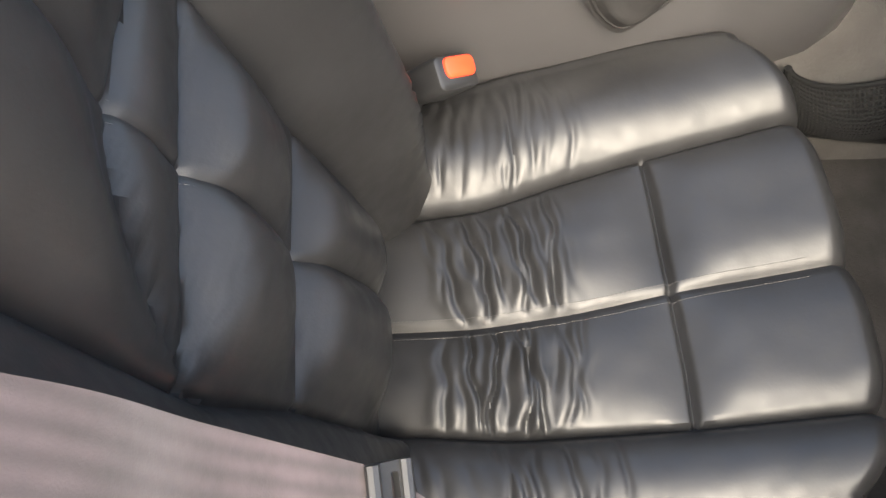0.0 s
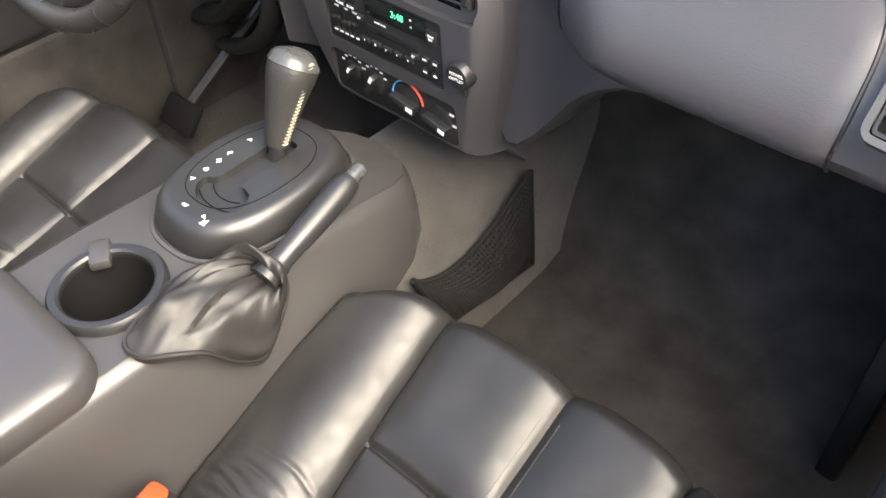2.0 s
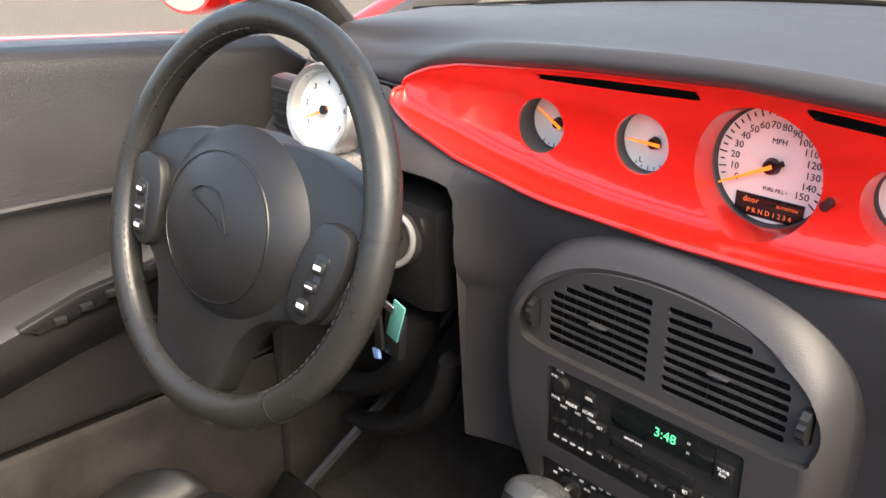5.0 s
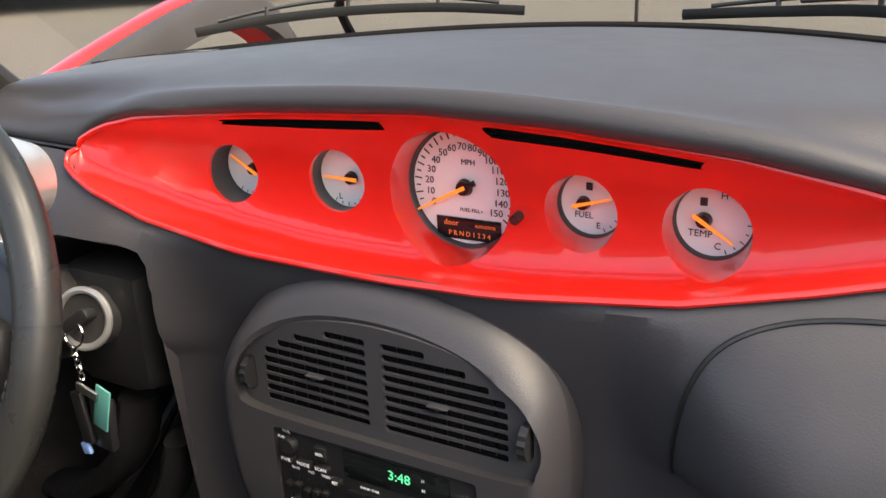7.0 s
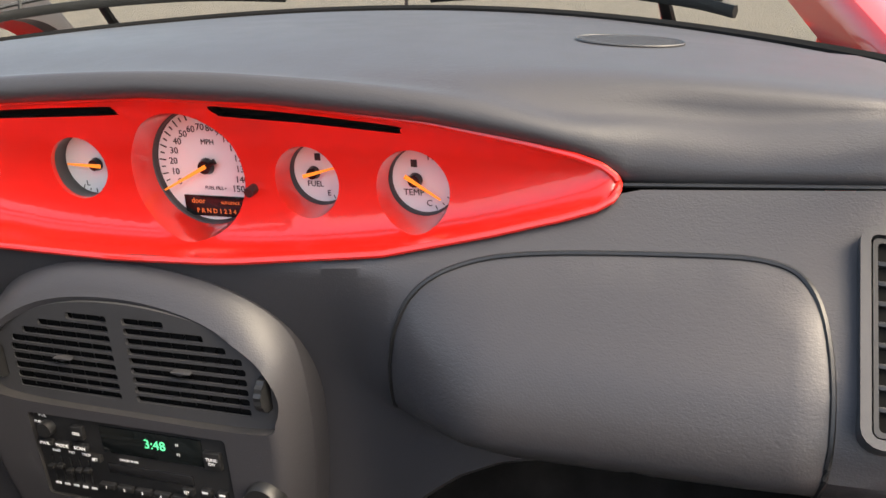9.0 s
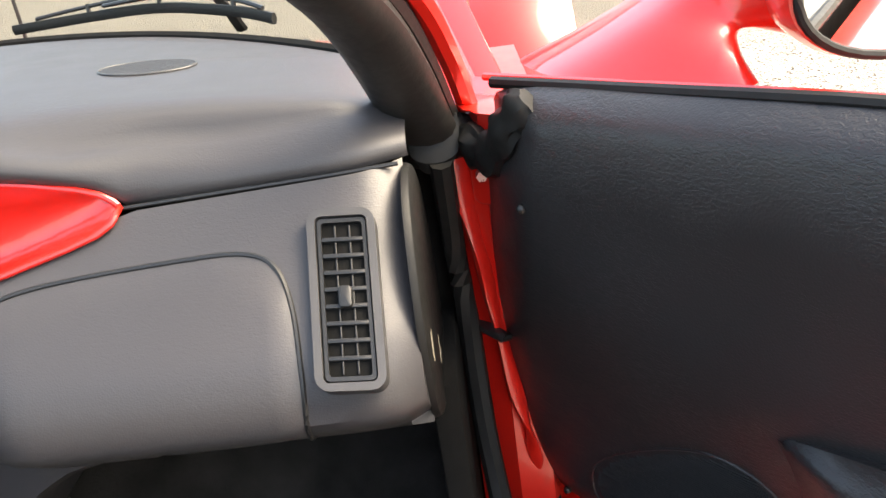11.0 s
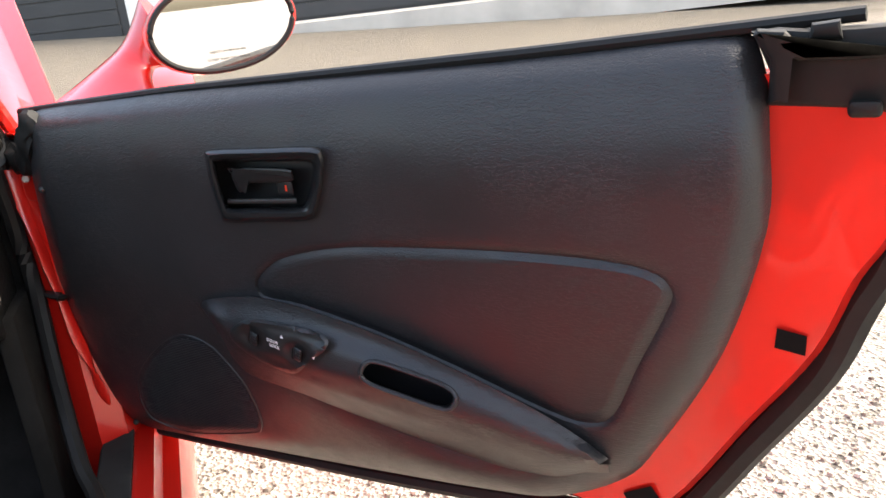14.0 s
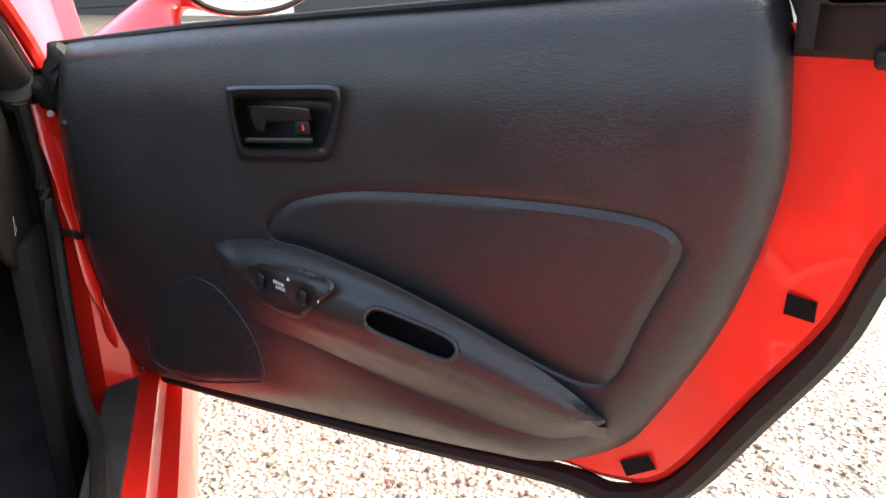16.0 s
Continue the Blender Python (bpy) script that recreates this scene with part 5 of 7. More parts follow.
wiper([(-.43, .44, .89), (-.422, .405, .945), (-.36, .43, .948), (-.25, .475, .947)], [(-.577, .250, .912), (-.50, .322, .924), (-.40, .392, .931), (-.28, .456, .931), (-.155, .497, .923)], "black windscreen wiper parked along the glass")
wiper([(.42, .47, .88), (.40, .42, .938), (.33, .44, .943), (.23, .478, .936)], [(.075, .512, .916), (.20, .492, .922), (.32, .446, .926), (.44, .372, .917), (.50, .32, .908)], "black windscreen wiper parked at the passenger side")
aer = thing("radio_aerial", "thin black radio aerial on the cowl", "aerial", at=(-.105, .90, .66))
part("mast", tube([(-.105, .90, .66), (-.107, .90, 1.45)], [.0042, .0025], 8), black_plastic, aer)
part("foot", tube([(-.105, .90, .66), (-.105, .90, .72)], [.02, .010], 14), black_plastic, aer)
rvm = thing("rear_view_mirror", "black plastic interior rear-view mirror", "mirror", at=(-.045, -.25, 1.0))
RVM = [tuple(p[:2]) for p in curve([(-.125, .0, 0), (-.118, -.022, 0), (-.07, -.030, 0), (-.035, -.033, 0), (-.022, -.040, 0), (0, -.041, 0), (.015, -.034, 0), (.06, -.031, 0), (.112, -.024, 0), (.125, 0, 0), (.115, .026, 0), (.06, .032, 0), (-.06, .032, 0), (-.115, .026, 0)], 4, True)]
part("housing", loft([[(-.045 + u * k, -.25 + d, 1.037 + v * k) for u, v in RVM] for k, d in ((.97, -.012), (1.0, -.009), (1.0, .008), (.9, .022), (.6, .03), (.05, .032))]), black_plastic, rvm, "black mirror shell")
part("mirror_glass", plate([(u * .93, v * .72 + .008) for u, v in RVM], lambda u, v: (-.045 + u, -.2625, 1.037 + v), step=.04), mirror_mat, rvm)
part("stem", tube(curve([(-.045, -.225, 1.045), (-.03, -.22, 1.09), (-.02, -.26, 1.14)], 5), .008, 8), black_plastic, rvm)

# loose stones on the gravel beside the car
def pebbles():
    rnd = random.Random(5)
    bm = bmesh.new()
    for i in range(9000):
        x, y = rnd.uniform(.80, 2.5), rnd.uniform(-2.0, 1.4)
        if rnd.random() < .25:
            x, y = rnd.uniform(.8, 4.5), rnd.uniform(-3.5, 4.0)
        r = .003 + .007 * rnd.random() ** 2.2
        z = ground_z(x, y) + r * .25
        a = rnd.uniform(0, 6.28)
        vs = []
        for k in range(5):
            t = a + k * 1.2566 + rnd.uniform(-.25, .25)
            q = r * rnd.uniform(.75, 1.2)
            vs.append((bm.verts.new((x + q * math.cos(t), y + q * math.sin(t), z - r * .3)), bm.verts.new((x + q * .7 * math.cos(t + .2), y + q * .7 * math.sin(t + .2), z + r * rnd.uniform(.3, .6)))))
        for k in range(5):
            p, q = vs[k], vs[(k + 1) % 5]
            bm.faces.new((p[0], q[0], q[1], p[1]))
        bm.faces.new([v[1] for v in vs])
    return bm


def stone_material():
    m = bpy.data.materials.new("loose_stone")
    m.use_nodes = True
    N, L = m.node_tree.nodes, m.node_tree.links
    p = N["Principled BSDF"]
    p.inputs["Roughness"].default_value = .9
    g = N.new("ShaderNodeNewGeometry")
    r = N.new("ShaderNodeValToRGB")
    e = r.color_ramp.elements
    e[0].color, e[1].color = (.06, .05, .042, 1), (.52, .48, .43, 1)
    e.new(.35).color = (.28, .25, .215, 1)
    L.new(g.outputs["Random Per Island"], r.inputs["Fac"])
    L.new(r.outputs["Color"], p.inputs["Base Color"])
    return m


tagged(part("loose_stones", pebbles(), stone_material(), smooth=False), "loose pale and brown gravel stones", "gravel", kind="stuff")

# ---------------- seats ----------------
F_PANEL = [.02, .045, .075, .11, .155, .20, .25, .30, .35, .40, .45, .50, .55, .60, .65, .70, .75, .80, .84, .88, .92, .955, .98, 1.0]
F_BACK = [.02, .045, .075, .11, .16, .24, .34, .46, .58, .70, .80, .87, .92, .955, .98, 1.0]
F_BOL = [.02, .05, .09, .14, .20, .28, .37, .47, .57, .67, .76, .84, .91, .96, 1.0]
F_OVER = [.03, .06, .09, .12, .15, .20, .32, .50]


def crease_set(seed, n, y0, y1, u0, u1, amp, slope):
    """Uneven leather creases across a panel: place, lean, depth and reach of each."""
    rnd = random.Random(seed)
    out = []
    for i in range(n):
        y = y0 + (y1 - y0) * (i + .5 + rnd.uniform(-.35, .35)) / n
        k = math.sin(math.pi * (i + .6) / n) ** .8
        a, b = rnd.uniform(-.05, .12), rnd.uniform(.72, 1.05)
        if rnd.random() < .4:
            a, b = 1 - b, 1 - a
        out.append((y, slope(i / max(1, n - 1)) + rnd.uniform(-.10, .10), amp * (.45 + .8 * rnd.random()) * (.4 + .6 * k), u0 + (u1 - u0) * a, u0 + (u1 - u0) * b, rnd.uniform(.0027, .0048), rnd.uniform(0, 6)))
    return out


def crease(x, y, folds):
    z = 0.0
    for y0, sl, am, xa, xb, w, ph in folds:
        dy = y - y0 - sl * (x - (xa + xb) / 2) - .0032 * math.sin(x * 55 + ph) - .002 * math.sin(x * 130 + 2 * ph)
        if abs(dy) < .03:
            lo, hi = min(xa, xb), max(xa, xb)
            g = smoothstep(lo - .012, lo + .016, x) * smoothstep(hi + .012, hi - .016, x)
            if g > 0:
                z += am * g * (.85 * math.exp(-((dy + 2.6 * w) / (1.9 * w)) ** 2) - math.exp(-(dy / w) ** 2) + .5 * math.exp(-((dy - 2.3 * w) / (1.6 * w)) ** 2))
    return z


FOLDS = {("p", -1): crease_set(3, 10, -.772, -.610, -.150, -.008, .0046, lambda q: .16 - .1 * q),
         ("p", 1): crease_set(21, 10, -.768, -.612, .008, .130, .0042, lambda q: -.06),
         ("b", -1): crease_set(12, 12, -.80, -.58, -.300, -.150, .0020, lambda q: -.50 + .8 * q),
         ("b", 1): crease_set(17, 11, -.80, -.55, .130, .240, .0024, lambda q: .35 - .5 * q)}

# plan of the squab, along y: both panel seams, the middle seam and both edges
SQ_IN = [(-.87, .308), (-.83, .308), (-.705, .310), (-.608, .288), (-.52, .275), (-.36, .255)]
SQ_MID = [(-.87, .441), (-.83, .443), (-.72, .453), (-.63, .450), (-.52, .440), (-.35, .431)]
SQ_OUT = [(-.87, .553), (-.83, .556), (-.70, .577), (-.52, .586), (-.36, .588)]
SQ_IN_EDGE = [(-.87, .205), (-.766, .178), (-.68, .155), (-.587, .147), (-.46, .143), (-.36, .150)]
SQ_OUT_EDGE = [(-.87, .672), (-.74, .681), (-.6, .683), (-.495, .677), (-.36, .665)]
CROSS = -.520


def soft(y, table):
    return (interp(y - .02, table) + 2 * interp(y, table) + interp(y + .02, table)) / 4


def squab_dims(t, sa=1, lim=0.0):
    """Middle seam, and the distance from it of the panel seam and of the edge on one side."""
    y = -.865 + .505 * t
    c = soft(y, SQ_MID)
    if sa < 0:
        return c, c - soft(y, SQ_IN), c - max(lim, soft(y, SQ_IN_EDGE))
    return c, soft(y, SQ_OUT) - c, soft(y, SQ_OUT_EDGE) - c


def squab_z(x, y, t, lim=0.0):
    """Height of the squab's leather: it rises to the front, with bolsters, puffed pads, seams and creases."""
    d, sa = abs(x), (1 if x > 0 else -1)
    c, hp, ho = squab_dims(t, sa, lim)
    z = .346 + .29 * (y + .355)
    if d < hp:
        sd = min(hp - d, d)
        py = abs(y - CROSS)
        puff = .015 if y > CROSS else .012
        k = .030 if y > CROSS else .036
        z += puff * (1 - math.exp(-(sd / .026) ** 1.6)) * (1 - math.exp(-(py / k) ** 1.6))
        z -= .005 * math.exp(-(d / .0042) ** 2)
        z -= .008 * math.exp(-(py / .0040) ** 2)
        z += crease(x, y, FOLDS["p", sa]) * smoothstep(0, .012, sd)
    else:
        u = (d - hp) / (ho - hp)
        h = (.036 if sa < 0 else .032) - .008 * smoothstep(.6, 1.0, t)
        z += h * (1 - ((u - .5) / .5) ** 2 * (1.0 if u < .5 else .55))
        z += crease(x, y, FOLDS["b", sa]) * smoothstep(0, .014, d - hp)
    z -= .009 * math.exp(-((d - hp) / .0040) ** 2)
    z += .0022 * noise.noise((x * 13, y * 9, .5)) + .0009 * noise.noise((x * 35, y * 28, 2.5))
    return z


def row_places():
    b, out = -.06, []
    while b < 1.40:
        out.append(b)
        near = abs(b - .683)
        b += .0029 if .12 < b < .54 else .0030 if near < .028 else .011
    return out


def seat_cushion(sx, lim):
    """Seat squab: panel seams follow the seat, which tapers towards its back."""
    grid = []
    for b in row_places():
        t = max(0.0, min(1.0, b))
        y = -.865 + .505 * t
        front = max(0.0, b - 1.0)
        cols = []
        for sa in (-1, 1):
            c, hp, ho = squab_dims(t, sa, lim)
            half = [(hp * k, 0) for k in F_PANEL] + [(hp + (ho - hp) * k, 0) for k in F_BOL] + [(ho, k) for k in F_OVER]
            cols += [(sa, d, o, ho) for d, o in (reversed(half) if sa < 0 else half)]
            if sa < 0:
                cols.append((1, 0, 0, ho))
        row = []
        for sa, d, over, ho in cols:
            x = sa * d
            z = squab_z(x, y, t, lim) - .05 * smoothstep(.02, -.06, b)
            xx, yy = c + x, y
            if over > 0:
                th = min(1.0, over / .15) * math.pi / 2
                xx += sa * .020 * math.sin(th)
                z -= .024 * (1 - math.cos(th)) + max(0, over - .15) * .42
            if front > 0:
                th = min(1.0, front / .16) * math.pi / 2
                yy += .032 * math.sin(th)
                z -= .040 * (1 - math.cos(th)) + max(0, front - .16) * .55
            yy -= .058 * (d / ho) ** 4 * smoothstep(.45, 1.0, t)
            row.append((sx * xx, yy, max(z, .13)))
        grid.append(row)
    return loft(grid, False, False), grid


BK_O, BK_UP, BK_F = Vector((0, -.80, .215)), Vector((0, -.345, .939)).normalized(), Vector((0, .939, .345)).normalized()
BK_MID = [(0, .442), (.13, .450), (.32, .488), (.47, .499), (.78, .504)]
BK_IN = [(0, .335), (.118, .345), (.313, .371), (.47, .371), (.78, .385)]
BK_OUT = [(0, .565), (.1, .578), (.295, .599), (.443, .628), (.78, .622)]
BK_TALL = .74


def back_seams(x):
    """Heights of the three cross seams of the seat back, x from its middle seam."""
    return (.312 - .09 * max(0, x), .476 - .10 * x, .546 - (6.0 if x > 0 else 1.2) * x * x)


def seat_back(sx):
    rows = []
    b = -.05
    while b < 1.2:
        rows.append(b)
        b += .0055 if min(abs(BK_TALL * b - q) for q in (.305, .474, .53)) < .035 else .013
    grid = []
    folds = crease_set(31, 4, .02, .09, .02, .12, .003, lambda q: .5 - .3 * q) + crease_set(32, 4, .44, .475, .02, .11, .0035, lambda q: .9) + crease_set(33, 5, .10, .22, -.22, -.13, .003, lambda q: -.7)
    for b in rows:
        t = max(0.0, min(1.0, b))
        h = BK_TALL * t
        c = soft(h, BK_MID)
        top = max(0, b - 1.0)
        cols = []
        for sa in (-1, 1):
            hp = c - soft(h, BK_IN) if sa < 0 else soft(h, BK_OUT) - c
            ho = c - interp(h, [(0, .255), (.3, .262), (.6, .275), (.78, .32)]) if sa < 0 else interp(h, [(0, .682), (.6, .688), (.78, .65)]) - c
            half = [(hp * k, 0) for k in F_BACK] + [(hp + (ho - hp) * k, 0) for k in F_BOL] + [(ho, k) for k in F_OVER]
            cols += [(sa, d, o, hp, ho) for d, o in (reversed(half) if sa < 0 else half)]
            if sa < 0:
                cols.append((1, 0, 0, hp, ho))
        row = []
        for sa, d, over, hp, ho in cols:
            x = sa * d
            f = 0.0
            if d < hp:
                seams = back_seams(x)
                lower = max([q for q in seams if q <= h], default=-.2)
                upper = min([q for q in seams if q > h], default=.95)
                gap = min(1.0, (upper - lower) / .10)
                f += .030 * gap * (1 - math.exp(-((h - lower) / .050) ** 2)) * (1 - math.exp(-((upper - h) / .022) ** 2)) * (1 - math.exp(-((hp - d) / .035) ** 2)) * (1 - .45 * math.exp(-(d / .016) ** 2))
                f *= smoothstep(-.02, .17, h)
                f -= .034 * (1 - smoothstep(-.01, .18, h))
                f -= .006 * math.exp(-(min(abs(h - lower), abs(upper - h)) / .0045) ** 2)
                f -= .004 * math.exp(-(d / .003) ** 2)
            else:
                u = (d - hp) / (ho - hp)
                f += (.080 if sa < 0 else .026) * smoothstep(-.15, .80, u) * (.62 + .38 * smoothstep(0, .25, h)) * (1 - .35 * smoothstep(.5, .75, h)) - .012 * smoothstep(.8, 1.0, u)
                f -= (.080 if sa < 0 else .026) * smoothstep(-.15, .80, 0) * (.62 + .38 * smoothstep(0, .25, h)) * max(0, 1 - u * 5)
            f -= .007 * math.exp(-((d - hp) / .0045) ** 2)
            f += crease(x, h, folds)
            f += .002 * noise.noise((x * 11, h * 11, 4.5))
            xx, hh = c + x, h
            if over > 0:
                th = min(1, over / .15) * math.pi / 2
                xx += sa * .02 * math.sin(th)
                f -= .03 * (1 - math.cos(th)) + max(0, over - .15) * .40
            if top > 0:
                th = min(1, top / .12) * math.pi / 2
                hh += .03 * math.sin(th)
                f -= .035 * (1 - math.cos(th)) + max(0, top - .12) * .7
            hh -= .05 * (max(0, d / ho - .6) / .4) ** 2 * smoothstep(.75, 1, t)
            p = BK_O + BK_UP * hh + BK_F * f
            row.append((sx * xx, p.y, p.z))
        grid.append(row)
    return loft(grid, False, False), grid


def dashes(bm, pts, length, gap, r):
    """A row of stitches along a line."""
    acc, on, start = 0.0, True, Vector(pts[0])
    for a, b in zip(pts, pts[1:]):
        a, b = Vector(a), Vector(b)
        acc += (b - a).length
        if acc >= (length if on else gap):
            if on:
                add_tube(bm, [start, b], r, 4)
            start, on, acc = b, not on, 0.0


def fine(pts, step):
    out = []
    for a, b in zip(pts, pts[1:]):
        a, b = Vector(a), Vector(b)
        n = max(1, int((b - a).length / step))
        out += [a.lerp(b, k / n) for k in range(n)]
    return out


def make_seat(sx, label, lim=0.0):
    st = thing("bucket_seat", label, "seat", group="front seats", at=(sx * .44, -.60, .105))
    bm, grid = seat_cushion(sx, lim)
    cu = part("seat_squab", bm, leather, st, "creased black leather seat squab")
    bm, bgrid = seat_back(sx)
    bk = part("seat_back", bm, leather, st, "black leather seat back")
    part("seat_base", loft([[(sx * x, y, z) for x, y in ((.22, -.84), (.66, -.84), (.66, -.42), (.22, -.42))] for z in (.105, .155)]), black_plastic, st, "dark seat base")
    rows = row_places()
    n, nb = len(F_PANEL) + len(F_BOL), len(F_BACK) + len(F_BOL)
    for side in (-1, 1):
        col = n + len(F_OVER) + side * (n + 5)
        ps = [Vector(r[col]) + Vector((side * sx * .0015, 0, 0)) for b, r in zip(rows, grid) if .02 < b < 1.06][::3]
        for _ in range(6):
            ps = [ps[0]] + [(ps[i - 1] + ps[i] + ps[i + 1]) / 3 for i in range(1, len(ps) - 1)] + [ps[-1]]
        part("piping", tube(ps, .0026, 6), leather, cu)
        bm = bmesh.new()
        dashes(bm, fine([p + Vector((0, 0, .006)) + Vector((-side * sx * .001, 0, 0)) for p in ps], .001), .004, .002, .0005)
        part("edge_stitching", bm, seam_thread, cu, "grey edge stitching", smooth=False)
        for k in ((-2, 0, 4, 6) if side > 0 else (-2, 0)):
            bcol = nb + len(F_OVER) + side * (nb + k)
            bm = bmesh.new()
            dashes(bm, fine([Vector(r[bcol]) + BK_F * .0010 + Vector((side * sx * .0006, 0, 0)) for r in bgrid][6:-12], .001), .0034, .0016, .0006)
            part("edge_stitching", bm, pale_thread, bk, "pale edge stitching", smooth=False)
    mid = nb + len(F_OVER)
    bm = bmesh.new()
    for k in (-1, 1):
        dashes(bm, fine([Vector(r[mid + k]) + BK_F * .0012 + Vector((k * .004, 0, 0)) for r in bgrid][6:-12], .001), .0032, .0016, .0005)
    part("middle_stitching", bm, thread, bk, "twin row of grey stitches", smooth=False)
    bm = bmesh.new()
    for off in (-.0105, .0105):
        pts = []
        for k in range(300):
            y = -.85 + .00155 * k
            t = (y + .865) / .505
            pts.append((sx * (squab_dims(t)[0] + off), y, squab_z(off, y, t, lim) + .0006))
        dashes(bm, pts, .003, .0015, .0004)
    part("stitching", bm, thread, cu, "twin row of grey stitches", smooth=False)
    return st


make_seat(1, "black leather bucket seat with creased squab and belt across its edge")
seat_l = make_seat(-1, "black leather bucket seat behind the steering wheel", .205)
seat_l.location += Vector((.058, -.012, -.028))
lever = thing("seat_lever", "flat black seat adjusting lever beside the sill", "lever", at=(.700, -.62, .30))
part("lever_handle", slab([(.0, -.008), (.09, -.007), (.10, 0), (.09, .007), (.0, .008)], lambda u, v, w: (.690 + w, -.66 + u, .262 + v), 0, .012, .003), black_plastic, lever)

# seat belt of the passenger seat
belt = thing("seat_belt", "faded grey-mauve seat belt webbing with metal tongue", "seat belt", at=(.70, -.80, .40))


def strap(path, width, normal_hint, name):
    pts = curve(path, 10)
    rings = []
    for i, p in enumerate(pts):
        d = (pts[min(i + 1, len(pts) - 1)] - pts[max(i - 1, 0)]).normalized()
        side = Vector(normal_hint[0]).lerp(Vector(normal_hint[1]), i / (len(pts) - 1))
        side = (side - d * side.dot(d)).normalized()
        n = d.cross(side).normalized() * .0009
        rings.append([p + side * (width * .5 * k / 9) + n * (.6 if k % 4 < 2 else 1.7) for k in range(-9, 10)] + [p + side * (width * .5 * k / 9) - n for k in range(9, -10, -1)])
    return part(name, loft(rings), belt_web, belt, "woven belt webbing")


strap([(.70, -1.16, 1.00), (.695, -1.06, .90), (.687, -.979, .797), (.681, -.939, .702), (.686, -.858, .600)], .046, ((1, -.1, -.2), (1, .1, -.2)), "shoulder_strap")
strap([(.686, -.858, .600), (.710, -.80, .53), (.728, -.77, .44), (.735, -.77, .35)], .044, ((1, .1, -.2), (.3, .9, .0)), "lap_strap")
TO = frame_on((.690, -.852, .600), (1, .15, -.2), (.20, .55, .80))
tb = bmesh.new()
add_plate(tb, rrect(0, 0, .062, .026, .005), lambda u, v: TO @ Vector((u, v, .003)), holes=[rrect(0, .004, .050, .006, .002)], step=.02, back=lambda u, v: TO @ Vector((u, v, -.003)))
add_tube(tb, [TO @ Vector((u * .031, -.012, .004)) for u in (-1, 1)], .0045, 8)
add_tube(tb, [TO @ Vector((u * .031, .012, .004)) for u in (-1, 1)], .0040, 8)
tg = part("tongue", tb, black_plastic, belt, "black moulded belt tongue")
part("tongue_plate", slab(rrect(.004, -.026, .018, .026, .002), lambda u, v, w: TO @ Vector((u, v, w)), -.001, .001, .0005), steel, tg, "steel tongue plate")

# buckle
bk = thing("belt_buckle", "black belt buckle with red release button", "buckle", at=(.19, -.75, .25))
BO = frame_on((.188, -.742, .345), (-.25, .95, .1), (.25, .50, .83))
part("buckle_body", slab(rrect(0, -.004, .060, .040, .009), lambda u, v, w: BO @ Vector((u, v, w)), -.05, .008, .006), black_plastic, bk)
part("release_button", slab(rrect(.004, .001, .044, .024, .008), lambda u, v, w: BO @ Vector((u, v, w)), .004, .0115, .003), buckle_red, bk, "orange-red release button")
part("buckle_stalk", tube([BO @ Vector((-.01, 0, -.05)), (.175, -.78, .22), (.17, -.80, .14)], .012, 8), black_plastic, bk)

# ---------------- centre console ----------------
console = thing("centre_console", "warm grey plastic centre console with cup holder and shifter", "console", at=(0, -.6, .105))


CONS = ((-1.24, .115, .44), (-1.0, .115, .455), (-.72, .118, .452), (-.60, .120, .452), (-.45, .118, .448), (-.34, .113, .432), (-.28, .106, .416), (-.245, .090, .404), (-.222, .062, .396), (-.212, .032, .392))


def console_body():
    bm = bmesh.new()
    for sd in (-1, 1):
        rings = []
        for y, hw, zt in CONS:
            rings.append([(sd * x, y, z) for x, z in ((hw + .022, .10), (hw + .010, zt - .05), (hw, zt - .015), (hw - .005, zt - .005), (hw - .015, zt))])
        add_loft(bm, rings, False, False)
    y, hw, zt = CONS[-1]
    bm.faces.new([bm.verts.new(p) for p in ((-hw - .022, y, .10), (-hw, y, zt - .015), (-hw + .015, y, zt), (hw - .015, y, zt), (hw, y, zt - .015), (hw + .022, y, .10))])
    top = [(hw - .015, y) for y, hw, zt in CONS] + [(-hw + .015, y) for y, hw, zt in reversed(CONS)]
    add_plate(bm, top, lambda x, y: (x, y, interp(y, [(c[0], c[2]) for c in CONS]) + .004 * (1 - (x / .105) ** 2)), holes=[ellipse(.010, -.634, .0515, .0515, 40)], step=.03)
    return bm


part("console_body", console_body(), grey_plastic, console, "grey moulded console body")
TUN = [(.165, .10), (.152, .135), (.142, .18), (.135, .225), (.128, .27), (.118, .30), (.10, .322), (.07, .334), (.02, .337)]
tun = part("tunnel", loft([[(sd * x * k, y, z) for sd, xz in ((-1, TUN), (1, TUN[::-1])) for x, z in xz] for y, k in ((-.46, 1.0), (-.3, 1.0), (-.2, 1.0), (-.1, 1.0), (0, .98), (.1, .96), (.47, .90))]), carpet_grey)
tagged(tun, "grey carpeted transmission tunnel", "tunnel", kind="structure")
# arm rest lid
lid = part("console_lid", bmesh.new(), grey_plastic, console, "smooth grey padded lid")
bm = bmesh.new()
LIDO = rrect(.0, -.955, .236, .52, .045, 8)
rings = []
for k, z in ((.98, .440), (1.0, .448), (1.0, .462), (.985, .474), (.95, .481), (.8, .486), (.4, .488), (.02, .488)):
    rings.append([(x * k, -.955 + (y + .955) * (1 - (1 - k) * .5), z) for x, y in LIDO])
add_loft(bm, rings)
bm.to_mesh(lid.data)
bm.free()
lid.data.shade_smooth()
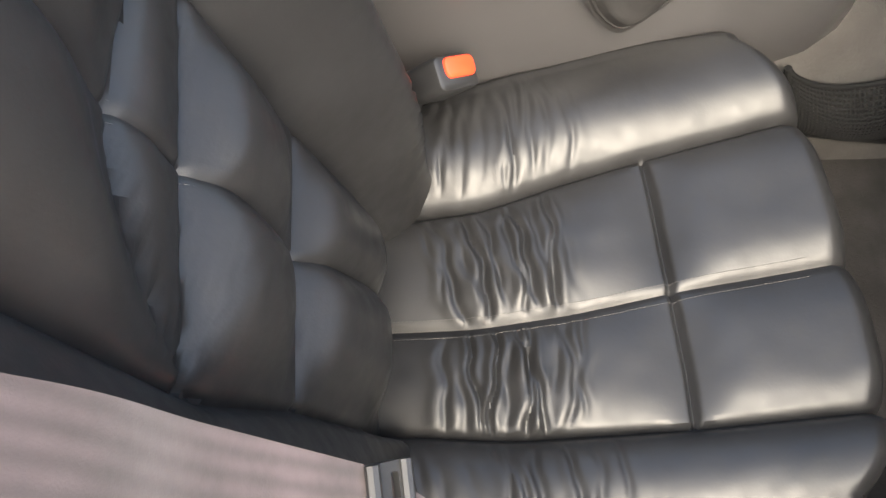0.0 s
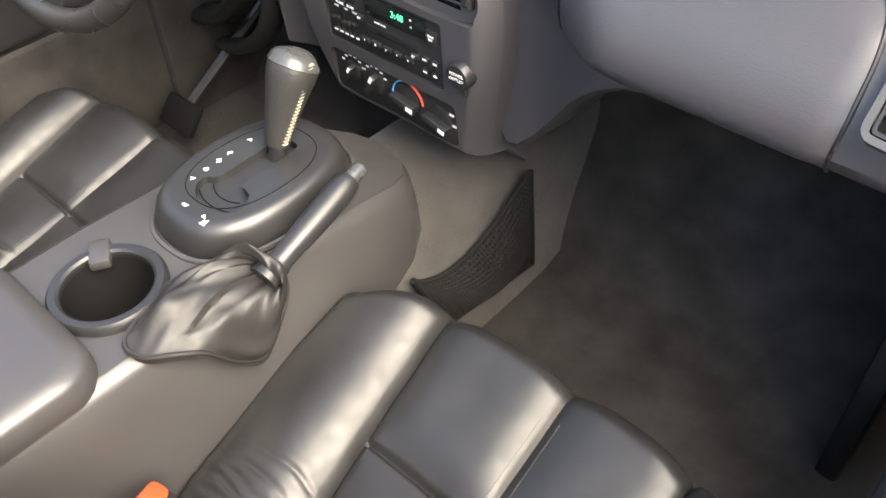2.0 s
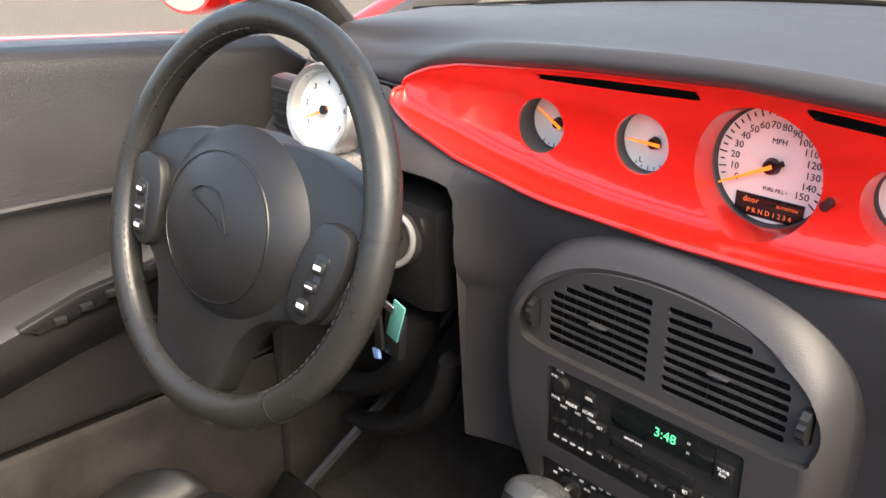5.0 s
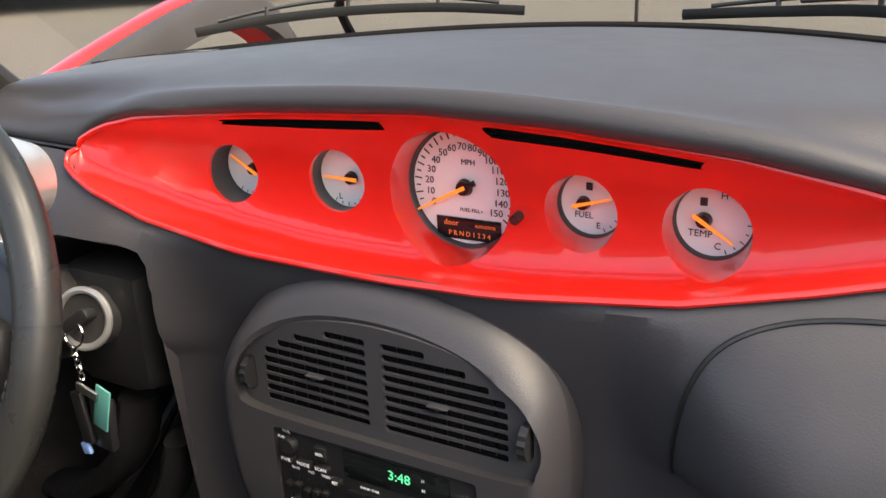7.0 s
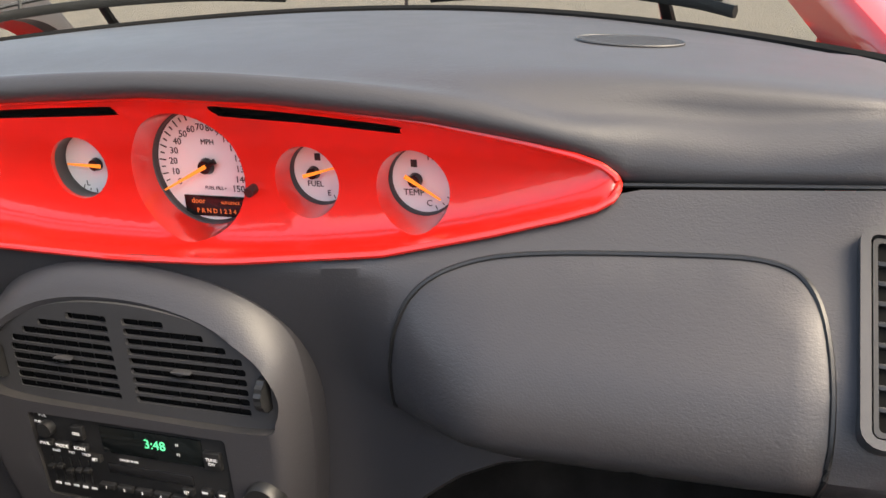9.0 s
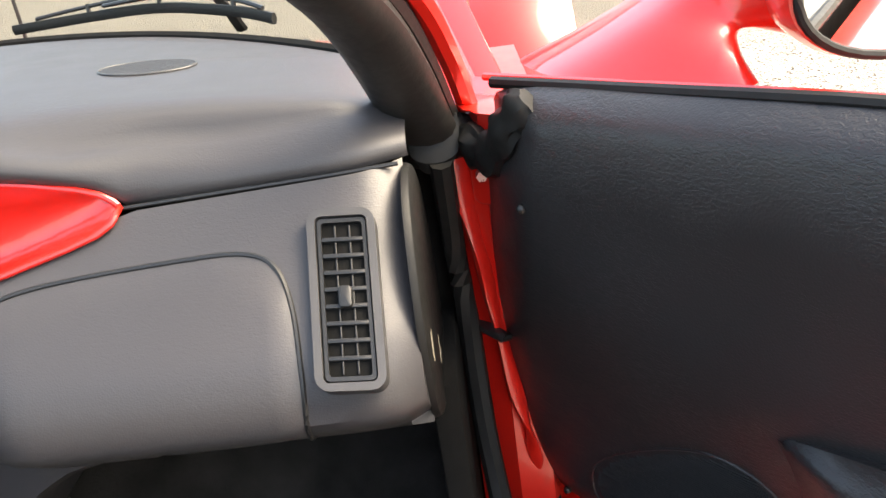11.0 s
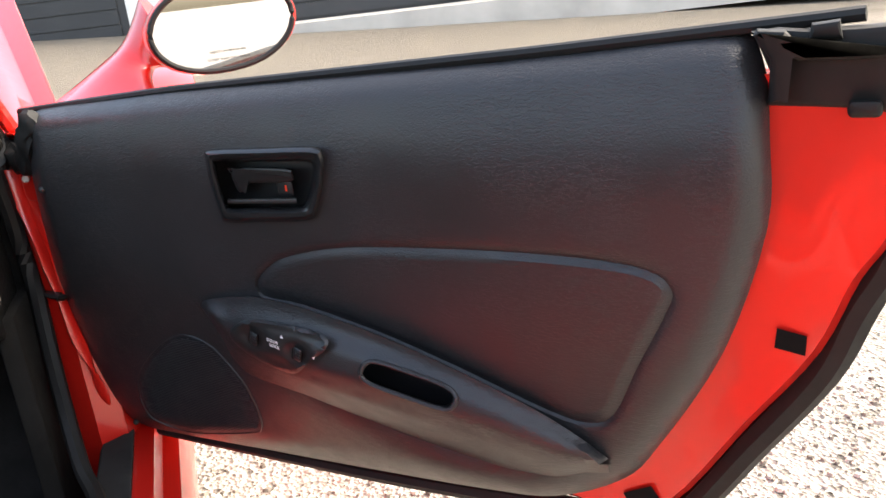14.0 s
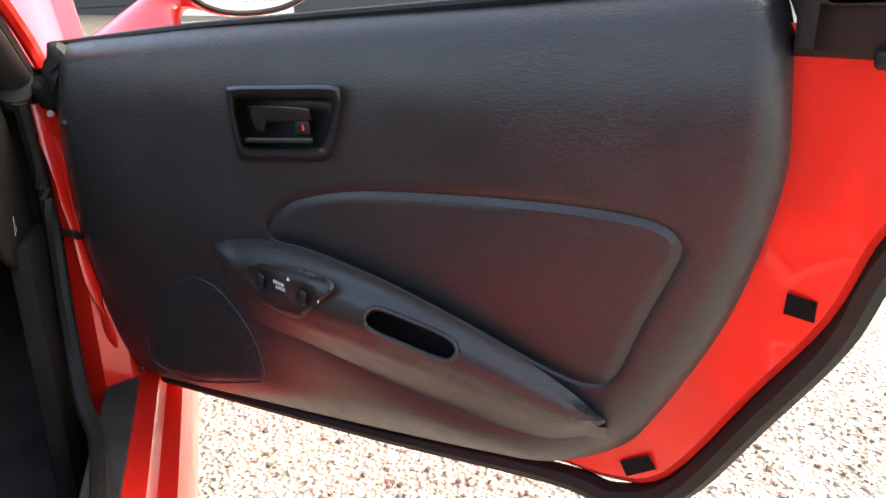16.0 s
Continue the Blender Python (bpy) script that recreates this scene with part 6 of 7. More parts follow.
# cup holder
CUP = (0.010, -.634, .460)
bm = bmesh.new()
circ = lambda r, z, n=40: [(CUP[0] + r * math.cos(2 * math.pi * i / n), CUP[1] + r * math.sin(2 * math.pi * i / n), z) for i in range(n)]
add_loft(bm, [circ(.066, .450), circ(.0655, .462), circ(.062, .4665), circ(.054, .4665), circ(.051, .464), circ(.050, .458)], True, False)
cup = part("cup_holder", bm, black_plastic, console, "deep round cup holder")
# Well is blacker than the rim: its inner shade put into the colour.
part("cup_well_shaded", loft([circ(.0502, .4605), circ(.0475, .40), circ(.044, .375), circ(.001, .374)], True, False), mat_black, cup, "cup well blackened with its own shade")
bm = bmesh.new()
add_loft(bm, [circ(.030, .3745), circ(.030, .379), circ(.001, .379)], True, False)
part("cup_mat", bm, rubber, console, "ribbed rubber mat")
part("cup_tab", box((-.040, -.612, .462), (.040, .024, .014), Matrix.Translation((-.040, -.612, 0)) @ Matrix.Rotation(radians(-32), 4, 'Z') @ Matrix.Translation((.040, .612, 0)), .004), grey_plastic, console, "grey spring tab of the cup holder")
# shifter plinth
SH = (0.004, -.425)
plin = thing("gear_selector", "black oval gear selector with leather-wrapped knob", "gear selector", at=(SH[0], SH[1], .452))
ov = lambda k, z, dy=0.0: [(SH[0] + .083 * k * math.copysign(abs(math.cos(a)) ** .8, math.cos(a)), SH[1] + dy + .117 * k * math.copysign(abs(math.sin(a)) ** .85, math.sin(a)), z) for a in [2 * math.pi * i / 56 for i in range(56)]]
GATE = [tuple(p[:2]) for p in curve([(-.010, -.366, 0), (.006, -.360, 0), (.020, -.366, 0), (.022, -.41, 0), (.023, -.450, 0), (.042, -.456, 0), (.055, -.472, 0), (.051, -.490, 0), (.030, -.501, 0), (.0, -.499, 0), (-.018, -.486, 0), (-.021, -.470, 0), (-.009, -.458, 0), (-.010, -.41, 0)], 3, True)]
TOP = [p[:2] for p in ov(.84, 0)]
bm = bmesh.new()
add_loft(bm, [ov(1.055, .436), ov(1.05, .458), ov(1.035, .471), ov(1.0, .482), ov(.95, .489), ov(.90, .4925), ov(.84, .4940)], True, False)
add_plate(bm, TOP, lambda x, y: (x, y, .4940), holes=[GATE], step=.02)
bmesh.ops.remove_doubles(bm, verts=bm.verts, dist=1e-5)
plinth = part("plinth", bm, satin_black, plin, "smooth dark oval plinth")
part("plinth_groove", loft([ov(1.13, .4525), ov(1.12, .4575), ov(1.085, .4585), ov(1.06, .4545)], True, False), grey_plastic, plin, "grey lip round the plinth")
part("gate_wall", loft([[(x, y, .4942) for x, y in GATE], [(x, y, .484) for x, y in GATE]], True, False), black_plastic, plin)
part("gate", plate(GATE, lambda x, y: (x, y, .4842), step=.02), black_plastic, plin, "dark sliding gate cover")
for r0 in (.040, .058):
    part("gate_slat", tube([(.012 + r0 * math.cos(a), -.44 - r0 * .9 * math.sin(a), .4846) for a in [radians(50 + 80 * i / 12) for i in range(13)]], .0009, 5), mat_black, plin)
part("top_line", tube([(x, y, .4942) for x, y in [p[:2] for p in ov(.70, 0, .004)]], .0007, 5, closed=True), mat_black, plin)
part("lever", tube([(.004, -.385, .480), (.004, -.376, .515)], [.012, .011], 14), black_plastic, plin)
kp = curve([(.004, -.381, .502), (.004, -.370, .527), (.004, -.352, .562), (.004, -.336, .590), (.004, -.328, .601), (.004, -.325, .606)], 5)
kl = [sum((kp[j + 1] - kp[j]).length for j in range(i)) for i in range(len(kp))]
kr = [interp(kl[i] / kl[-1], [(0, .0155), (.2, .0185), (.5, .0245), (.74, .0300), (.84, .0305), (.90, .0275), (.95, .0215), (.98, .0145), (1, .004)]) for i in range(len(kp))]
knob = part("knob", tube(kp, kr, 24), knob_leather, plin, "black leather-wrapped knob with stitching")
ki = next(i for i in range(len(kp)) if kl[i] > .80 * kl[-1])
part("knob_cap", tube([kp[ki]] + [p + (kp[-1] - kp[-2]).normalized() * .0012 for p in kp[ki:]], [kr[ki] * .97] + [q * 1.035 for q in kr[ki:]], 24), cap_grey, knob, "smooth silver-grey knob cap")
bm = bmesh.new()
for i in range(24):
    p = kp[2].lerp(kp[-7], i / 23)
    add_box(bm, (p.x + interp(i / 23, [(0, .0175), (.5, .0240), (1, .0285)]), p.y - .003, p.z), (.004, .007, .0012), None)
part("knob_stitching", bm, pale_thread, knob, smooth=False)
for i, (t, y) in enumerate((("P", -.393), ("R", -.424), ("N", -.442), ("D", -.462), ("A", -.482))):
    writing(t, frame_on((-.037 + .0015 * i, y, .4944), (.8, -.6, 0), (0, 0, 1)), .0095, white_ink, plin)
for x, y, r in ((.004, -.519, 150), (.038, -.517, -35)):
    a = frame_on((x, y, .4932), (math.cos(radians(r)), math.sin(radians(r)), -.05), (0, -.15, 1))
    part("arrow", slab([(.009, 0), (.002, .006), (.002, .002), (-.008, .002), (-.008, -.002), (.002, -.002), (.002, -.006)], lambda u, v, w: a @ Vector((u, v, w)), 0, .0005, .0001), white_ink, plin, smooth=False)
# hand brake
hb = thing("hand_brake", "hand brake lever with gathered leather boot", "hand brake", at=(.10, -.53, .452))
part("grip", tube(curve([(.137, -.508, .470), (.134, -.455, .486), (.129, -.402, .500), (.1255, -.374, .507)], 4), [.0125, .013, .0135, .014, .0155, .016, .0165, .0165, .0165, .0165, .016, .015, .013], 16), black_plastic, hb, "smooth black grip")
part("release_knob", tube([(.1255, -.376, .507), (.1245, -.358, .510), (.1243, -.353, .511)], [.0095, .0095, .008], 14), cap_grey, hb, "grey push button")
part("collar", tube([(.138, -.518, .468), (.1365, -.494, .475)], [.0185, .0155], 16), black_plastic, hb)


BOOT = [(.146, -.520, .400), (.148, -.550, .372), (.148, -.585, .398), (.150, -.612, .440), (.140, -.637, .454), (.122, -.662, .458), (.096, -.667, .460), (.074, -.640, .460), (.057, -.592, .460), (.069, -.549, .460), (.097, -.512, .460), (.134, -.490, .440)]


def boot():
    """A leather sock from the lever's collar down to its hem, slumped and pleated."""
    hem = curve(BOOT, 8, True)
    n = len(hem)
    cc, up = Vector((.1375, -.510, .4705)), Vector((.02, -.26, .965))
    rings = []
    for k in range(33):
        t = k / 32
        ring = []
        for i, q in enumerate(hem):
            a = 2 * math.pi * i / n
            start = cc + Vector((1, 0, 0)) * (.0185 * math.cos(a)) - up * (.0185 * math.sin(a))
            p = start.lerp(q, t ** .95)
            swell = math.sin(math.pi * t ** .75)
            pleat = .0018 * math.sin(9 * a + 5 * t) * math.exp(-t * 3.2)
            dent = -.016 * math.exp(-((t - .52) / .16) ** 2 - ((a - 4.0) / .45) ** 2) - .012 * math.exp(-((t - .62) / .14) ** 2 - ((a - 5.5) / .5) ** 2)
            ridge = .011 * math.exp(-((t - .45) / .20) ** 2 - ((a - 4.9) / .33) ** 2) + .009 * math.exp(-((t - .66) / .16) ** 2 - ((a - 3.0) / .4) ** 2)
            sag = .012 * math.exp(-((t - .85) / .10) ** 2 - ((a - 1.2) / .9) ** 2)
            soften = .004 * noise.noise((3 * math.cos(a), 3 * math.sin(a), 4 * t)) * smoothstep(.08, .4, t)
            lift = swell * (.020 if a > 2.2 else .012) + pleat + dent + ridge + soften
            ring.append(p + Vector((math.cos(a) * (.010 * swell + sag + pleat), -.006 * swell * math.sin(a), lift * (1 - .35 * smoothstep(.8, 1, t)))))
        rings.append(ring)
    rings.append([p + Vector((0, 0, -.010)) for p in hem])
    bm = loft(rings, True, False)
    add_tube(bm, [p + Vector((0, 0, .001)) for p in hem], .0028, 6, closed=True)
    return bm


part("boot", boot(), boot_leather, hb, "gathered black leather boot")

# storage net on the tunnel side
net = thing("storage_net", "black mesh storage net stretched along the tunnel side", "storage net", at=(.15, -.18, .16))
bm = bmesh.new()
NT = lambda s, t: Vector((.142 + .035 * math.sin(math.pi * t) * math.sin(math.pi * s) + .012 * (1 - t), -.306 + .252 * s + .06 * (1 - t) * (1 - s) * .9, .165 + (.128 + .030 * s - .052 * math.sin(math.pi * s ** .8)) * t - .03 * s * (1 - t)))
for i in range(43):
    add_tube(bm, [NT(i / 42, t / 8) for t in range(9)], .0017, 4)
for j in range(22):
    add_tube(bm, [NT(s / 20, j / 21) for s in range(21)], .0017, 4)
part("mesh", bm, net_mat, net, "fine black mesh")
part("top_band", tube([NT(s / 20, 1) for s in range(21)], .004, 8), net_mat, net)
part("bottom_band", tube([NT(s / 20, 0) for s in range(21)], .004, 8), net_mat, net)
for s in (0, 1):
    part("end_band", tube([NT(s, t / 8) for t in range(9)], .005, 8), net_mat, net)

# ---------------- steering wheel, column, keys ----------------
wheel = thing("steering_wheel", "black leather three-spoke steering wheel with airbag hub", "steering wheel", at=(-.365, -.40, .74))
W_O = Vector((-.3237, -.3976, .7677))
W_N = Vector((.0928, -.930, .354)).normalized()
W_Y = W_N.cross(Vector((1, 0, 0))).normalized()
W_X = W_Y.cross(W_N).normalized()
WM = lambda u, v, w=0.0: W_O + W_X * u + W_Y * v + W_N * w
R = .184
part("rim", tube([WM(R * math.cos(a), R * math.sin(a)) for a in [2 * math.pi * i / 72 for i in range(72)]], .0160, 16, closed=True, up=tuple(W_N)), wheel_leather, wheel, "worn black leather rim")
for a in (8, 172, 232, 308):
    a = radians(a)
    p, d = WM(R * math.cos(a), R * math.sin(a)), (W_X * -math.sin(a) + W_Y * math.cos(a))
    part("rim_seam", tube([p - d * .0012, p + d * .0012], .0166, 16), black_plastic, wheel)
bm = bmesh.new()
for a0, a1 in ((100, 168), (186, 236), (304, 356)):
    bm = bmesh.new()
    dashes(bm, [WM((R - .0135) * math.cos(radians(a)), (R - .0135) * math.sin(radians(a)), .0095) for a in [a0 + (a1 - a0) * k / 160 for k in range(161)]], .004, .003, .0006)
    part("rim_stitching", bm, thread, wheel, "grey stitching along the rim", smooth=False)
bm = bmesh.new()
HUB = [tuple(p[:2]) for p in curve([(0, .074, 0), (.084, .078, 0), (.148, .060, 0), (.172, .034, 0), (.172, -.012, 0), (.150, -.058, 0), (.112, -.070, 0), (.070, -.086, 0), (.046, -.112, 0), (.032, -.150, 0), (.020, -.172, 0), (-.030, -.174, 0), (-.076, -.160, 0), (-.088, -.128, 0), (-.104, -.088, 0), (-.134, -.064, 0), (-.165, -.040, 0), (-.172, .0, 0), (-.160, .040, 0), (-.084, .068, 0)], 4, True)]
part("spokes", slab(HUB, WM, -.028, .002, .008), black_plastic, wheel, "black moulded spokes")
DOME = ellipse(0, -.008, .106, .090, 48)
dome_w = lambda k: .002 + .030 * (1 - k ** 3)
add_loft(bm, [[WM(u, v, -.03) for u, v in DOME]] + [[WM(u * k, -.008 + (v + .008) * k, dome_w(k)) for u, v in DOME] for k in (1.0, .97, .92, .85, .75, .6, .4, .02)])
hub = part("airbag_hub", bm, black_plastic, wheel, "rounded charcoal airbag cover")
OV = ellipse(-.002, -.015, .078, .070, 56)
part("oval_groove", tube([WM(u, v, dome_w(math.hypot(u / .106, (v + .008) / .090)) - .0002) for u, v in OV], .0013, 6, closed=True, up=tuple(W_N)), gloss_black, hub)
EM = [tuple(p[:2]) for p in curve([(-.030, .010, 0), (-.015, .020, 0), (.010, .016, 0), (.028, -.008, 0), (.030, -.014, 0), (.012, -.004, 0), (-.012, .004, 0)], 4, True)]
part("emblem", tube([WM(u, v, .0318) for u, v in EM], .0009, 5, closed=True, up=tuple(W_N)), gloss_black, hub, "embossed emblem outline")
for sx in (-1, 1):
    sw = part("cruise_pod", slab([(sx * u, v) for u, v in [tuple(p[:2]) for p in curve([(.112, .008, 0), (.130, .026, 0), (.158, .022, 0), (.164, -.005, 0), (.150, -.046, 0), (.130, -.066, 0), (.108, -.060, 0), (.104, -.030, 0)], 4, True)]], WM, -.01, .013, .006), black_plastic, wheel, "cruise control pod")
    part("button_panel", slab(rrect(0, 0, .020, .058, .008), lambda u, v, w: WM(sx * (.1335 + u + .20 * v), -.029 + v, w), .008, .0142, .002), gloss_black, sw)
    for i, v in enumerate((-.012, -.030, -.048)):
        part("cruise_button", slab(rrect(sx * (.1375 - .0045 * i), v, .014, .013 if i != 1 else .010, .004), WM, .012, .017, .002), black_plastic, sw)
        part("button_mark", slab(rrect(sx * (.1375 - .0045 * i), v, .009, .004 if i != 1 else .002, .0005), WM, .0168, .0174, .0002), white_ink, sw, smooth=False)
col = thing("steering_column", "grey-green plastic steering column shroud with ignition lock", "steering column", at=(-.36, -.2, .66))
part("shroud", loft([[Vector((-.425 + .046 * math.cos(a) * k, y, z + .05 * math.sin(a) * k)) for a in [2 * math.pi * i / 24 for i in range(24)]] for y, z, k in ((-.34, .715, .8), (-.30, .70, 1.0), (-.18, .665, 1.1), (-.02, .61, 1.1), (.2, .52, .9))]), grey_plastic, col)
ig = thing("ignition_lock", "silver-rimmed ignition lock with inserted key", "ignition lock", at=(-.31, -.19, .68))
KM = frame_on((-.352, -.184, .673), (1, 0, 0), (.25, -.93, .25))
part("barrel", tube([KM @ Vector((0, 0, -.06)), KM @ Vector((0, 0, .004))], [.034, .030], 28), grey_plastic, ig)
part("lock_housing", box((-.365, -.085, .645), (.13, .16, .15), None, .03), black_plastic, ig)
part("bezel_ring", tube([KM @ Vector((.0300 * math.cos(a), .0300 * math.sin(a), .005)) for a in [2 * math.pi * i / 36 for i in range(36)]], .0040, 8, closed=True, up=tuple(KM.col[2][:3])), silver, ig, "bright silver ring")
part("key_head", slab(rrect(0, 0, .034, .014, .005), lambda u, v, w: KM @ (Matrix.Rotation(radians(40), 3, 'Z') @ Vector((u, v, w))), 0, .022, .003), black_plastic, ig, "black key head")
keys = thing("key_bunch", "bunch of car keys with teal tag hanging from the ignition", "keys", at=(-.33, -.21, .55))
part("key_ring", tube([KM @ Vector((.013 * math.cos(a), -.014 + .013 * math.sin(a), .020 + .003 * math.cos(a))) for a in [2 * math.pi * i / 28 for i in range(28)]], .0012, 6, closed=True), chrome, keys, "split ring")
k0 = KM @ Vector((0, -.027, .02))
bm = bmesh.new()
for i in range(5):
    c = k0 + Vector((.001 * i, 0, -.007 * i - .004))
    add_tube(bm, [c + Vector(((.003 * math.cos(a)) if i % 2 else 0, 0 if i % 2 else .003 * math.cos(a), .0052 * math.sin(a))) for a in [2 * math.pi * k / 12 for k in range(12)]], .0011, 5, closed=True)
part("chain", bm, chrome, keys, "small steel chain")
k1 = k0 + Vector((.004, 0, -.040))
for nm, off, rot, size, mm, lb in (("remote_fob", (.016, .004, -.045), 6, (.030, .012, .062), black_plastic, "black remote fob"), ("door_key", (-.006, -.004, -.040), -6, (.016, .006, .060), black_plastic, "black-headed key"),
                                   ("teal_card", (.026, -.003, -.022), 18, (.020, .0025, .052), teal_tag, "teal loyalty tag"), ("clip", (.012, -.006, -.004), -75, (.010, .004, .030), steel, "steel key clip"), ("blue_key", (-.010, -.004, -.078), -12, (.012, .005, .014), blue_tag, "pale blue key cap")):
    m = Matrix.Translation(k1 + Vector(off)) @ Matrix.Rotation(radians(rot), 4, 'Y')
    b = bmesh.new()
    add_box(b, (0, 0, 0), size, m, min(size) * .35)
    part(nm, b, mm, keys, lb)
part("fob_mark", box((.016, -.003, -.040), (.005, .001, .010), Matrix.Translation(k1)), white_ink, keys, smooth=False)

# column-mounted rev counter
tach = thing("rev_counter", "silver round rev counter pod mounted on the steering column", "rev counter", at=(-.43, -.26, .78))
TM = frame_on((-.405, -.235, .825), (1, 0, 0), (.12, -.95, .22))
rg = lambda r, w: [TM @ Vector((r * math.cos(a), r * math.sin(a), w)) for a in [2 * math.pi * i / 40 for i in range(40)]]
part("housing", loft([rg(.02, -.075), rg(.040, -.06), rg(.049, -.02), rg(.051, .006), rg(.048, .010), rg(.043, .008), rg(.041, -.004)], True, False), silver, tach, "silver bullet-shaped housing")
part("dial", loft([rg(.0415, -.004), rg(.001, -.004)], True, False), dial_white, tach, "white dial")
for i in range(7):
    a = radians(215 - 250 * i / 6)
    writing(str(i + 1), TM @ Matrix.Translation((.030 * math.cos(a), .030 * math.sin(a), -.0035)), .009, ink, tach)
part("needle", slab([(-.006, .0015), (.032, .0006), (.032, -.0006), (-.006, -.0015)], lambda u, v, w: TM @ (Matrix.Rotation(radians(205), 3, 'Z') @ Vector((u, v, w))), -.002, -.001, .0003), orange, tach, "orange needle")
part("needle_hub", tube([TM @ Vector((0, 0, -.003)), TM @ Vector((0, 0, .001))], .005, 14), gloss_black, tach)
part("bracket", box((-.385, -.235, .762), (.036, .05, .03), None, .003), silver, tach, "silver clamp bracket")

# left vent on the dash, behind the wheel
lv = thing("side_air_vent", "tall rectangular air vent with ribbed grille", "air vent", at=(-.60, -.15, .70))
part("frame", box((-.585, -.150, .76), (.075, .03, .13), Matrix.Translation((0, 0, 0)), .008), grey_plastic, lv)
for i in range(7):
    part("rib", box((-.585, -.168, .712 + .016 * i), (.055, .006, .006), None, .001), black_plastic, lv)

# knee panel under the column
knee = thing("knee_bolster", "black stepped knee panel below the steering column", "knee panel", at=(-.5, -.08, .30))
for dx, dz, r in ((0, 0, .032), (.055, -.045, .026)):
    part("brace", tube(curve([(-.66 + dx, -.06, .30 + dz), (-.56 + dx, -.09, .345 + dz), (-.47 + dx, -.11, .40 + dz), (-.40 + dx, -.12, .47 + dz), (-.37 + dx, -.12, .55 + dz)], 6), r, 12, flat=.55), black_plastic, knee)
# pedals
pedals = thing("brake_pedal", "black rubber brake pedal on a steel arm", "pedal", at=(-.34, .05, .20))
part("pad", box((-.570, -.215, .185), (.095, .018, .062), Matrix.Translation((-.570, -.215, .185)) @ Matrix.Rotation(radians(-42), 4, 'X') @ Matrix.Translation((.570, .215, -.185)), .007), mat_black, pedals)
part("arm", tube([(-.570, -.195, .195), (-.54, .0, .34), (-.52, .2, .52)], .010, 8), black_plastic, pedals)

# ---------------- left door, closed ----------------
ld = thing("door_2", "closed red car door with black vinyl inner trim", "car door", kind="structure", at=(-.76, -.5, .34))
LM = lambda u, v, w=0.0: Vector((-.715 + w, -.02 - u, v))
LP = [(-.02, .36), (-.02, .80), (.05, .85), (.9, .905), (1.0, .90), (1.02, .6), (.95, .36)]
part("inner_trim", slab(LP, lambda u, v, w: LM(u, v, w - .03 * smoothstep(.70, .90, v)), -.10, .0, .02), vinyl, ld, "black grained vinyl door trim")
part("outer_shell", slab(LP, lambda u, v, w: LM(u, v, w - .10), -.06, .0, .005), red_paint, ld)
part("arm_rest", loft([[LM(u, z + dz, w) for dz, w in ((.03, -.01), (.028, h * .6), (.012, h), (-.02, h), (-.06, h * .5), (-.10, -.01))] for u, z, h in ((.20, .60, .004), (.30, .58, .04), (.45, .555, .058), (.62, .515, .060), (.80, .47, .045), (.90, .45, .01))]), vinyl, ld, "sculpted black arm rest")
part("switch_plate", slab([(.30, .600), (.42, .585), (.50, .562), (.48, .545), (.36, .565), (.30, .58)], lambda u, v, w: LM(u, v, w + .050), 0, .012, .004), gloss_black, ld, "glossy black window switch plate")
for i in range(4):
    part("rocker", slab(rrect(.35 + .034 * i, .582 - .008 * i, .016, .010, .002), lambda u, v, w: LM(u, v, w + .060), 0, .008, .002), black_plastic, ld)
part("recess_lip", tube(curve([LM(.10, .66, .004), LM(.30, .685, .004), LM(.6, .69, .004), LM(.85, .66, .004)], 6), .006, 8), vinyl, ld)
part("pull_slot", slab(rrect(.66, .525, .12, .018, .008), lambda u, v, w: LM(u, v, w + .050), 0, .0125, .002), black_plastic, ld)
mh = part("mirror_housing", loft([[(-.93 - .10 * k * math.cos(a), -.03 + d, .925 + .055 * k * math.sin(a)) for a in [2 * math.pi * i / 24 for i in range(24)]] for k, d in ((1, -.09), (1.05, -.08), (1.0, -.02), (.7, .03), (.2, .05))]), red_paint, ld, "red painted wing mirror")
part("mirror_glass", plate(ellipse(-.93, .925, .094, .050, 24), lambda x, z: (x, -.1205, z), step=.05), mirror_mat, mh)
part("mirror_post", loft([[(-.80, .05, .86), (-.80, -.10, .875), (-.77, -.10, .87), (-.77, .05, .86)], [(-.86, -.01, .93), (-.86, -.08, .90), (-.84, -.08, .89), (-.84, -.01, .90)]]), red_paint, mh)

# ---------------- distance: garages, parked car, far trees ----------------
def garage():
    d = Vector((math.cos(radians(-20)), math.sin(radians(-20)), 0))
    o = Vector((1.0, 12.6, 0))
    return o, d


G_O, G_D = garage()
G_N = Vector((G_D.y, -G_D.x, 0))
gb = thing("garage_building", "white-clad garage row with black sectional doors", "garage", at=tuple(G_O + Vector((0, 0, ground_z(G_O.x, G_O.y)))))
GZ = ground_z(G_O.x + 2, G_O.y) + .05
GM = lambda u, v, w=0.0: G_O + G_D * u + G_N * w + Vector((0, 0, GZ - .0 * u + v))


def gbox(u0, u1, v0, v1, w0, w1, bevel=0.0):
    return loft([[GM(u, v, w) for u, v in ((u0, v0), (u1, v0), (u1, v1), (u0, v1))] for w in (w0, w1)])


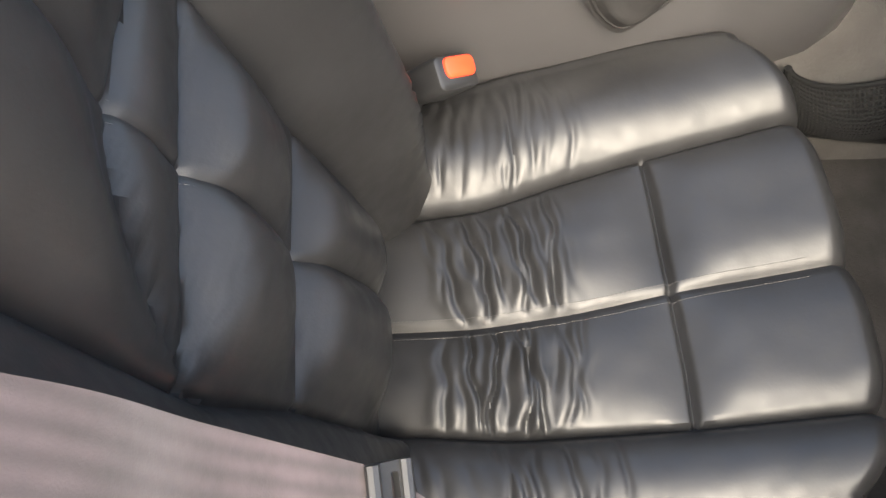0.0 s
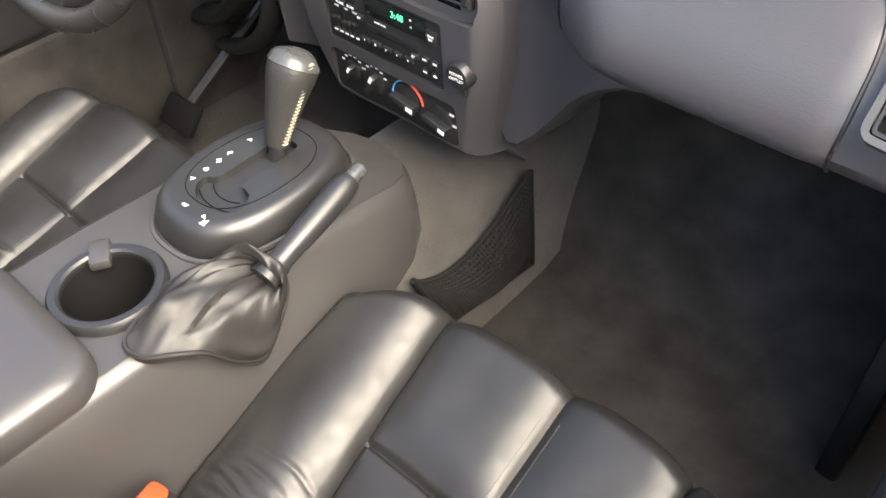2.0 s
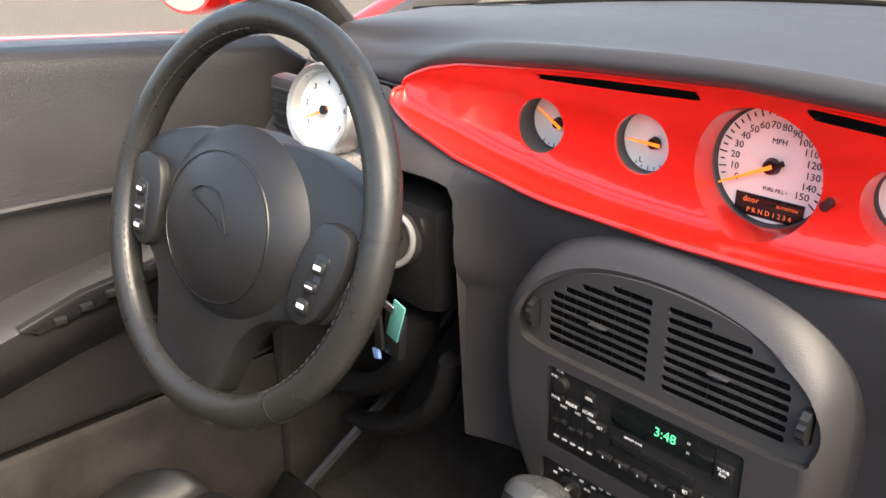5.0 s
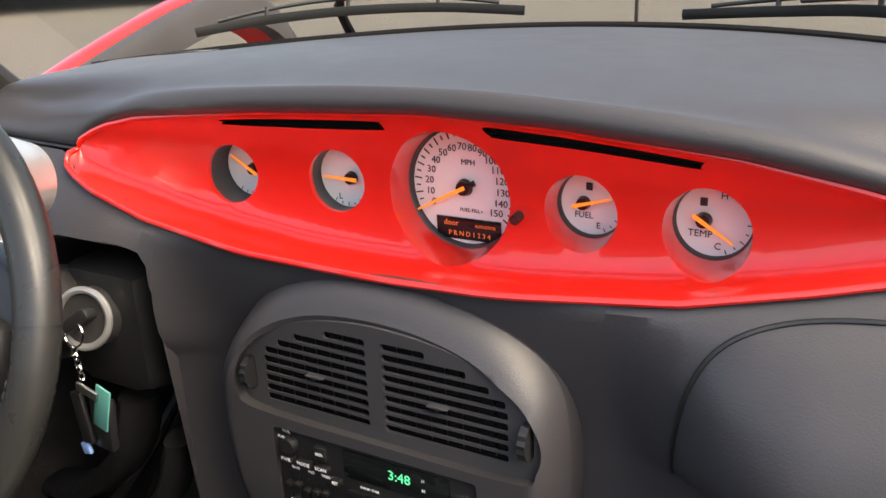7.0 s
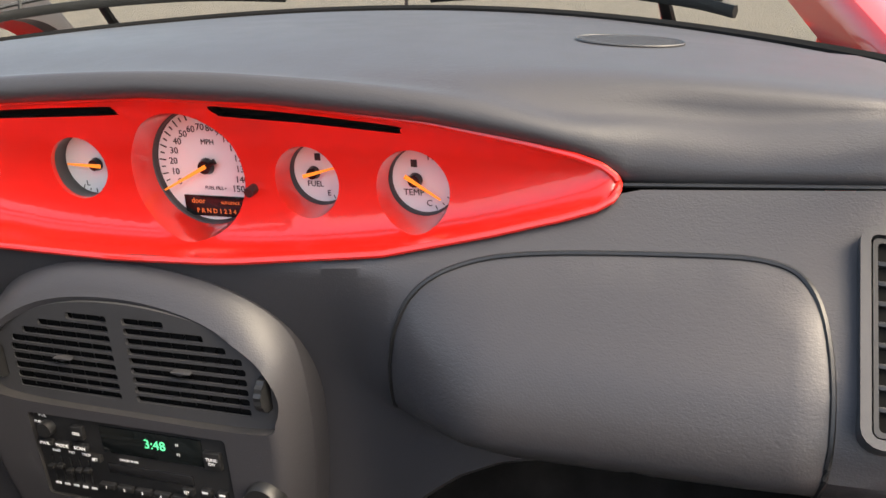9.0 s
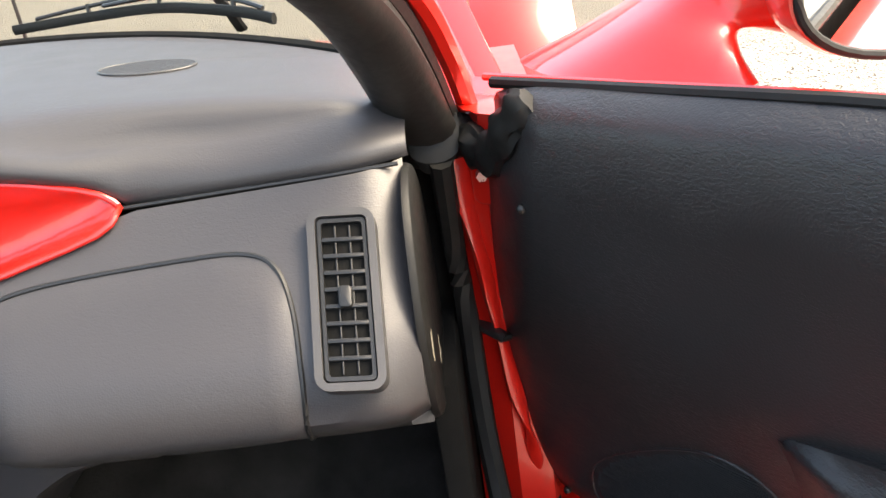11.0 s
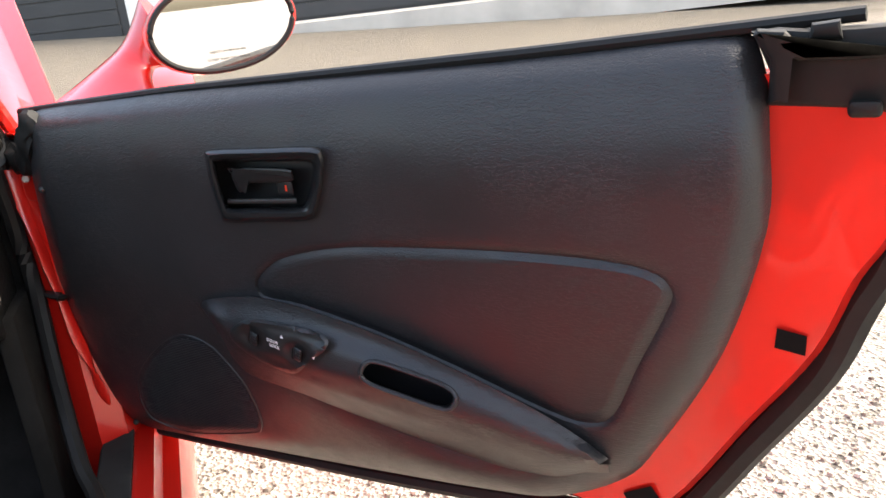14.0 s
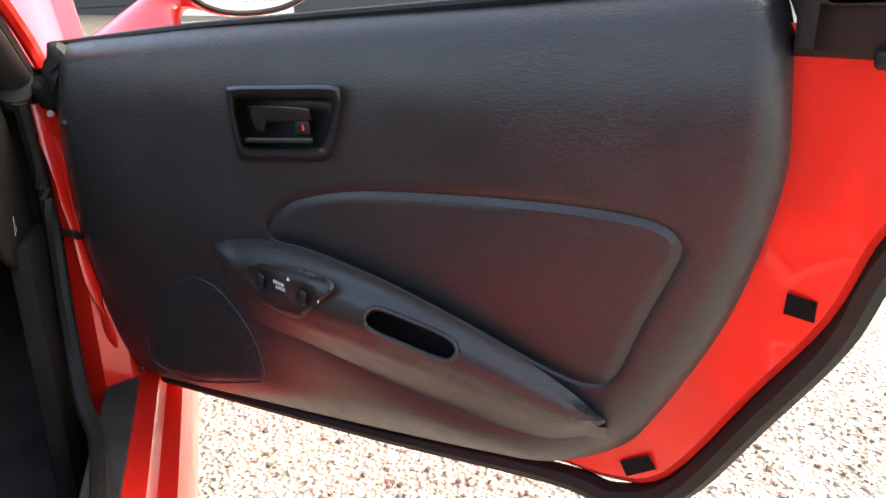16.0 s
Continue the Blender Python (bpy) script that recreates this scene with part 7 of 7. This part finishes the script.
part("wall", gbox(-14, 22, -.5, 4.0, -.3, -.02), white_wall, gb, "white cladding", smooth=False)
part("roof", gbox(-14.3, 22.3, 4.0, 4.2, -6, .3), black_door, gb, smooth=False)
for u0, u1 in ((-9.5, -5.5), (-4.2, -.62), (1.5, 5.6), (7.6, 12.5)):
    dr = part("garage_door", gbox(u0 - .12, u1 + .12, -.1, 2.6, -.1, 0.0), black_door, gb, "black door frame", smooth=False)
    for i in range(11):
        part("panel", gbox(u0, u1, .02 + i * .225, .225 + i * .225, 0, .03), black_door, dr, smooth=False)
ap = part("pavement", gbox(-14, 22, -.42, -.02, 0, 1.3), concrete, None, smooth=False)
tagged(ap, "pale concrete apron in front of the garages", "apron", kind="structure")

pc = thing("parked_car", "silver parked car on the gravel", "parked car", at=(-7.0, 5.2, .60))
PZ = ground_z(-6.6, 5.0)
PM = Matrix.Translation((-7.0, 5.4, PZ)) @ Matrix.Rotation(radians(40), 4, 'Z')
prof = [(-2.1, .30), (-2.15, .65), (-1.9, .80), (-1.2, .90), (-.6, 1.38), (.7, 1.40), (1.4, .95), (2.0, .85), (2.15, .6), (2.1, .30)]
part("body", loft([[PM @ Vector((x, y, z * (1 if abs(y) < .8 else .97))) for x, z in prof] for y in (-.85, -.78, .78, .85)]), car_silver, pc, "silver body")
for x in (-1.3, 1.3):
    for y in (-.8, .8):
        b = bmesh.new()
        bmesh.ops.create_cone(b, cap_ends=True, segments=36, radius1=.34, radius2=.34, depth=.22, matrix=PM @ Matrix.Translation((x, y, .34)) @ Matrix.Rotation(radians(90), 4, 'X'))
        bmesh.ops.bevel(b, geom=[e for e in b.edges if e.calc_face_angle(0) > 1], offset=.04, segments=3, affect='EDGES')
        w = part("wheel", b, tyre, pc)
        b = bmesh.new()
        bmesh.ops.create_cone(b, cap_ends=True, segments=24, radius1=.22, radius2=.22, depth=.24, matrix=PM @ Matrix.Translation((x, y, .34)) @ Matrix.Rotation(radians(90), 4, 'X'))
        part("rim", b, silver, w)
